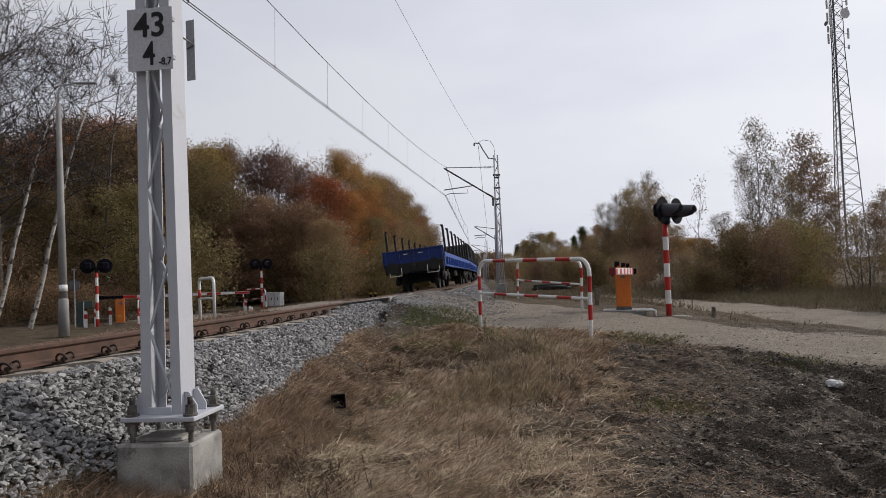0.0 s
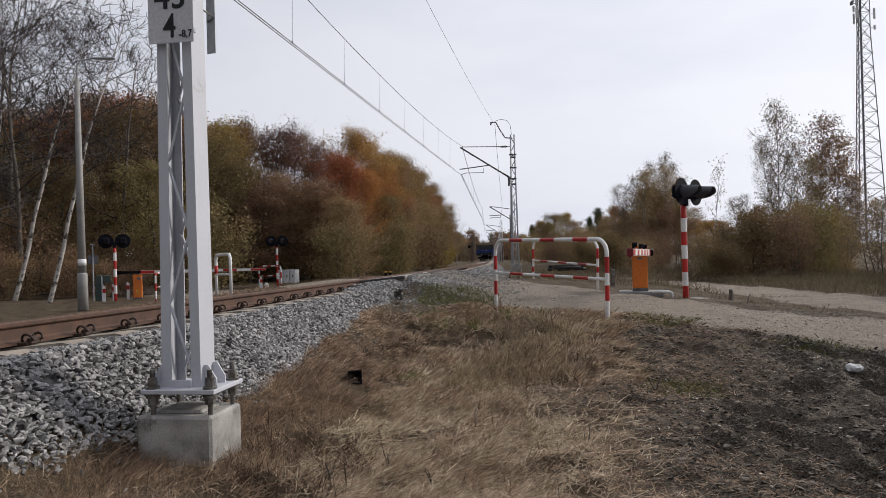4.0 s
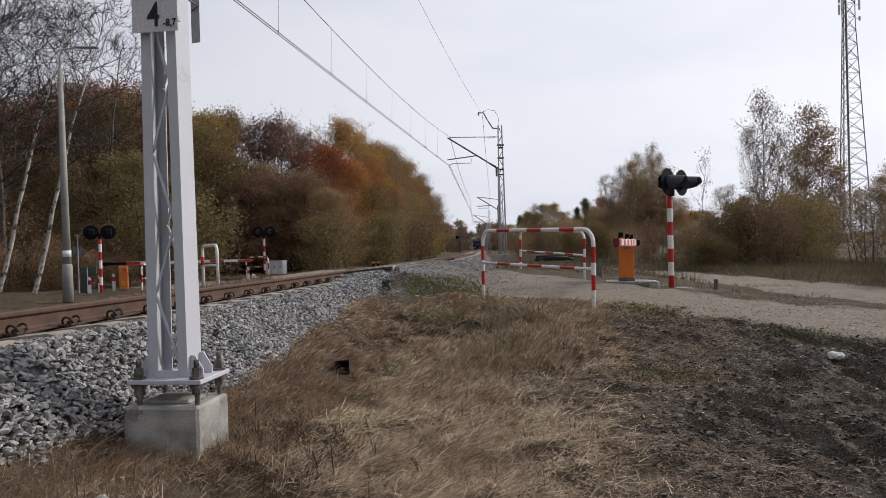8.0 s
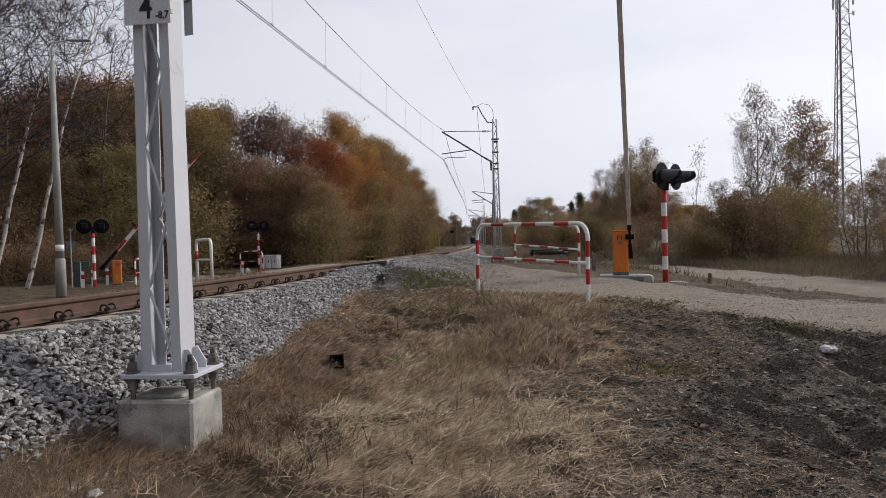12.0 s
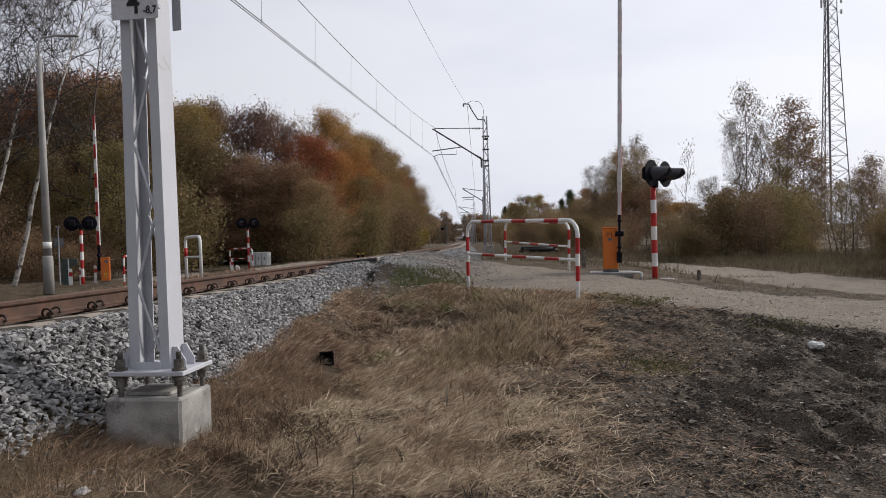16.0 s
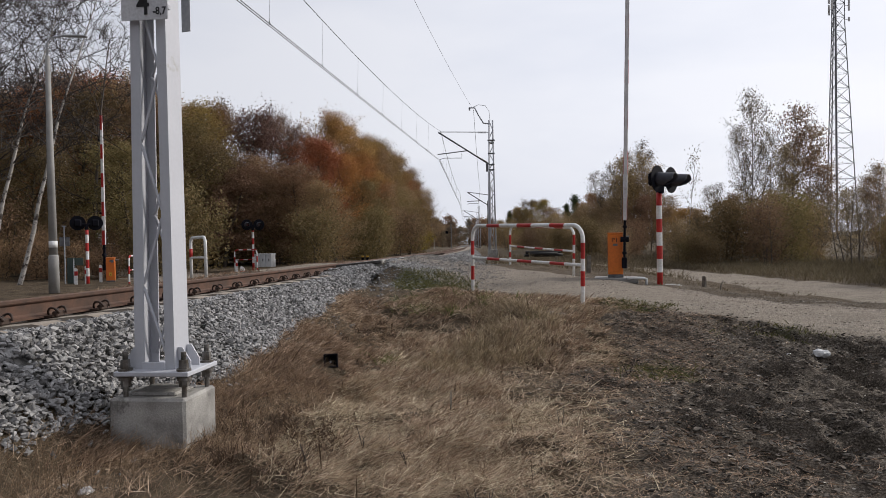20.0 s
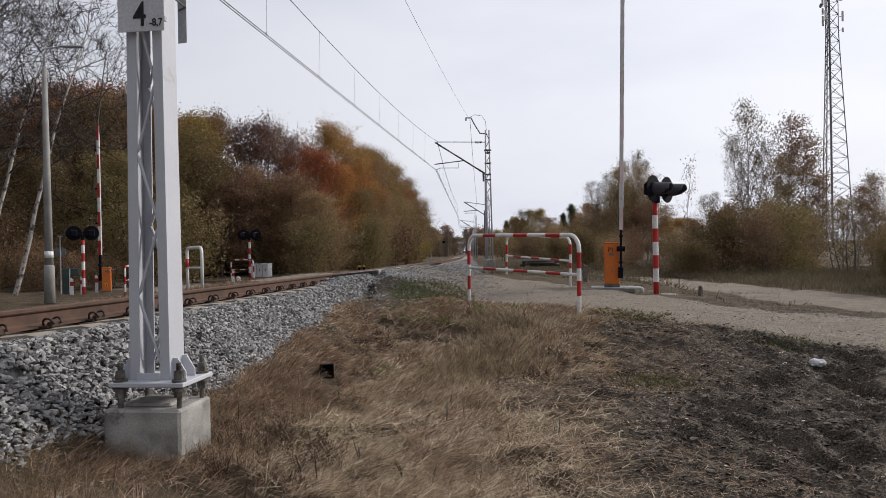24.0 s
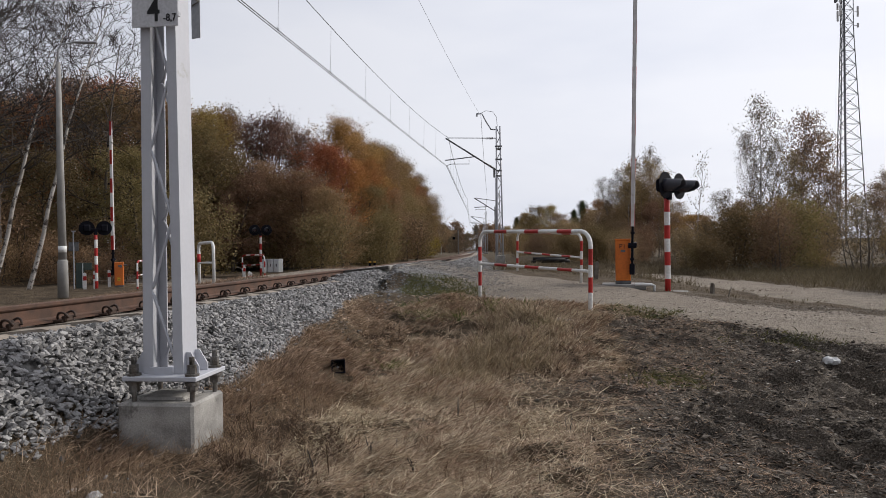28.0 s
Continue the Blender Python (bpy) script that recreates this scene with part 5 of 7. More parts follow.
def build_wires():
    """Contact pair, messenger with droppers, and the feeder, from span to span."""
    ax, ay = plan(-0.65, 4.24)
    bx, by = plan(-0.30, -45.0)
    low_pts = [Vector((bx, by, 6.4)), Vector((ax, ay, 5.90)), Vector((0.384, 41.075, 5.92))]
    top_pts = [Vector((bx, by, 8.0)), Vector((ax + 0.05, ay, 7.60)), Vector((0.477, 41.10, 7.578))]
    for i, s in enumerate(FAR_S):
        x, y, b = track_at(s, (-1) ** i * 0.15)
        low_pts.append(Vector((x, y, rail_z(s) + 5.2)))
        top_pts.append(Vector((x, y, rail_z(s) + 6.65)))
    for i in range(len(low_pts) - 1):
        r = 0.009 if i < 2 else 0.014
        sag = 0.6
        line = empty("overhead_line", Matrix.Identity(4), "dark overhead contact wires with messenger and droppers", "overhead line", "overhead line spans")
        top = wire_points(top_pts[i], top_pts[i + 1], sag, 24)
        bm = bmesh.new()
        tube(bm, top, r, 5)
        part("messenger_wire", bm, WIRE, line)
        low = []
        for dw in ((-0.03, 0.03) if i < 3 else (0.0,)):
            low = wire_points(low_pts[i] + Vector((dw, 0, 0)), low_pts[i + 1] + Vector((dw, 0, 0)), 0.03, 12)
            bm = bmesh.new()
            tube(bm, low, r, 5)
            part("contact_wire", bm, WIRE, line)
        if i < 4:
            nd = 10
            for k in range(1, nd):
                f = (k - 0.3) / nd
                a = top[0].lerp(top[-1], f) - Vector((0, 0, 4 * sag * f * (1 - f)))
                c = low[0].lerp(low[-1], f) - Vector((0, 0, 4 * 0.03 * f * (1 - f)))
                bm = bmesh.new()
                tube(bm, [a, c], 0.0032, 4)
                rod(bm, c - Vector((0, 0, 0.02)), c + Vector((0, 0, 0.05)), 0.014, sides=5)
                part("dropper", bm, WIRE, line)
    nx, ny = plan(1.2, 4.24)
    prev = Vector((2.386, 41.096, 8.783))
    pts = [(Vector((nx, ny, 9.0)), prev, 0.4)]
    for s in FAR_S:
        x, y, b = track_at(s, 2.6)
        q = Vector((x, y, rail_z(s) + 6.9))
        pts.append((prev, q, 0.5))
        prev = q
    for a, b, sag in pts:
        bm = bmesh.new()
        tube(bm, wire_points(a, b, sag, 16), 0.0055 if a.y < 20 else 0.012, 5)
        tagged(part("feeder_wire", bm, WIRE), "dark feeder wire strung between the masts", "wire", "feeder wires")


build_wires()


# ---- lattice tower ----
def build_tower():
    tower = empty("lattice_tower", pose(74.3, 130.0, -0.5, 0, 0, 8), "tall thin grey lattice radio tower behind the trees", "radio tower")
    H, a0, a1 = 52.0, 3.35, 1.30
    corners = [(math.cos(radians(k)), math.sin(radians(k))) for k in (90, 210, 330)]

    def at(k, z):
        r = a0 + (a1 - a0) * min(z / 40, 1)
        return Vector((corners[k][0] * r, corners[k][1] * r, z))
    for k in range(3):
        bm = bmesh.new()
        tube(bm, [at(k, 0), at(k, 40), at(k, H)], [0.10, 0.085, 0.07], 6)
        part("leg", bm, TOWER, tower)
    n = 20
    zs = [H * (1 - (1 - i / n) ** 1.12) for i in range(n + 1)]
    for k in range(3):
        for za, zb in zip(zs, zs[1:]):
            bm = bmesh.new()
            tube(bm, [at(k, za), at((k + 1) % 3, zb)], 0.045, 4)
            tube(bm, [at((k + 1) % 3, za), at(k, zb)], 0.045, 4)
            tube(bm, [at(k, zb), at((k + 1) % 3, zb)], 0.035, 4)
            part("brace", bm, TOWER, tower)
    bm = bmesh.new()
    box(bm, (0.35, 0.12, H - 1), (0, 0.3, H / 2))
    part("cable_ladder", bm, TOWER, tower, "dark cable ladder")
    bm = bmesh.new()
    rod(bm, (0.6, -1.9, 46.4), (0.6, -1.5, 46.4), 0.95, 0.55, sides=24)
    rod(bm, (0.6, -1.5, 46.4), (0.3, -0.4, 46.4), 0.06, sides=6)
    part("dish", bm, PLASTIC, tower, "pale round dish antenna")
    bm = bmesh.new()
    rod(bm, (-2.6, -0.9, 44.8), (-2.35, -0.9, 44.8), 0.42, 0.25, sides=20)
    rod(bm, (-2.35, -0.9, 44.8), (-1.0, -0.6, 44.8), 0.05, sides=6)
    part("dish", bm, STEEL_DARK, tower, "small dark dish antenna")
    for k, z, sz in ((0, 47.0, 1.9), (1, 47.0, 1.9), (2, 47.0, 1.9), (0, 49.5, 1.6), (2, 49.0, 1.6), (0, 43.0, 1.9), (1, 43.0, 1.9), (2, 43.0, 1.9), (0, 44.8, 1.2), (2, 40.5, 0.8), (1, 45.2, 1.4)):
        p = at(k, z) * 1.0
        bm = bmesh.new()
        d = Vector((corners[k][0], corners[k][1], 0))
        box(bm, (0.35, 0.2, sz), (p.x + d.x * 0.7, p.y + d.y * 0.7, z), bevel=0.04)
        rod(bm, p, (p.x + d.x * 0.7, p.y + d.y * 0.7, z), 0.05, sides=6)
        part("antenna", bm, PLASTIC, tower, "pale panel antenna")


build_tower()


# ---- trees ----
def tube_arrays(paths):
    """Tapered tubes as arrays: paths of (points, radii, sides)."""
    V, F, base = [], [], 0
    for pts, rad, sides in paths:
        P = np.asarray(pts, float)
        n = len(P)
        D = np.gradient(P, axis=0)
        D /= np.linalg.norm(D, axis=1)[:, None] + 1e-9
        ref = np.array([1.0, 0, 0]) if abs(D[0][0]) < 0.8 else np.array([0, 1.0, 0])
        A = np.cross(D, ref)
        A /= np.linalg.norm(A, axis=1)[:, None] + 1e-9
        B = np.cross(D, A)
        ang = np.arange(sides) * 2 * math.pi / sides
        R = np.asarray(rad, float)[:, None, None]
        ring = P[:, None, :] + R * (A[:, None, :] * np.cos(ang)[None, :, None] + B[:, None, :] * np.sin(ang)[None, :, None])
        V.append(ring.reshape(-1, 3))
        i = np.arange(n - 1)[:, None] * sides
        k = np.arange(sides)[None, :]
        F.append((np.stack([i + k, i + (k + 1) % sides, i + sides + (k + 1) % sides, i + sides + k], -1) + base).reshape(-1, 4))
        base += n * sides
    return np.concatenate(V), np.concatenate(F)


def leaf_arrays(C, size, rng, flat=0.0):
    """A rhombic leaf at every centre, turned at random."""
    n = len(C)
    a = rng.normal(size=(n, 3))
    a /= np.linalg.norm(a, axis=1)[:, None]
    b = np.cross(a, rng.normal(size=(n, 3)))
    b /= np.linalg.norm(b, axis=1)[:, None] + 1e-9
    s = size * rng.uniform(0.6, 1.35, (n, 1))
    a, b = a * s * 1.15, b * s * 0.85
    V = np.stack([C - a, C + b, C + a * 0.8 - b * 0.35], 1).reshape(-1, 3)
    return V, np.arange(n * 3).reshape(n, 3)


def bend_path(p, d, length, n, rng, up=0.0, wob=0.12):
    pts, d = [np.array(p, float)], np.array(d, float)
    step = length / n
    for i in range(n):
        d = d + rng.normal(size=3) * wob + np.array([0, 0, up])
        d /= np.linalg.norm(d)
        pts.append(pts[-1] + d * step)
    return np.array(pts)


def grow(seed, h, spread, base=0.25, limbs=16, r0=0.16, twigs=4, leaves=5000, leaf=0.13, up=0.05, lean=0.0, shape="oval", fine=0, top_thin=0.0, cluster=0.45, stems=1):
    """Meshes of one tree: its wood and its leaves."""
    rng = np.random.RandomState(seed)
    paths, stems_only, pts_leaf, weights = [], [], [], []
    for st in range(stems):
        az0 = rng.uniform(0, 6.28)
        start = np.array([0.25 * st * math.cos(az0), 0.25 * st * math.sin(az0), -0.15])
        hh = h * (1.0 if st == 0 else rng.uniform(0.65, 0.95))
        d0 = np.array([lean + (0.22 * math.cos(az0) if st else 0), (0.22 * math.sin(az0) if st else 0.02), 1.0])
        trunk = bend_path(start, d0 / np.linalg.norm(d0), hh, 10, rng, up=0.02, wob=0.045)
        rr = r0 * (0.9 if st else 1.0) * np.linspace(1, 0.12, 11) ** 0.9
        stems_only.append((trunk, rr, 8))
        nl = max(4, limbs // (1 if st == 0 else 2))
        for i in range(nl):
            f = base + (0.98 - base) * (i + rng.rand() * 0.8) / nl
            k = f * 10
            p = trunk[int(k)] + (trunk[min(int(k) + 1, 10)] - trunk[int(k)]) * (k % 1)
            g = (f - base) / (1 - base)
            if shape == "oval":
                prof = math.sin(math.pi * (0.16 + 0.80 * g)) ** 0.7
            elif shape == "cone":
                prof = 1.05 - 0.92 * g
            else:
                prof = 0.55 + 0.5 * math.sin(math.pi * g)
            ln = spread * prof * rng.uniform(0.7, 1.2)
            az = i * 2.4 + rng.uniform(-0.5, 0.5)
            el = radians(rng.uniform(10, 40) + 28 * g)
            d = np.array([math.cos(az) * math.cos(el), math.sin(az) * math.cos(el), math.sin(el)])
            lp = bend_path(p, d, ln, 5, rng, up=up, wob=0.13)
            lr = max(0.018, rr[int(k)] * 0.45)
            paths.append((lp, lr * np.linspace(1, 0.25, 6), 4))
            thin = 1.0 - top_thin * g
            for t in range(twigs):
                q = rng.uniform(0.25, 1.0) * 5
                a = lp[min(int(q), 4)] + (lp[min(int(q) + 1, 5)] - lp[min(int(q), 4)]) * (q % 1)
                dd = (lp[-1] - lp[0]) / (np.linalg.norm(lp[-1] - lp[0]) + 1e-9) + rng.normal(size=3) * 0.65
                sp = bend_path(a, dd / np.linalg.norm(dd), ln * rng.uniform(0.3, 0.55), 4, rng, up=up * 0.8, wob=0.18)
                if not leaves or t % 3 == 0:
                    paths.append((sp[::2], lr * 0.42 * np.linspace(1, 0.3, 3), 3))
                pts_leaf.append(sp[1:])
                weights.append(np.full(4, thin))
                for u in range(fine):
                    b = sp[rng.randint(1, 5)]
                    de = (sp[-1] - sp[0]) / (np.linalg.norm(sp[-1] - sp[0]) + 1e-9) + rng.normal(size=3) * 0.8
                    tp = bend_path(b, de / np.linalg.norm(de), ln * rng.uniform(0.16, 0.34), 2, rng, up=up * 0.5, wob=0.32)
                    paths.append((tp, np.array([0.013, 0.010, 0.005]) * (1 + lr), 3))
            pts_leaf.append(lp[2:])
            weights.append(np.full(len(lp[2:]), thin))
    T, TF = tube_arrays(stems_only)
    W, WF = tube_arrays(paths)
    LV = LF = None
    if leaves:
        P = np.concatenate(pts_leaf)
        ww = np.concatenate(weights)
        idx = rng.choice(len(P), leaves, p=ww / ww.sum())
        C = P[idx] + rng.normal(size=(leaves, 3)) * cluster * np.array([1, 1, 0.75])
        C[:, 2] = np.maximum(C[:, 2], 0.25)
        LV, LF = leaf_arrays(C, leaf, rng)
    return T, TF, W, WF, LV, LF


TREES, TOPS, CROWN = {}, {}, {}


def tree_kind(key, leafmat, bark, label, category="tree", **kw):
    T, TF, W, WF, LV, LF = grow(**kw)
    trunk = mesh_arrays("trunk", T, TF, bark)
    trunk.polygons.foreach_set("use_smooth", [True] * len(trunk.polygons))
    TREES[key] = (trunk, mesh_arrays("branchwork", W, WF, TWIG if bark is BIRCH or leafmat is None else bark), mesh_arrays("leaves", LV, LF, leafmat) if LV is not None else None, label, category)
    P = LV if LV is not None else W
    CROWN[key] = P[P[:, 2] > np.median(P[:, 2])][:, :2].mean(0)
    TOPS[key] = float(np.percentile(LV[:, 2], 99.7) if LV is not None else W[:, 2].max())


def plant(key, x, y, scale, rz, group, name="tree", z=None, tall=1.0):
    trunk, wood, leaves, label, cat = TREES[key]
    ob = empty(name, Matrix.LocRotScale((x, y, (gz(x, y) if z is None else z) - 0.05), Euler((0, 0, rz)), (scale, scale, scale * tall)), label, cat, group)
    for part_name, data in (("trunk", trunk), ("branchwork", wood)):
        a = new(part_name, data)
        a.parent = ob
        if part_name != "trunk":
            tagged(a, kind="stuff")
    if leaves is not None:
        b = tagged(new("crown", leaves), kind="stuff")
        b.parent = ob
    return ob


tree_kind("oak_rust", LEAF["rust"], BARK, "broad tree in rust-orange autumn leaf at the wood's edge", seed=1, h=11.5, spread=4.0, base=0.12, limbs=34, twigs=6, r0=0.2, leaves=24000, leaf=0.072, cluster=0.42)
tree_kind("oak_orange", LEAF["orange"], BARK, "tall tree with glowing orange-brown autumn leaves", seed=2, h=12.5, spread=3.9, base=0.2, limbs=34, twigs=6, r0=0.2, leaves=24000, leaf=0.072, cluster=0.42)
tree_kind("alder_olive", LEAF["olive"], BARK, "dense tree with olive and brown autumn leaves", seed=3, h=11.0, spread=3.8, base=0.08, limbs=34, twigs=6, r0=0.17, leaves=24000, leaf=0.072, cluster=0.42)
tree_kind("plum", LEAF["plum"], BARK, "dark purple-brown tree thinning to bare twigs at its top", seed=4, h=11.0, spread=3.3, base=0.10, limbs=26, twigs=7, r0=0.17, leaves=20000, leaf=0.075, cluster=0.40, top_thin=0.62, fine=2)
tree_kind("willow", LEAF["ochre"], BARK_GREY, "tall ochre-leaved tree with a soft rounded crown", seed=5, h=12.0, spread=3.4, base=0.12, limbs=34, twigs=6, r0=0.18, leaves=24000, leaf=0.072, cluster=0.42)
tree_kind("brown", LEAF["brown"], BARK, "dense tree in dull brown autumn leaf", seed=6, h=11.5, spread=3.8, base=0.08, limbs=34, twigs=6, r0=0.18, leaves=24000, leaf=0.072, cluster=0.42)
tree_kind("birch_thin", LEAF["grey"], BIRCH, "slender birch with sparse faded leaves and white bark", seed=7, h=10.5, spread=2.1, base=0.18, limbs=24, twigs=6, r0=0.10, leaves=4600, leaf=0.058, cluster=0.30, up=0.10, fine=3, top_thin=0.3)
tree_kind("birch_full", LEAF["scrub"], BIRCH, "birch with fading ochre leaves", seed=8, h=9.0, spread=2.0, base=0.12, limbs=24, twigs=6, r0=0.10, leaves=7500, leaf=0.066, cluster=0.34, up=0.08, fine=2)
tree_kind("birch_bare", None, BIRCH, "bare white-barked birch with a fine web of twigs", seed=9, h=12.5, spread=3.2, base=0.36, limbs=22, twigs=6, r0=0.095, leaves=0, up=0.08, lean=0.10, fine=5)
tree_kind("birch_lean", None, BIRCH, "leaning bare birch with a white trunk and dark twigs", seed=19, h=13.0, spread=3.3, base=0.42, limbs=20, twigs=6, r0=0.11, leaves=0, up=0.07, lean=0.30, fine=5)
tree_kind("tree_bare", None, BARK_GREY, "bare grey tree with spreading fine twigs", seed=10, h=13.0, spread=4.2, base=0.25, limbs=22, twigs=7, r0=0.12, leaves=0, up=0.06, lean=-0.05, fine=5)
tree_kind("bush_yellow", LEAF["yellow"], BARK, "low yellow-green shrub beside the track", "shrub", seed=11, h=3.2, spread=1.9, base=0.05, limbs=11, twigs=5, r0=0.05, leaves=3800, leaf=0.09, cluster=0.35, stems=3)
tree_kind("bush_brown", LEAF["brown"], BARK, "tangled brown shrub of thin stems", "shrub", seed=12, h=3.0, spread=1.7, base=0.06, limbs=11, twigs=5, r0=0.045, leaves=5200, leaf=0.055, cluster=0.35, stems=4, fine=1)
tree_kind("bush_ochre", LEAF["scrub"], BARK_GREY, "dull ochre shrub with thin upright stems", "shrub", seed=13, h=4.0, spread=1.6, base=0.05, limbs=11, twigs=5, r0=0.05, leaves=7000, leaf=0.058, cluster=0.36, stems=4, up=0.1, fine=1)
tree_kind("bush_olive", LEAF["olive"], BARK, "dense olive-brown undergrowth shrub", "shrub", seed=14, h=3.6, spread=2.0, base=0.03, limbs=16, twigs=5, r0=0.05, leaves=8000, leaf=0.072, cluster=0.42, stems=3)
tree_kind("bush_thin", LEAF["grey"], BARK_GREY, "pale thin-stemmed shrub losing its leaves", "shrub", seed=20, h=4.2, spread=1.5, base=0.08, limbs=11, twigs=5, r0=0.04, leaves=2600, leaf=0.05, cluster=0.3, stems=5, up=0.1, fine=2)
tree_kind("spruce", LEAF["green"], BARK, "dark green conifer standing among autumn trees", seed=15, h=9.0, spread=2.2, base=0.06, limbs=60, twigs=4, r0=0.13, leaves=11000, leaf=0.085, cluster=0.26, up=-0.03, shape="cone")
tree_kind("far_brown", LEAF["brown"], BARK, "distant tree in dull brown leaf", seed=17, h=11.0, spread=3.6, base=0.06, limbs=18, twigs=4, r0=0.2, leaves=2200, leaf=0.27, cluster=0.7)
tree_kind("far_ochre", LEAF["grey"], BARK, "distant tree in pale faded leaf", seed=18, h=11.5, spread=3.4, base=0.06, limbs=18, twigs=4, r0=0.2, leaves=2000, leaf=0.25, cluster=0.65)
tree_kind("sapling", LEAF["grey"], BIRCH, "thin young birch with a few last leaves", seed=16, h=7.0, spread=0.9, base=0.3, limbs=14, twigs=3, r0=0.045, leaves=260, leaf=0.07, cluster=0.2, up=0.12, fine=1)


def at_view(px, depth):
    """Plan x, y along the view: share of the half-width and depth."""
    return px * depth * 0.6224, depth


def stand(key, u, depth, rise, wide, group, name="tree"):
    """A tree whose top stands rise (tangent over the eye's level) above the horizon, wide times its usual spread."""
    x, y = at_view(u, depth)
    z = gz(x, y) - 0.05
    tall = (1.45 + rise * depth - z) / TOPS[key]
    rz = rw.uniform(0, 6.28)
    cx, cy = CROWN[key] * wide
    x, y = x - cx * math.cos(rz) + cy * math.sin(rz), y - cx * math.sin(rz) - cy * math.cos(rz)
    return plant(key, x, y, wide, rz, group, name, tall=tall / wide)


# the wood across the track: rows from the near left to far along the line
rw = random.Random(42)
WOOD = [  # kind, share of the half width, depth, rise, spread
    ("willow", -0.533, 52, 0.196, 0.95), ("willow", -0.478, 55, 0.192, 0.85), ("birch_thin", -0.465, 60, 0.199, 1.1), ("alder_olive", -0.513, 47, 0.140, 0.8), ("alder_olive", -0.578, 46, 0.180, 0.95),
    ("plum", -0.403, 50, 0.186, 0.85), ("plum", -0.363, 52, 0.180, 0.8), ("plum", -0.313, 54, 0.163, 0.75), ("brown", -0.383, 47, 0.120, 0.75), ("brown", -0.433, 45, 0.105, 0.7),
    ("oak_rust", -0.263, 50, 0.142, 0.82), ("oak_orange", -0.231, 57, 0.180, 0.85), ("oak_orange", -0.190, 60, 0.160, 0.82), ("oak_rust", -0.213, 52, 0.122, 0.75), ("brown", -0.313, 46, 0.108, 0.7),
    ("brown", -0.253, 45, 0.082, 0.62), ("alder_olive", -0.163, 53, 0.085, 0.6), ("oak_rust", -0.173, 58, 0.120, 0.7), ("willow", -0.150, 66, 0.146, 0.95), ("brown", -0.130, 66, 0.128, 0.8),
    ("willow", -0.122, 76, 0.140, 1.0), ("brown", -0.102, 78, 0.122, 0.85), ("willow", -0.088, 88, 0.116, 1.0), ("oak_rust", -0.073, 92, 0.094, 0.75), ("brown", -0.062, 100, 0.098, 0.95),
    ("willow", -0.045, 112, 0.082, 1.0), ("brown", -0.032, 122, 0.070, 0.95), ("oak_rust", -0.033, 132, 0.058, 0.8), ("brown", -0.022, 142, 0.040, 0.8), ("birch_thin", -0.010, 122, 0.062, 0.8),
    ("alder_olive", -0.090, 70, 0.074, 0.6), ("brown", -0.065, 80, 0.067, 0.62), ("alder_olive", -0.045, 92, 0.057, 0.65), ("brown", -0.115, 60, 0.078, 0.6), ("alder_olive", -0.012, 155, 0.030, 0.8),
    ("brown", -0.618, 47, 0.205, 1.0), ("oak_rust", -0.638, 56, 0.212, 1.0), ("brown", -0.678, 46, 0.228, 1.05), ("oak_rust", -0.733, 50, 0.236, 1.1), ("alder_olive", -0.778, 44, 0.222, 1.0),
    ("brown", -0.838, 48, 0.236, 1.05), ("oak_rust", -0.888, 46, 0.222, 1.0), ("brown", -0.938, 46, 0.215, 1.05), ("oak_rust", -1.018, 45, 0.210, 1.05), ("alder_olive", -1.078, 42, 0.200, 1.05), ("brown", -1.158, 45, 0.210, 1.1),
    ("alder_olive", -0.698, 37, 0.140, 0.75), ("alder_olive", -0.898, 37, 0.140, 0.75), ("brown", -0.798, 55, 0.240, 1.15), ("brown", -0.978, 55, 0.225, 1.15), ("brown", -0.548, 58, 0.190, 0.95), ("spruce", -0.653, 51, 0.200, 1.1),
]
for key, u, d, rise, wide in WOOD:
    stand(key, u, d, rise, wide, "autumn wood across the track")
for i in range(46):                      # undergrowth along the wood's foot
    d = rw.uniform(33, 60) if i < 30 else rw.uniform(60, 130)
    lo, hi = (-1.05, -0.16 if d > 45 else -0.27) if i < 30 else (-0.12, -0.055 + 0.0004 * (d - 60))
    u = rw.uniform(lo, hi)
    if -0.54 < u < -0.28 and d < 45 or -0.98 < u < -0.74 and d < 35:
        continue
    x, y = at_view(u, d)
    plant(rw.choice(["bush_brown", "bush_olive", "bush_brown", "bush_olive"]), x, y, rw.uniform(0.75, 1.3), rw.uniform(0, 6.28), "undergrowth at the wood's foot", "shrub")
for u, d, sc in ((-0.062, 76, 0.62), (-0.045, 84, 0.66), (-0.034, 95, 0.7), (-0.022, 108, 0.7)):
    x, y = at_view(u, d)
    plant("bush_yellow", x, y, sc, rw.uniform(0, 6.28), "yellow shrubs by the line", "shrub")
for i in range(30):                      # thicket closing the wood's edge along the line
    d = rw.uniform(45, 82)
    u = rw.uniform(-0.33, -0.085 - 0.0022 * max(0, 62 - d))
    x, y = at_view(u, d)
    plant(rw.choice(["bush_brown", "bush_olive"]), x, y, rw.uniform(0.8, 1.25), rw.uniform(0, 6.28), "undergrowth at the wood's foot", "shrub")
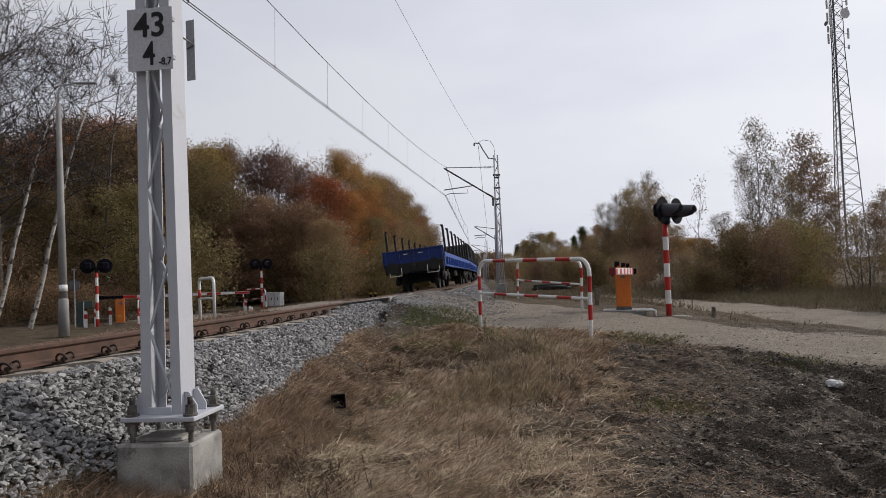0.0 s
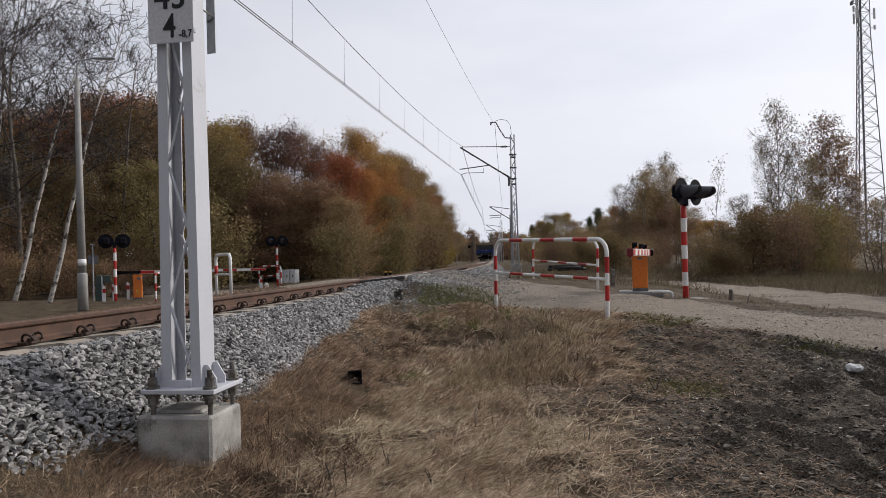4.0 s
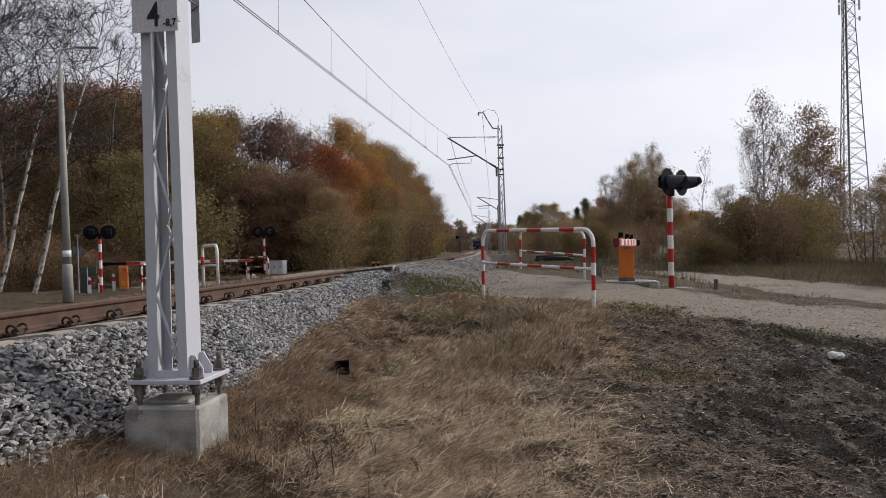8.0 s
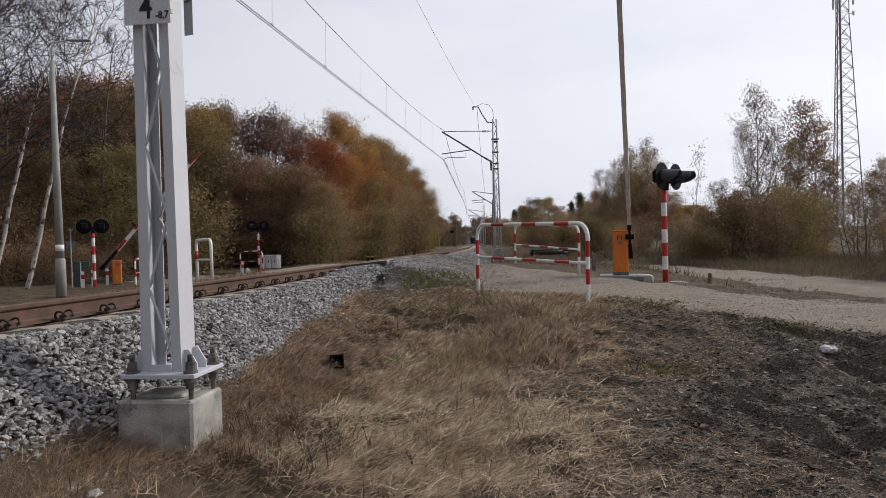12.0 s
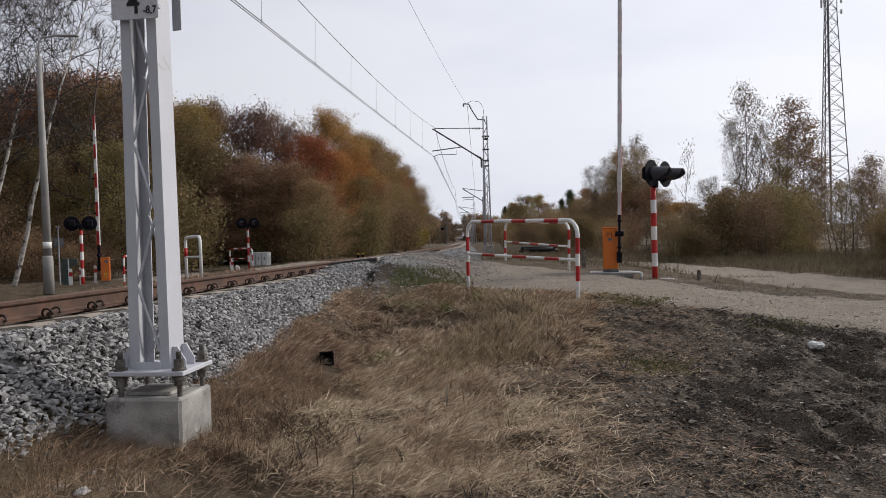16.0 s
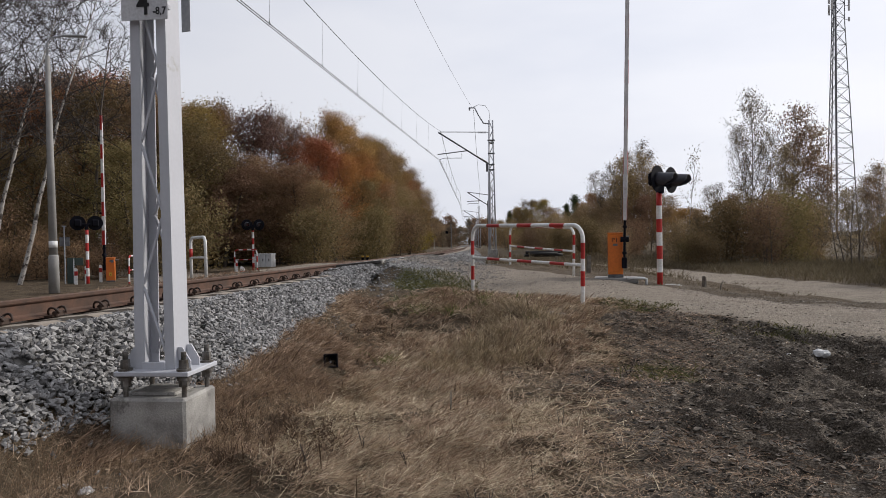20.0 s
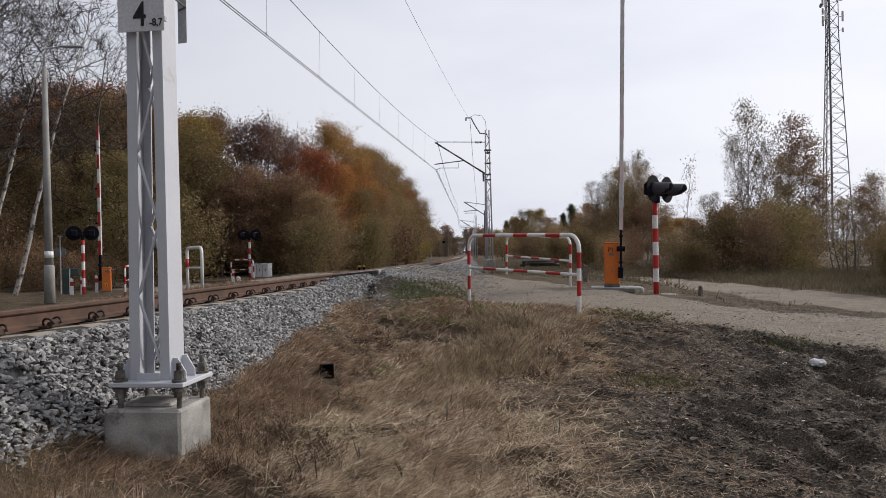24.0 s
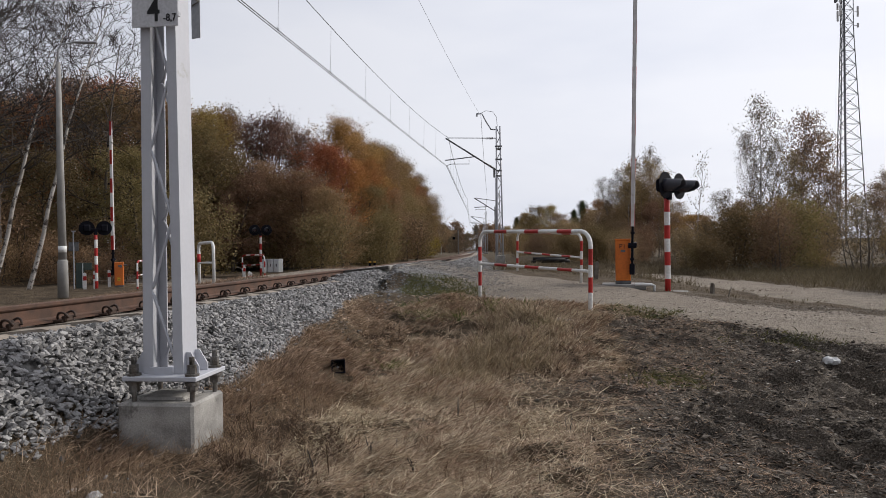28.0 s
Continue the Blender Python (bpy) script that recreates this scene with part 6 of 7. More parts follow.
# bare trees at the near edge of the wood
for key, x, y, sc, rz in (("birch_lean", -16.4, 28.2, 0.92, 0.1), ("birch_lean", -18.95, 30.0, 0.97, 0.2), ("tree_bare", -16.5, 24.0, 1.0, 1.0), ("tree_bare", -20.5, 33.0, 1.05, 3.0),
                          ("tree_bare", -17.5, 37.0, 0.95, 5.0),
                          ("tree_bare", -19.0, 26.5, 1.15, 2.2), ("tree_bare", -22.0, 35.0, 1.2, 0.7), ("birch_bare", -24.0, 36.0, 1.2, 5.5), ("tree_bare", -26.0, 42.0, 1.3, 1.7)):
    plant(key, x, y, sc, rz, "bare trees before the wood")
for x, y, sc in ((-17.6, 31.6, 0.55), (-19.4, 31.0, 0.6), (-15.6, 31.2, 0.5), (-20.8, 31.5, 0.7), (-18.4, 33.2, 0.7), (-14.6, 32.0, 0.45)):
    plant("bush_brown", x, y, sc, rw.uniform(0, 6.28), "undergrowth at the wood's foot", "shrub")
# right of the line
RIGHT = [  # kind, share of the half width, depth, rise, spread
    ("birch_thin", 0.724, 43, 0.203, 0.80), ("birch_thin", 0.696, 45, 0.150, 0.6), ("birch_full", 0.824, 43, 0.178, 0.80), ("birch_full", 0.859, 44, 0.150, 0.72), ("birch_full", 0.799, 42, 0.125, 0.6),
    ("birch_thin", 0.756, 46, 0.145, 0.55), ("birch_full", 0.886, 43, 0.095, 0.6), ("birch_full", 0.934, 44, 0.060, 0.55), ("birch_full", 0.989, 60, 0.078, 0.8), ("birch_full", 1.064, 58, 0.082, 0.8),
    ("sapling", 0.590, 38, 0.128, 0.6), ("birch_full", 0.654, 43, 0.046, 0.6), ("birch_full", 0.694, 42, 0.055, 0.65), ("birch_full", 0.764, 41, 0.06, 0.7),
    ("birch_thin", 0.369, 72, 0.090, 0.75), ("birch_thin", 0.396, 70, 0.100, 0.75), ("birch_thin", 0.432, 68, 0.120, 0.8), ("birch_thin", 0.479, 66, 0.132, 0.85), ("birch_full", 0.414, 72, 0.085, 0.75), ("birch_full", 0.499, 62, 0.098, 0.7), ("birch_full", 0.454, 64, 0.085, 0.8),
    ("birch_full", 0.534, 60, 0.055, 0.7), ("birch_full", 0.574, 56, 0.036, 0.65), ("willow", 0.454, 76, 0.07, 0.6), ("brown", 0.379, 84, 0.055, 0.55), ("spruce", 0.322, 88, 0.057, 0.75), ("spruce", 0.302, 95, 0.045, 0.6),
    ("alder_olive", 0.220, 120, 0.052, 0.7), ("willow", 0.245, 112, 0.052, 0.7), ("brown", 0.270, 105, 0.040, 0.6), ("willow", 0.190, 150, 0.042, 0.85), ("alder_olive", 0.205, 150, 0.040, 0.75), ("spruce", 0.170, 170, 0.036, 0.8),
    ("brown", 0.185, 230, 0.024, 0.7), ("alder_olive", 0.150, 300, 0.024, 0.9), ("brown", 0.120, 330, 0.022, 0.9), ("brown", 0.330, 100, 0.036, 0.55),
    ("brown", 0.375, 74, 0.050, 0.5), ("brown", 0.405, 66, 0.055, 0.5), ("willow", 0.445, 68, 0.085, 0.55), ("brown", 0.47, 60, 0.055, 0.5), ("willow", 0.50, 62, 0.06, 0.5), ("brown", 0.535, 54, 0.040, 0.45), ("oak_orange", 0.57, 52, 0.036, 0.42),
    ("brown", 0.605, 50, 0.036, 0.42), ("birch_full", 0.43, 62, 0.11, 0.85), ("birch_full", 0.47, 64, 0.115, 0.8), ("brown", 0.335, 82, 0.045, 0.5), ("oak_orange", 0.355, 86, 0.06, 0.5)]
for key, u, d, rise, wide in RIGHT:
    stand(key, u, d, rise, wide, "trees along the right of the line")
for i in range(78):
    if i < 36:                           # the near fringe on the right
        sw, ss = rw.uniform(15.2, 24), rw.uniform(17.5, 28)
        if sw < 13.2 + 0.32 * (ss - 14):
            continue
        x, y = plan(sw, ss)
        sc = rw.uniform(0.32, 0.62)
    elif i < 64:
        d, u = rw.uniform(28, 46), rw.uniform(0.40, 1.12)
        x, y = at_view(u, d)
        sc = rw.uniform(0.3, 0.55) if u < 0.62 else rw.uniform(0.45, 0.8)
    else:
        d, u = rw.uniform(60, 160), rw.uniform(0.20, 0.45)
        x, y = at_view(u, d)
        sc = rw.uniform(0.6, 1.0)
    plant(rw.choice(["bush_ochre", "bush_ochre", "bush_brown", "bush_olive", "bush_thin"]), x, y, sc, rw.uniform(0, 6.28), "scrub along the right of the road", "shrub")
for i in range(34):                      # low thicket beyond the road
    d = rw.uniform(42, 105)
    u = rw.uniform(0.13 + 0.006 * max(0, 70 - d), 0.46)
    x, y = at_view(u, d)
    plant(rw.choice(["bush_brown", "bush_olive", "bush_ochre"]), x, y, rw.uniform(0.45, 0.8), rw.uniform(0, 6.28), "scrub along the right of the road", "shrub")
for i in range(14):                      # young birches among the scrub
    d, u = rw.uniform(31, 50), rw.uniform(0.62, 1.12)
    x, y = at_view(u, d)
    plant(rw.choice(["birch_full", "birch_thin", "sapling"]), x, y, rw.uniform(0.32, 0.48), rw.uniform(0, 6.28), "young birches in the scrub")
# the far end of the line
for i in range(60):
    d = rw.uniform(340, 640)
    u = rw.uniform(-0.05, 0.36)
    if abs(u - 0.085) < 0.010:
        continue
    x, y = at_view(u, d)
    plant(rw.choice(["far_brown", "far_ochre"]), x, y, rw.uniform(0.9, 1.5), rw.uniform(0, 6.28), "distant trees at the end of the line")
for i in range(22):                      # the low trees that close the line's end
    u = -0.035 + 0.085 * i / 14 if i < 14 else 0.08 + 0.05 * (i - 14) / 8
    stand(rw.choice(["far_ochre", "far_brown"]), u, rw.uniform(330, 420), rw.uniform(0.018, 0.031), rw.uniform(1.0, 1.5), "distant trees at the end of the line")
for i in range(44):                      # the hazy strip where the line runs out
    d = rw.uniform(250, 420)
    u = rw.uniform(-0.012, 0.056) if i < 20 else rw.uniform(0.105, 0.24)
    x, y = at_view(u, d)
    plant(rw.choice(["far_brown", "far_ochre", "far_ochre"]), x, y, rw.uniform(0.5, 0.85), rw.uniform(0, 6.28), "distant trees at the end of the line")


# ---- train ----
def build_bogie(parent, y):
    bm = bmesh.new()
    for sx in (-1, 1):
        box(bm, (0.10, 2.5, 0.22), (sx * 1.0, y, 0.62), bevel=0.03)
        for yy in (-0.9, 0.9):
            box(bm, (0.22, 0.36, 0.34), (sx * 1.02, y + yy, 0.5), bevel=0.05)
            for k in range(3):
                rod(bm, (sx * 1.02, y + yy + (k - 1) * 0.16, 0.66), (sx * 1.02, y + yy + (k - 1) * 0.16, 0.84), 0.06, sides=8)
    box(bm, (2.0, 0.45, 0.3), (0, y, 0.66), bevel=0.04)
    bogie = part("bogie", bm, UNDER, parent)
    for yy in (-0.9, 0.9):
        bm = bmesh.new()
        for sx in (-1, 1):
            rod(bm, (sx * 0.69, y + yy, 0.46), (sx * 0.80, y + yy, 0.46), 0.46, sides=28)
            rod(bm, (sx * 0.66, y + yy, 0.46), (sx * 0.69, y + yy, 0.46), 0.49, sides=28)
        rod(bm, (-0.72, y + yy, 0.46), (0.72, y + yy, 0.46), 0.085, sides=12)
        part("wheelset", bm, UNDER, bogie)


def build_wagon(load):
    """A flat wagon with its rear end at y = 0 and its length ahead along +y."""
    LW = 19.6
    wagon = empty("flat_wagon", Matrix.Identity(4), "blue flat railway wagon with end board and steel stanchions" if not load else "blue flat railway wagon carrying a dark load", "railway wagon", "wagons of the train")
    bm = bmesh.new()
    box(bm, (2.62, LW, 0.16), (0, LW / 2, 1.26), bevel=0.02)
    part("deck", bm, BLUE, wagon)
    for sx in (-1, 1):
        bm = bmesh.new()
        prism(bm, [(sx * 1.24 - 0.05, 0.92), (sx * 1.24 + 0.05, 0.92), (sx * 1.24 + 0.05, 1.20), (sx * 1.24 - 0.05, 1.20)], 0.2, LW - 0.2)
        for yy in np.linspace(0.8, LW - 0.8, 16):
            box(bm, (0.10, 0.12, 0.34), (sx * 1.34, float(yy), 1.14), bevel=0.01)
        part("side_sill", bm, BLUE_SIDE, wagon, "brighter blue side sill with pockets")
        bm = bmesh.new()
        prism(bm, [(sx * 1.31 - 0.025, 1.30), (sx * 1.31 + 0.025, 1.30), (sx * 1.31 + 0.025, 1.50), (sx * 1.31 - 0.025, 1.50)], 0.1, LW - 0.1)
        part("side_flap", bm, BLUE_SIDE, wagon)
        for yy in np.linspace(1.3, LW - 1.3, 8):
            bm = bmesh.new()
            box(bm, (0.09, 0.10, 1.5), (sx * 1.27, float(yy), 1.95), bevel=0.012)
            box(bm, (0.12, 0.10, 0.07), (sx * 1.24, float(yy), 2.72), bevel=0.012)
            part("stanchion", bm, UNDER, wagon, "dark upright steel stanchion")
    for yy in (0.05, LW - 0.05):
        bm = bmesh.new()
        box(bm, (2.62, 0.09, 0.68), (0, yy, 1.44), bevel=0.02)
        d = -1 if yy < 1 else 1
        for xx in (-1.2, -0.62, 0.0, 0.62, 1.2):
            box(bm, (0.09, 0.05, 0.6), (xx, yy + d * 0.06, 1.44), bevel=0.012)
        box(bm, (2.62, 0.06, 0.07), (0, yy + d * 0.06, 1.75), bevel=0.012)
        part("end_board", bm, BLUE, wagon, "deep blue end board")
        bm = bmesh.new()
        for xx in (-0.875, 0.875):
            rod(bm, (xx, yy, 1.06), (xx, yy + d * 0.45, 1.06), 0.10, sides=12)
            rod(bm, (xx, yy + d * 0.45, 1.06), (xx, yy + d * 0.5, 1.06), 0.24, sides=20)
        box(bm, (2.5, 0.2, 0.42), (0, yy, 1.02), bevel=0.02)
        box(bm, (0.2, 0.4, 0.3), (0, yy + d * 0.25, 1.0), bevel=0.04)
        part("buffer_beam", bm, UNDER, wagon, "black buffer beam with round buffers")
        bm = bmesh.new()
        for xx in (-1.05, 0.55):
            tube(bm, [(xx, yy + d * 0.15, 1.05), (xx, yy + d * 0.15, 0.72), (xx + 0.5, yy + d * 0.15, 0.72), (xx + 0.5, yy + d * 0.15, 1.05)], 0.022, 6)
        part("step_rail", bm, WHITE, wagon, "pale bent step rail")
        bm = bmesh.new()
        for xx in (-0.32, 0.32):
            box(bm, (0.18, 0.006, 0.03), (xx, yy + d * 0.098, 1.60))
        part("marking_bar", bm, WHITE, wagon, "small pale marking")
    bm = bmesh.new()
    box(bm, (0.5, LW - 4, 0.42), (0, LW / 2, 0.98), bevel=0.04)
    box(bm, (1.6, 1.4, 0.4), (0.2, LW / 2, 0.72), bevel=0.06)
    part("underframe", bm, UNDER, wagon)
    build_bogie(wagon, 2.7)
    build_bogie(wagon, LW - 2.7)
    if load:
        bm = bmesh.new()
        box(bm, (2.5, LW - 3.0, 1.5), (0, LW / 2, 2.12), bevel=0.08)
        for yy in np.linspace(2, LW - 2, 9):
            box(bm, (2.58, 0.12, 1.55), (0, float(yy), 2.13), bevel=0.02)
        part("load", bm, LOAD, wagon, "dark stacked load")
    return wagon


WAGONS = [build_wagon(False)]
loaded = build_wagon(True)
WAGONS.append(loaded)
for k in range(4):
    WAGONS.append(copy_thing(WAGONS[k % 2], Matrix.Identity(4)))

TRAIN = [(0.0, 29.5), (1.0, 47.0), (2.0, 68.0), (3.5, 101.0), (6.0, 160.0), (8.0, 212.0), (11.0, 292.0), (15.0, 400.0), (20.0, 535.0), (28.0, 750.0)]


def train_s(t):
    return float(np.interp(t, [a for a, b in TRAIN], [b for a, b in TRAIN]))


def wagon_pose(s):
    """A wagon stands on its two bogies."""
    ax, ay, _ = track_at(s + 2.7)
    bx, by, _ = track_at(s + 16.9)
    za, zb = rail_z(s + 2.7), rail_z(s + 16.9)
    yaw = -math.degrees(math.atan2(bx - ax, by - ay))
    pitch = math.degrees(math.atan2(zb - za, 14.2))
    m = pose(ax, ay, za + float(bank(s, 0.0)), 0, 0, yaw) @ pose(0, 0, 0, pitch, -bank_angle(s + 10), 0)
    return m @ Matrix.Translation((0, -2.7, 0))


def arm_pose(pivot, azimuth, tilt, lift):
    return pose(*pivot, 0, 0, azimuth) @ pose(0, 0, 0, tilt, 0, 0) @ pose(0, 0, 0, 0, -lift, 0)


LIFT_R = [(0.0, 0.5), (8.0, 0.5), (8.5, 1.8), (9.0, 5.0), (9.5, 8.7), (10.0, 13.4), (10.5, 19.5), (11.0, 27.5), (11.5, 35.8), (12.0, 46.0), (12.5, 57.5), (13.2, 73.0), (14.0, 86.0), (14.5, 91.0), (28.0, 91.0)]
LIFT_L = [(0.0, 0.0), (8.2, 0.0), (9.0, 5.0), (9.5, 9.0), (10.0, 13.5), (10.4, 18.5), (10.8, 24.0), (11.2, 31.0), (11.6, 38.5), (12.0, 47.0), (12.5, 58.5), (13.3, 74.0), (14.0, 81.0), (14.5, 84.0), (15.0, 88.0), (15.5, 90.0), (28.0, 90.0)]
AZ_R, AZ_L = 252.5, -4.0
TILT_R, TILT_L = -1.3, 0.0         # lean of each arm's swing out of the upright


def motions():
    times = [0, 0.5, 1, 1.5, 2, 2.5, 3, 3.5, 4, 5, 6, 7, 8, 9, 10, 11, 13, 15, 18, 20, 24, 28]
    for k, wagon in enumerate(WAGONS):
        walk(wagon, [(t, wagon_pose(train_s(t) + 20.9 * k)) for t in times])
    for machine, arm, pivot, az, tilt, lifts in ((BOX_R, ARM_R, PIVOT_R, AZ_R, TILT_R, LIFT_R), (BOX_L, ARM_L, PIVOT_L, AZ_L, TILT_L, LIFT_L)):
        home = machine.matrix_basis.inverted()
        walk(arm, [(t, home @ arm_pose(pivot, az, tilt, a)) for t, a in lifts])


# ---- small things along the track ----
def delineator(x, y, z, yaw, h=0.72):
    post = empty("marker_post", pose(x, y, z, 0, 0, yaw), "short white marker post with a red band", "marker post", "marker posts across the track")
    bm = bmesh.new()
    prism(bm, [(-0.055, -0.1), (0.055, -0.1), (0.055, h - 0.05), (-0.02, h), (-0.055, h - 0.01)], -0.02, 0.02)
    part("post", bm, WHITE, post)
    bm = bmesh.new()
    box(bm, (0.114, 0.046, 0.17), (0, 0, h - 0.22))
    part("red_band", bm, RED, post)


for x, y, z in ((-14.01, 27.95, -0.2), (-13.71, 28.15, -0.15), (-13.61, 29.15, -0.13)):
    delineator(x, y, z, random.uniform(-15, 15))
delineator(-9.98, 36.0, -0.1, 8, 0.6)
delineator(-5.55, 20.6, 0.38, 5, 0.35)

pedestrian_rail((-6.84, 20.08), (-6.11, 19.08), 0.46, 0.48, 1.10, "white bent pipe railing across the track", r=0.042, bend=0.16, paint=[WHITE, RED], bands=0.30, first=0.62, once=True)
pedestrian_rail((-10.35, 37.0), (-9.0, 36.2), -0.02, 0.0, 1.02, "small red and white pipe railing beside the far light", r=0.034, bend=0.2, bands=0.30, first=0.60)
pedestrian_rail((-12.15, 29.6), (-11.8, 27.6), -0.15, -0.15, 1.1, "red and white pipe railing by the barrier machine", r=0.034, bend=0.2, bands=0.30, first=0.60)


def build_cabinets():
    for k in range(3):
        cab = empty("relay_cabinet", pose(-9.62 + 0.335 * k, 39.1 - 0.06 * k, 0.03, 0, 0, -12), "pale grey steel relay cabinet beside the track", "cabinet", "relay cabinets")
        bm = bmesh.new()
        box(bm, (0.31, 0.55, 0.68), (0, 0, 0.34), bevel=0.01)
        part("body", bm, CABINET, cab)
        bm = bmesh.new()
        box(bm, (0.25, 0.012, 0.56), (0, -0.279, 0.34), bevel=0.004)
        door = part("door", bm, CABINET, cab)
        bm = bmesh.new()
        box(bm, (0.05, 0.01, 0.14), (0.02, -0.291, 0.38))
        part("handle", bm, STEEL_DARK, door, "dark handle")
        bm = bmesh.new()
        box(bm, (0.335, 0.59, 0.04), (0, 0, 0.70), bevel=0.01)
        part("roof", bm, CABINET, cab)
    cab = empty("switch_cabinet", pose(-14.60, 28.75, -0.24, 0, 0, 25), "dark green switch cabinet behind the street lamp", "cabinet")
    bm = bmesh.new()
    box(bm, (0.28, 0.26, 1.14), (0, 0, 0.57), bevel=0.012)
    part("body", bm, GREEN_CAB, cab)
    bm = bmesh.new()
    box(bm, (0.03, 0.02, 1.08), (0.10, -0.14, 0.57))
    part("door_edge", bm, CABINET, cab, "pale door edge")
    bm = bmesh.new()
    box(bm, (0.30, 0.30, 0.30), (0.29, 0.05, 0.98), bevel=0.015)
    part("side_box", bm, GREEN_CAB, cab)


build_cabinets()


def build_small_sign():
    sign = empty("small_sign", pose(-14.54, 28.16, -0.2, 0, 0, 20), "thin grey post with the back of a small square sign", "road sign")
    bm = bmesh.new()
    rod(bm, (0, 0, -0.1), (0, 0, 2.38), 0.025, sides=8)
    box(bm, (0.16, 0.04, 0.04), (0, 0, 2.36))
    part("post", bm, GALV_OLD, sign)
    bm = bmesh.new()
    box(bm, (0.36, 0.012, 0.36), (0, 0.035, 1.75), bevel=0.004)
    part("sign_plate", bm, STEEL_DARK, sign, "grey back of the sign plate")


build_small_sign()


def build_line_signal():
    x, y, b = track_at(118.0, -1.9)
    post = empty("line_sign", pose(x, y, rail_z(118) - 0.6, 0, 0, -3), "thin dark post with a black square sign by the line", "railway sign")
    bm = bmesh.new()
    rod(bm, (0, 0, 0), (0, 0, 4.3), 0.07, sides=8)
    part("post", bm, STEEL_DARK, post)
    bm = bmesh.new()
    box(bm, (0.46, 0.05, 0.46), (-0.72, 0, 2.9), bevel=0.02)
    rod(bm, (-0.4, 0, 2.9), (0, 0, 2.9), 0.03, sides=6)
    part("sign_board", bm, BLACK, post, "black square board")


build_line_signal()
for dx in (0.0, 0.17):
    x, y = -2.58 + dx, 25.55
    post = empty("edge_post", pose(x, y, 0.68, 0, 0, 5), "short yellow and black edge post at the crossing", "marker post", "yellow edge posts")
    bm = bmesh.new()
    box(bm, (0.085, 0.085, 0.12), (0, 0, 0.06), bevel=0.012)
    part("foot", bm, BLACK, post)
    bm = bmesh.new()
    box(bm, (0.09, 0.09, 0.06), (0, 0, 0.15), bevel=0.012)
    part("cap", bm, YELLOW, post)


# ---- stakes, pipe end, litter ----
bm = bmesh.new()
prism(bm, [(-0.05, -0.1), (0.05, -0.1), (0.045, 0.56), (-0.04, 0.54)], -0.05, 0.05)
tagged(part("concrete_stake", bm, STAKE, at=pose(4.15, 19.2, 0.35, 0, 3, 10)), "short weathered grey stake beside the barrier machine", "stake")
bm = bmesh.new()
prism(bm, [(-0.045, -0.1), (0.045, -0.1), (0.02, 0.20), (-0.012, 0.24)], -0.04, 0.04)
tagged(part("wooden_stake", bm, STAKE, at=pose(5.85, 15.4, gz(5.85, 15.4), 0, 2, 30)), "short broken wooden stake at the road's edge", "stake")
bm = bmesh.new()
tube(bm, [(0, 0, -0.05), (0.03, 0, 0.12), (0.09, 0.02, 0.22)], 0.012, 6)
tagged(part("stick", bm, STAKE, at=pose(6.15, 15.3, gz(6.15, 15.3))), "thin dry stick standing in the verge", "stick")


def build_pipe_end():
    x, y = -0.985, 6.64
    pipe = empty("pipe_end", pose(x, y, gz(x, y) + 0.05, -14, 0, 12), "black square pipe end lying in dry grass", "pipe")
    bm = bmesh.new()
    for sx, sy, at in ((0.012, 0.115, (-0.058, 0)), (0.012, 0.115, (0.058, 0)), (0.128, 0.012, (0, 0.058)), (0.128, 0.012, (0, -0.058))):
        box(bm, (sx, 0.30, sy), (at[0], 0.13, at[1]), bevel=0.003)
    part("shell", bm, BLACK, pipe)
    bm = bmesh.new()
    box(bm, (0.105, 0.01, 0.105), (0, 0.12, 0))
    bulk = part("inner_wall", bm, BLACK, pipe)
    bm = bmesh.new()
    rod(bm, (0.0, 0.05, -0.004), (0.0, 0.06, -0.004), 0.010, sides=8)
    part("plug", bm, PLASTIC, bulk, "small pale plug")


build_pipe_end()


def crumpled(name, x, y, size, seed, mat, label, cat):
    r = random.Random(seed)
    bm = bmesh.new()
    bmesh.ops.create_icosphere(bm, subdivisions=2, radius=1.0)
    for v in bm.verts:
        v.co *= r.uniform(0.5, 1.25)
        v.co.x *= size[0]
        v.co.y *= size[1]
        v.co.z = max(v.co.z, -0.3) * size[2]
    tagged(part(name, bm, mat, at=pose(x, y, gz(x, y) + size[2] * 0.25, 0, 0, r.uniform(0, 180))), label, cat)


crumpled("plastic_bag", 4.17, 7.63, (0.095, 0.075, 0.062), 4, PLASTIC, "crumpled dirty white plastic bag on the mud", "litter")
crumpled("pale_stone", 3.80, 7.62, (0.035, 0.03, 0.025), 5, PLASTIC, "small pale stone on the mud", "stone")
crumpled("flat_slab", 1.55, 9.35, (0.16, 0.09, 0.02), 6, SLAB, "flat pale stone half sunk in the grass", "stone")
crumpled("pale_stone", -1.75, 3.55, (0.035, 0.03, 0.03), 7, PLASTIC, "small pale stone in dry grass by the foundation", "stone")
crumpled("dark_sod", -0.2, 5.4, (0.09, 0.06, 0.03), 8, BARK, "dark lump of dead sod", "sod")


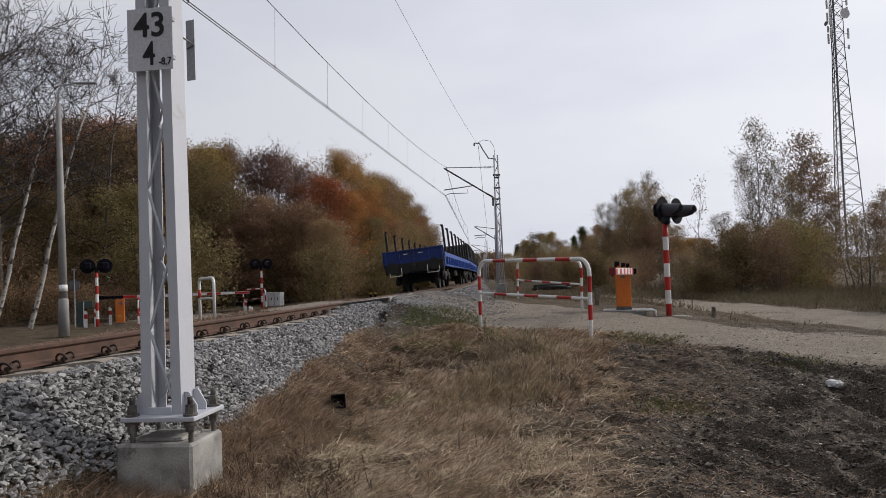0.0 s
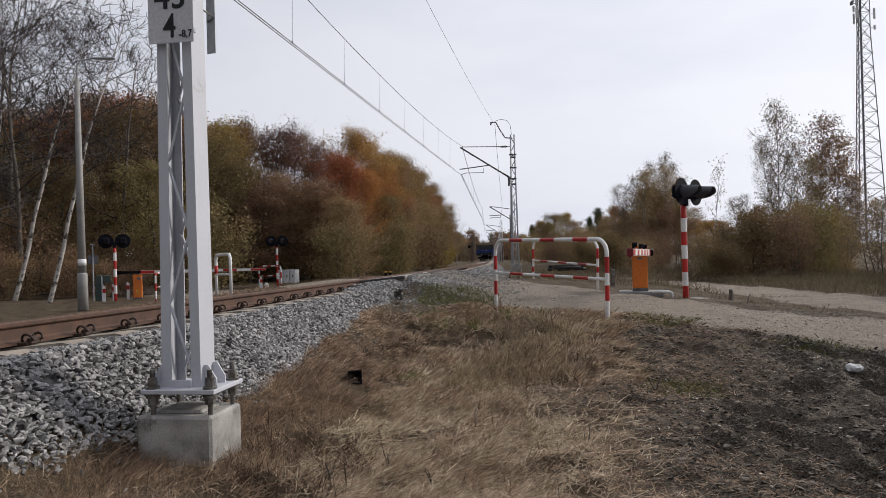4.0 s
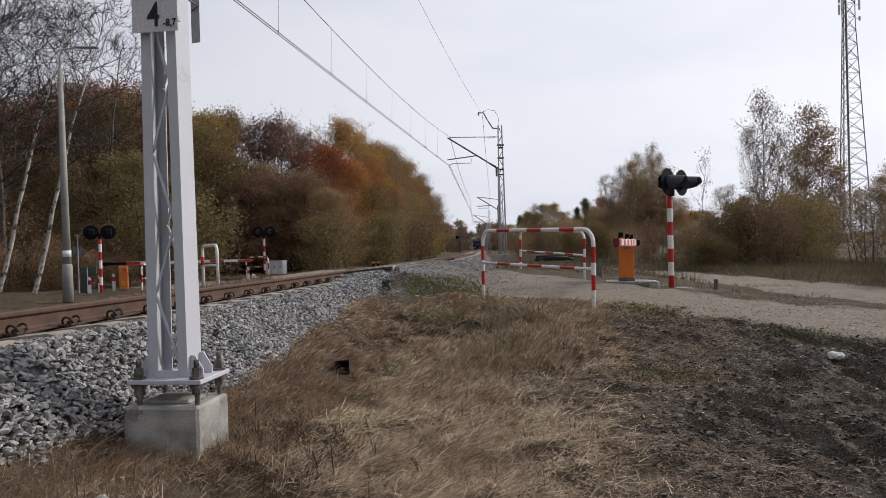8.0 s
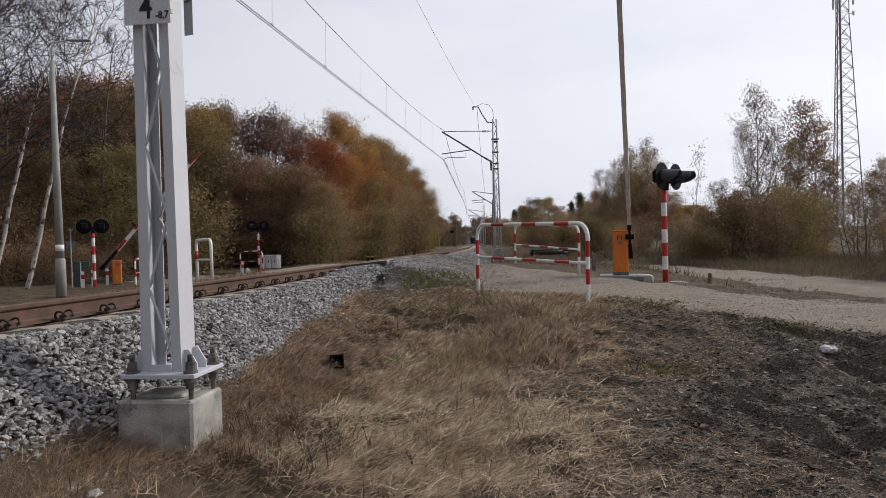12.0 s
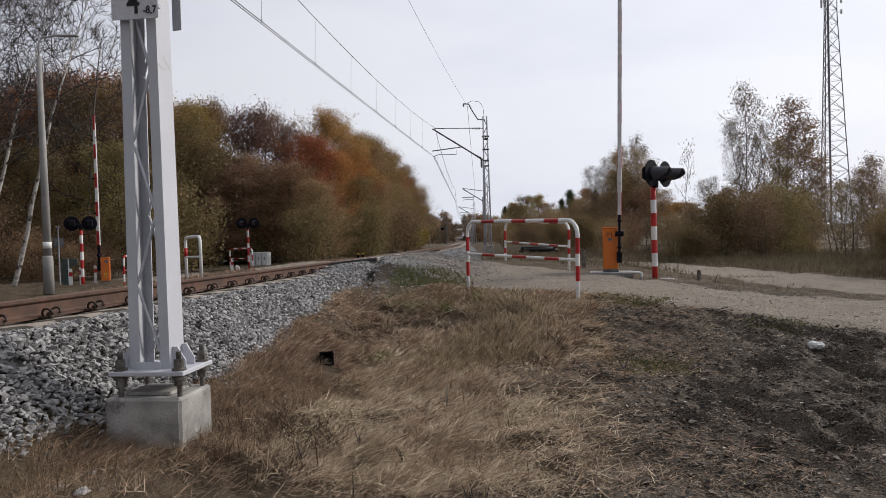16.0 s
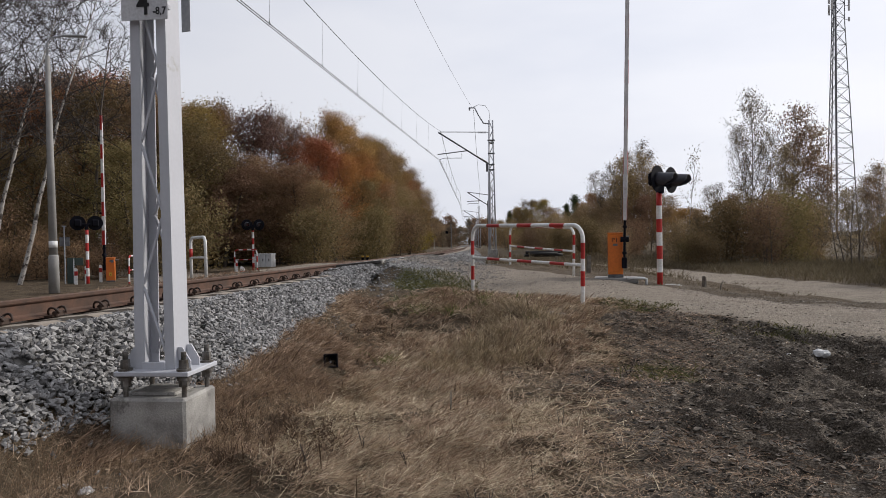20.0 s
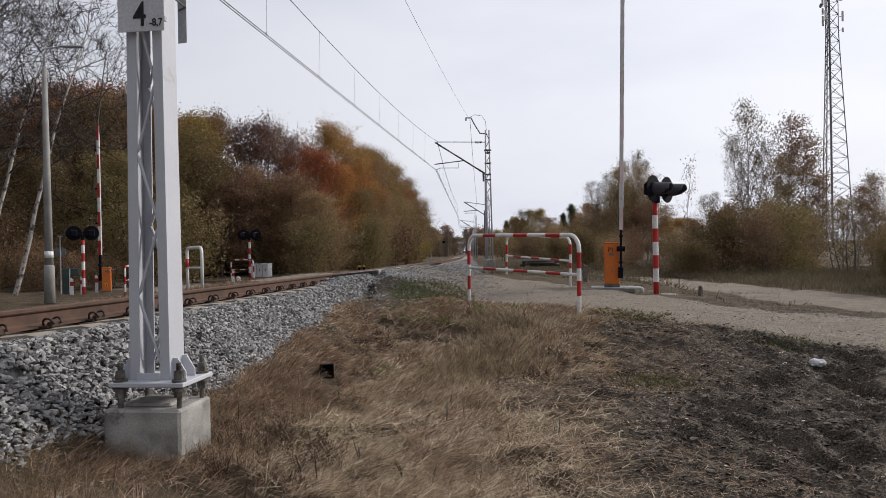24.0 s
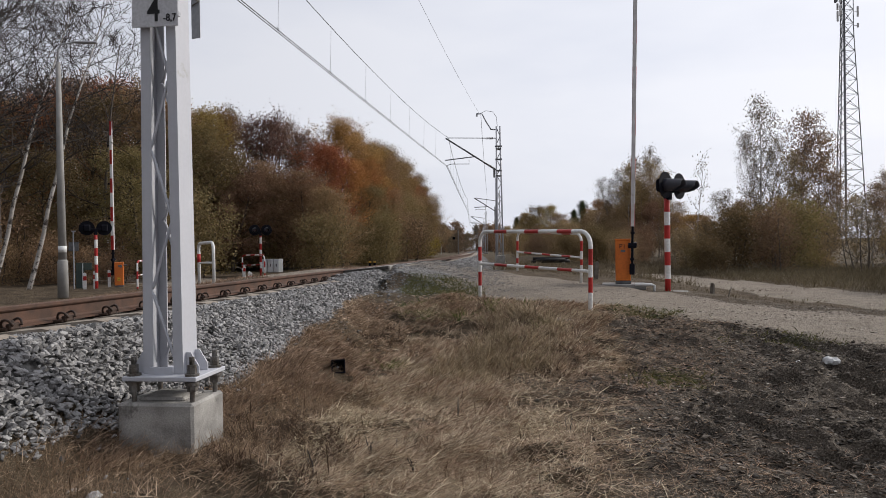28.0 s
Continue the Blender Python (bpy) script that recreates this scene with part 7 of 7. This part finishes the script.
def build_culvert():
    rack = empty("pipe_rack", pose(4.2, 27.5, gz(4.2, 27.5) + 0.02, 0, 0, -8), "low stack of dark pipes lying beyond the road", "pipes")
    for k, (dy, dz, l) in enumerate(((0, 0.42, 1.35), (0.1, 0.30, 1.5), (-0.15, 0.36, 1.1))):
        bm = bmesh.new()
        tube(bm, [(-l * 0.5, dy, dz), (l * 0.5, dy, dz + 0.02)], 0.06, 10)
        part("pipe", bm, UNDER, rack)
    for x in (-0.5, 0.5):
        bm = bmesh.new()
        box(bm, (0.1, 0.45, 0.30), (x, 0, 0.12), bevel=0.01)
        part("bearer", bm, STAKE, rack)


build_culvert()


# ---- grasses ----
WEEDS = [(0.20, 3.32, 0.20, 6, 1, 2, "dark branching dead weed in the grass"), (0.02, 3.30, 0.17, 4, 2, 2, "dark branching dead weed in the grass"),
         (-0.32, 4.62, 0.13, 1, 3, 0, "short pale cut stalk in the grass"), (-0.28, 4.66, 0.12, 1, 4, 0, "short pale cut stalk in the grass"),
         (-0.46, 4.42, 0.15, 2, 5, 1, "dark dead weed in the grass"), (-0.18, 4.25, 0.16, 2, 6, 1, "dark dead weed in the grass"), (-0.75, 4.05, 0.14, 3, 7, 1, "dark dead weed in the grass"),
         (0.1, 5.6, 0.20, 2, 8, 0, "dry standing stalk in the grass"), (0.9, 5.2, 0.18, 2, 9, 0, "dry standing stalk in the grass"), (1.9, 7.0, 0.22, 2, 10, 1, "dark dead weed by the mud")]


def blades(name, x, y, z, height, width, lean_dir, lean, mat, label, seed, curl=0.6, flat=False):
    """Thin curved blades, each of two tapering quads, as one object."""
    rng = np.random.RandomState(seed)
    n = len(x)
    base = np.stack([x, y, z], -1)
    d = np.stack([np.cos(lean_dir) * np.sin(lean), np.sin(lean_dir) * np.sin(lean), np.cos(lean)], -1)
    side_a = rng.uniform(0, 6.28, n)
    side = np.stack([np.cos(side_a), np.sin(side_a), np.zeros(n)], -1)
    side = side - d * np.sum(side * d, 1)[:, None]
    side /= np.linalg.norm(side, axis=1)[:, None] + 1e-9
    side *= (width * 0.5)[:, None]
    bend = np.stack([np.cos(lean_dir), np.sin(lean_dir), -0.5 * np.ones(n)], -1) * (height * curl * 0.35)[:, None] * rng.uniform(0.2, 1.2, (n, 1))
    mid = base + d * (height * 0.55)[:, None] + bend * 0.3
    tip = base + d * height[:, None] + bend
    floor_z = z[:, None]
    for p in (mid, tip):
        p[:, 2:] = np.maximum(p[:, 2:], floor_z + 0.004)
    V = np.stack([base - side, base + side, mid + side * 0.8, mid - side * 0.8, tip + side * 0.18, tip - side * 0.18], 1).reshape(-1, 3)
    k = np.arange(n)[:, None] * 6
    F = np.concatenate([k + np.array([0, 1, 2, 3]), k + np.array([3, 2, 4, 5])], 0)
    if flat:
        V = np.stack([base - side, base + side, tip + side * 0.4, tip - side * 0.4], 1).reshape(-1, 3)
        F = np.arange(n * 4).reshape(n, 4)
    tagged(new(name, mesh_arrays(name, V, F, mat)), label, "grass", kind="stuff")


def sow(n, w0, w1, s0, s1, seed, keep):
    """Points in track coordinates that pass keep(w, s, x, y, random)."""
    rng = np.random.RandomState(seed)
    w, s = rng.uniform(w0, w1, n), rng.uniform(s0, s1, n)
    a = w - 4.62
    x, y = a * CB + s * SB, -a * SB + s * CB
    ok = keep(w, s, x, y, rng.rand(n))
    return w[ok], s[ok], x[ok], y[ok]




def open_ground(w, s, x, y, r):
    road, mud, green = zones(x, y)
    lim = toe_w(s)
    toe = sstep(lim - 0.10, lim + 0.12, w)
    patch = np.clip(0.55 + 0.8 * lumps(x, y, 1.9, 71) + 0.5 * lumps(x, y, 4.2, 171), 0.05, 1)
    inside = (np.abs(w - 2.340) < 0.26) & (np.abs(s - 4.250) < 0.24)
    inside = inside | (np.hypot(x + 0.985, (y - 6.46) * 0.7) < 0.19)
    p = toe * sstep(11.5, 10.6, s + 0.25 * np.maximum(w - 4.4, 0)) * (1 - road) * np.clip(1 - 1.2 * mud, 0, 1) ** 2 * (1 - 0.5 * np.clip(green, 0, 1)) * patch
    return (r < p) & ~inside & (np.hypot(x, y) > 1.4)


def grass_fields():
    rng = np.random.RandomState(9)
    # flattened straw: fine mat, then coarse pale strands and dark dead leaves in swirls
    w, s, x, y = sow(420000, 1.9, 8.5, 1.6, 12.5, 51, lambda w, s, x, y, r: open_ground(w, s, x, y, r * (1 + 2.5 * sstep(3.8, 2.9, w + 0.4 * lumps(x, y, 1.2, 64)) * sstep(7.2, 5.6, s))))
    n = len(x)
    flow = 1.8 * lumps(x, y, 1.3, 61) + 1.3 * lumps(x, y, 3.6, 62) + rng.normal(0, 1.3, n)
    far = np.clip(np.hypot(x, y) / 5.8, 0.5, 1.9)
    blades("straw", x, y, ground_z(x, y) + rng.uniform(0.0, 0.03, n), rng.uniform(0.03, 0.12, n), rng.uniform(0.0034, 0.0076, n) * far, flow, rng.normal(1.32, 0.22, n), GRASS_DRY,
           "matted pale dead grass lying over the verge", 52, 0.5, True)
    w, s, x, y = sow(120000, 3.0, 8.0, 1.6, 12.5, 151, lambda w, s, x, y, r: open_ground(w, s, x, y, r * (1.7 - 0.9 * (lumps(x, y, 2.3, 161) > 0.1))))
    n = len(x)
    flow = 1.8 * lumps(x, y, 1.3, 61) + 1.3 * lumps(x, y, 3.6, 62) + rng.normal(0, 1.4, n)
    far = np.clip(np.hypot(x, y) / 5.8, 0.5, 1.9)
    blades("pale_straw", x, y, ground_z(x, y) + rng.uniform(0.01, 0.04, n), rng.uniform(0.04, 0.15, n), rng.uniform(0.0034, 0.0064, n) * far, flow, rng.normal(1.30, 0.22, n), GRASS_PALE,
           "bleached straw strands on top of the dead grass", 152, 0.7, True)
    # thin standing stalks
    w, s, x, y = sow(22000, 1.9, 7.5, 1.6, 12.5, 53, lambda w, s, x, y, r: open_ground(w, s, x, y, r * (1.9 - 1.1 * (lumps(x, y, 1.4, 63) > 0.1))))
    n = len(x)
    far = np.clip(np.hypot(x, y) / 5.8, 0.5, 1.9)
    blades("dry_stalks", x, y, ground_z(x, y), rng.uniform(0.04, 0.15, n), rng.uniform(0.0018, 0.0034, n) * far, rng.uniform(0, 6.28, n), np.abs(rng.normal(0.45, 0.35, n)), GRASS_DRY,
           "thin dry grass stalks standing on the verge", 54)
    # reddish weeds round the foundation and along the ballast
    w, s, x, y = sow(90000, 1.6, 4.6, 1.6, 9.0, 55, lambda w, s, x, y, r: open_ground(w, s, x, y, r * (0.8 + 5.0 * np.maximum(sstep(2.9, 3.8, w + 0.4 * lumps(x, y, 1.2, 64)), sstep(5.6, 7.4, s)))))
    n = len(x)
    far = np.clip(np.hypot(x, y) / 5.8, 0.5, 1.9)
    blades("red_weeds", x, y, ground_z(x, y), rng.uniform(0.04, 0.17, n), rng.uniform(0.0016, 0.0036, n) * far, rng.uniform(0, 6.28, n), np.abs(rng.normal(0.6, 0.42, n)), GRASS_RED,
           "reddish brown dead weeds beside the ballast", 56)
    # a few dark upright weed stems
    w, s, x, y = sow(700, 2.3, 6.0, 1.8, 9.0, 153, lambda w, s, x, y, r: open_ground(w, s, x, y, r * 2.0))
    n = len(x)
    blades("weed_stems", x, y, ground_z(x, y), rng.uniform(0.08, 0.26, n), rng.uniform(0.005, 0.009, n), rng.uniform(0, 6.28, n), np.abs(rng.normal(0.15, 0.15, n)), GRASS_STEM, "dark dead weed stems on the verge", 154, 0.1)
    # combed tufts: long blades fallen over in one direction each, thick round the low mound
    def tufts(name, n, area, seed, keep, size, spread, lean, mat, label, comb=0.75, width=(0.004, 0.0088)):
        tr = np.random.RandomState(seed)
        w, s, tx, ty = sow(n, *area, seed + 1, lambda w, s, x, y, r: keep(w, s, x, y, r * (1 + 7 * sstep(3.8, 4.7, w - 0.25 * (s - 3.85) + 0.5 * lumps(x, y, 2.1, 271)))))
        field = 2.2 * lumps(tx, ty, 0.9, 61) + 1.0 * lumps(tx, ty, 2.4, 62)
        xs, ys, hs, ds, ls = [], [], [], [], []
        for i in range(len(tx)):
            m = tr.randint(24, 46)
            mound = math.exp(-((w[i] - 4.3) ** 2 / 0.8 + (s[i] - 8.9) ** 2 / 2.6))
            tall = tr.uniform(*size) * (1 + 0.25 * mound)
            xs.append(tx[i] + tr.normal(0, spread, m))
            ys.append(ty[i] + tr.normal(0, spread, m))
            hs.append(tall * tr.uniform(0.5, 1.15, m))
            ds.append(field[i] + tr.normal(0, 0.6) + tr.normal(0, comb, m))
            ls.append(np.abs(tr.normal(lean * (1 - 0.45 * mound), 0.28, m)))
        x, y, h, d, l = (np.concatenate(v) for v in (xs, ys, hs, ds, ls))
        far = np.clip(np.hypot(x, y) / 5.8, 0.5, 1.9)
        blades(name, x, y, ground_z(x, y), h, tr.uniform(*width, len(x)) * far, d, np.clip(l, 0, 1.5), mat, label, seed + 2, 1.2)

    def clumpy(limit, scale, seed, ease=1.2):
        return lambda w, s, x, y, r: open_ground(w, s, x, y, r * ease) & (lumps(x, y, scale, seed) + 0.9 * np.exp(-((w - 4.3) ** 2 / 1.2 + (s - 8.8) ** 2 / 3.0)) > limit)

    area = (2.1, 6.6, 1.8, 11.4)
    tufts("fallen_tufts", 5200, (2.3, 6.6, 1.8, 11.4), 301, lambda w, s, x, y, r: clumpy(-0.15, 1.5, 65)(w, s, x, y, r * (1.0 + 1.6 * sstep(3.5, 2.6, w) * sstep(7.2, 5.6, s))), (0.06, 0.17), 0.055, 1.0, GRASS_DRY, "pale grass tufts fallen over in swirls")
    tufts("brown_tufts", 5200, area, 311, lambda w, s, x, y, r: clumpy(-0.10, 1.4, 66)(w, s, x, y, r * (0.7 + 1.6 * sstep(2.9, 3.9, w + 0.4 * lumps(x, y, 1.1, 366)))), (0.07, 0.18), 0.07, 0.8, GRASS_RED, "brown dead grass tufts between the pale ones", 0.9)
    tufts("dark_clumps", 900, (2.4, 6.0, 3.6, 11.0), 351, lambda w, s, x, y, r: clumpy(0.55, 2.6, 352, 0.8)(w, s, x, y, r), (0.06, 0.15), 0.05, 0.5, GRASS_STEM, "dark brown clumps of dead weed among pale grass", 2.2)
    tufts("bleached_tufts", 1300, (3.0, 5.6, 3.6, 9.8), 321, clumpy(0.1, 1.8, 67), (0.08, 0.18), 0.05, 1.05, GRASS_PALE, "bleached grass tufts on the verge", 0.4)
    tufts("mound_grass", 900, (2.5, 6.0, 7.0, 11.2), 331, clumpy(0.62, 2.2, 68, 0.7), (0.11, 0.25), 0.07, 0.55, GRASS_OLIVE, "taller olive and straw grass on the low mound", 1.6)
    tufts("green_tufts", 130, (2.6, 6.0, 7.0, 11.2), 341, clumpy(0.3, 1.6, 69), (0.08, 0.19), 0.08, 0.6, GRASS_GREEN, "olive green grass tufts among dry grass", 3.0)
    # low green growth
    w, s, x, y = sow(60000, 2.0, 9.5, 5.0, 14.6, 67, lambda w, s, x, y, r: r < np.clip(zones(x, y)[2] * 1.1 - 0.15, 0, 1))
    n = len(x)
    blades("green_growth", x, y, ground_z(x, y), rng.uniform(0.03, 0.10, n), rng.uniform(0.006, 0.013, n), rng.uniform(0, 6.28, n), np.abs(rng.normal(0.8, 0.35, n)), GRASS_GREEN, "low green weeds at the road's edge", 68)
    # sparse straw over the mud
    w, s, x, y = sow(110000, 3.8, 11, 1.6, 11.5, 69, lambda w, s, x, y, r: (r < (0.04 + 0.9 * sstep(6.4, 4.6, w - 0.25 * (s - 3.85) - 0.6 * sstep(5.2, 4.2, s) + 0.8 * lumps(x, y, 1.7, 169))) * (1 - zones(x, y)[0])))
    n = len(x)
    blades("mud_straw", x, y, ground_z(x, y) + 0.004, rng.uniform(0.015, 0.075, n), rng.uniform(0.002, 0.004, n), rng.uniform(0, 6.28, n), rng.normal(1.36, 0.18, n), GRASS_DRY, "scattered brown straw trodden into the mud", 70, 0.2)
    # broken pale straw on the trodden ground between grass and mud
    w, s, x, y = sow(150000, 3.6, 9, 1.8, 11.0, 269, lambda w, s, x, y, r: r < 0.55 * sstep(3.9, 4.5, w - 0.25 * (s - 3.85)) * sstep(6.6, 4.9, w - 0.25 * (s - 3.85) - 0.6 * sstep(5.2, 4.2, s)) * np.clip(0.45 + 0.9 * lumps(x, y, 2.4, 270), 0.06, 1) * (1 - zones(x, y)[0]))
    n = len(x)
    blades("trodden_straw", x, y, ground_z(x, y) + 0.006, rng.uniform(0.02, 0.09, n), rng.uniform(0.0034, 0.007, n), rng.uniform(0, 6.28, n), rng.normal(1.40, 0.15, n), GRASS_RED, "broken brown straw trodden flat beside the mud", 272, 0.3, True)
    # across the track
    w, s, x, y = sow(52000, -9.5, -1.9, 6, 30, 72, lambda w, s, x, y, r: (r < np.clip(0.6 + 0.6 * lumps(x, y, 0.8, 73), 0, 1)) & (near_line(w, s, ROAD) > 2.4))
    n = len(x)
    blades("far_side_grass", x, y, ground_z(x, y), rng.uniform(0.03, 0.16, n), rng.uniform(0.006, 0.014, n), rng.uniform(0, 6.28, n), np.abs(rng.normal(0.9, 0.4, n)), GRASS_RED, "dry grass and weeds across the track", 74, 0.9)
    # the field on the right
    w, s, x, y = sow(44000, 7.2, 30, 12.5, 34, 75, lambda w, s, x, y, r: (r < np.clip(0.10 + 0.95 * sstep(0.0, 1.6, w - 12.6 + 0.32 * (s - 17)) + 0.25 * lumps(x, y, 0.7, 76), 0, 1)) & (near_line(w, s, ROAD) > 2.5) & (near_line(w, s, ROAD2) > 1.3 + 0.8 * r))
    n = len(x)
    tall = np.clip(0.12 + 0.88 * sstep(0.6, 3.0, w - 12.6 + 0.32 * (s - 17)), 0, 1)
    blades("field_grass", x, y, ground_z(x, y), rng.uniform(0.10, 0.42, n) * tall + 0.04, rng.uniform(0.010, 0.02, n), rng.uniform(0, 6.28, n), np.abs(rng.normal(0.4, 0.3, n)), GRASS_FIELD, "tall brown dead grass before the scrub", 78, 0.9)


    # beyond the road, beside the line
    w, s, x, y = sow(16000, 3.4, 13, 21, 46, 175, lambda w, s, x, y, r: (r < np.clip(0.6 + 0.6 * lumps(x, y, 0.8, 176), 0.1, 1)) & (near_line(w, s, ROAD) > 2.6) & (near_line(w, s, ROAD2) > 1.4))
    n = len(x)
    blades("line_grass", x, y, ground_z(x, y), rng.uniform(0.12, 0.45, n), rng.uniform(0.012, 0.024, n), rng.uniform(0, 6.28, n), np.abs(rng.normal(0.5, 0.35, n)), GRASS_FIELD, "dead grass beside the line beyond the road", 177, 0.9)
    # tufts on the sandy track
    w, s, x, y = sow(9000, 8, 15, 13, 28, 178, lambda w, s, x, y, r: (r < np.clip(0.9 * lumps(x, y, 1.6, 179) - 0.1, 0, 1)) & (near_line(w, s, ROAD) > 2.4))
    n = len(x)
    blades("track_tufts", x, y, ground_z(x, y), rng.uniform(0.03, 0.12, n), rng.uniform(0.006, 0.012, n), rng.uniform(0, 6.28, n), np.abs(rng.normal(0.8, 0.4, n)), GRASS_FIELD, "low dead tufts on the sandy track", 180, 0.5)


grass_fields()


def dead_weed(x, y, height, stems, seed, fork, label):
    """A dried weed: stems from one root, each forked once or twice."""
    r = random.Random(seed)
    weed = empty("dead_weed", pose(x, y, gz(x, y), 0, 0, r.uniform(0, 360)), label, "weed", "dead weeds on the verge")
    for i in range(stems):
        a, ln = r.uniform(0, 6.28), r.uniform(0.15, 0.55) if stems > 1 else r.uniform(0, 0.2)
        h = height * r.uniform(0.7, 1.1)
        tip = Vector((math.cos(a) * math.sin(ln) * h, math.sin(a) * math.sin(ln) * h, math.cos(ln) * h))
        bend = Vector((r.uniform(-1, 1), r.uniform(-1, 1), 0)) * h * 0.06
        bm = bmesh.new()
        tube(bm, [(0, 0, -0.02), tip * 0.5 + bend, tip], [0.0042, 0.0034, 0.002], 5)
        for k in range(fork):
            f = r.uniform(0.4, 0.85)
            q = tip * f + bend * (1 - f)
            side = Vector((r.uniform(-1, 1), r.uniform(-1, 1), r.uniform(0.6, 1.4))).normalized() * h * r.uniform(0.2, 0.4)
            tube(bm, [q, q + side], [0.0026, 0.0014], 4)
        part("stem", bm, TWIG if fork else STAKE, weed)


for x, y, h, n, sd, fk, lab in WEEDS:
    dead_weed(x, y, h, n, sd, fk, lab)


# ---- clods, chips and gravel ----
def strewn(name, mat, label, pts_x, pts_y, size, seed, flat=0.7, sink=0.25):
    rng = np.random.RandomState(seed)
    shapes = stone_shapes(8, 7)
    vs, fs, base = [], [], 0
    zz = ground_z(pts_x, pts_y)
    for x, y, z, s in zip(pts_x, pts_y, zz, size):
        V, F = shapes[rng.randint(8)]
        a = rng.uniform(0, 6.28)
        c, q = math.cos(a), math.sin(a)
        P = V * (s, s, s * flat)
        P = P @ np.array([[c, q, 0], [-q, c, 0], [0, 0, 1]])
        vs.append(P + (x, y, z + s * flat * (0.5 - sink)))
        fs.append(F + base)
        base += len(V)
    tagged(new(name, mesh_arrays(name, np.concatenate(vs), np.concatenate(fs), mat)), label, "stones", kind="stuff")


def ground_litter():
    rng = np.random.RandomState(15)
    w, s, x, y = sow(70000, 4.4, 12, 1.8, 11.6, 81, lambda w, s, x, y, r: r < zones(x, y)[1] * (1 - zones(x, y)[0]) * (0.6 + 0.5 * lumps(x, y, 2.0, 82)))
    strewn("mud_clods", CLOD, "dark churned clods of mud", x, y, 0.006 + 0.026 * rng.uniform(0, 1, len(x)) ** 2.4, 83, 0.8, 0.2)
    w, s, x, y = sow(9000, 4.2, 12, 1.8, 12, 84, lambda w, s, x, y, r: r < 0.7)
    strewn("pale_chips", CHIP, "pale stone chips scattered over the mud", x, y, 0.004 + 0.018 * rng.uniform(0, 1, len(x)) ** 3, 85, 0.6)
    w, s, x, y = sow(30000, 2.4, 14, 7.0, 15, 86, lambda w, s, x, y, r: (r < 0.95 * sstep(4.6, 2.9, near_line(w, s, ROAD) + 0.5 * lumps(x, y, 1.8, 187)) * sstep(1.7, 2.3, near_line(w, s, ROAD))) & (w > 2.2))
    strewn("verge_gravel", GRIT, "grey-brown gravel along the road's edge", x, y, 0.006 + 0.018 * rng.uniform(0, 1, len(x)) ** 1.5, 87, 0.6)
    w, s, x, y = sow(3200, 2.0, 18, 8, 22, 88, lambda w, s, x, y, r: near_line(w, s, ROAD) < 2.2)
    strewn("road_pebbles", CHIP_DARK, "brown pebbles and dry leaves on the dirt road", x, y, rng.uniform(0.008, 0.03, len(x)), 89, 0.5)
    w, s, x, y = sow(26000, 1.7, 5.5, 11.8, 21.5, 90, lambda w, s, x, y, r: (near_line(w, s, ROAD) < 3.9) & (r < 0.9 * sstep(4.6, 2.0, w)))
    strewn("loose_gravel", STONE, "loose grey gravel spilled onto the road", x, y, rng.uniform(0.010, 0.030, len(x)), 91, 0.6)


CLOD = material("clod_earth", (0.13, 0.108, 0.088), (0.026, 0.021, 0.017), 12, 0.95, 0, 0.5, 60, island=0.75)
CHIP = material("pale_chip", (0.44, 0.40, 0.345), (0.30, 0.27, 0.23), 12, 0.9, 0, 0.2, 60, island=0.4)
GRIT = material("grey_grit", (0.24, 0.21, 0.178), (0.11, 0.094, 0.078), 12, 0.9, 0, 0.3, 60, island=0.6)
CHIP_DARK = material("brown_pebble", (0.13, 0.105, 0.08), (0.08, 0.065, 0.05), 12, 0.9, 0, 0.2, 60, island=0.5)
ground_litter()


# ---- loose stones of the track bed ----
build_ballast()

motions()
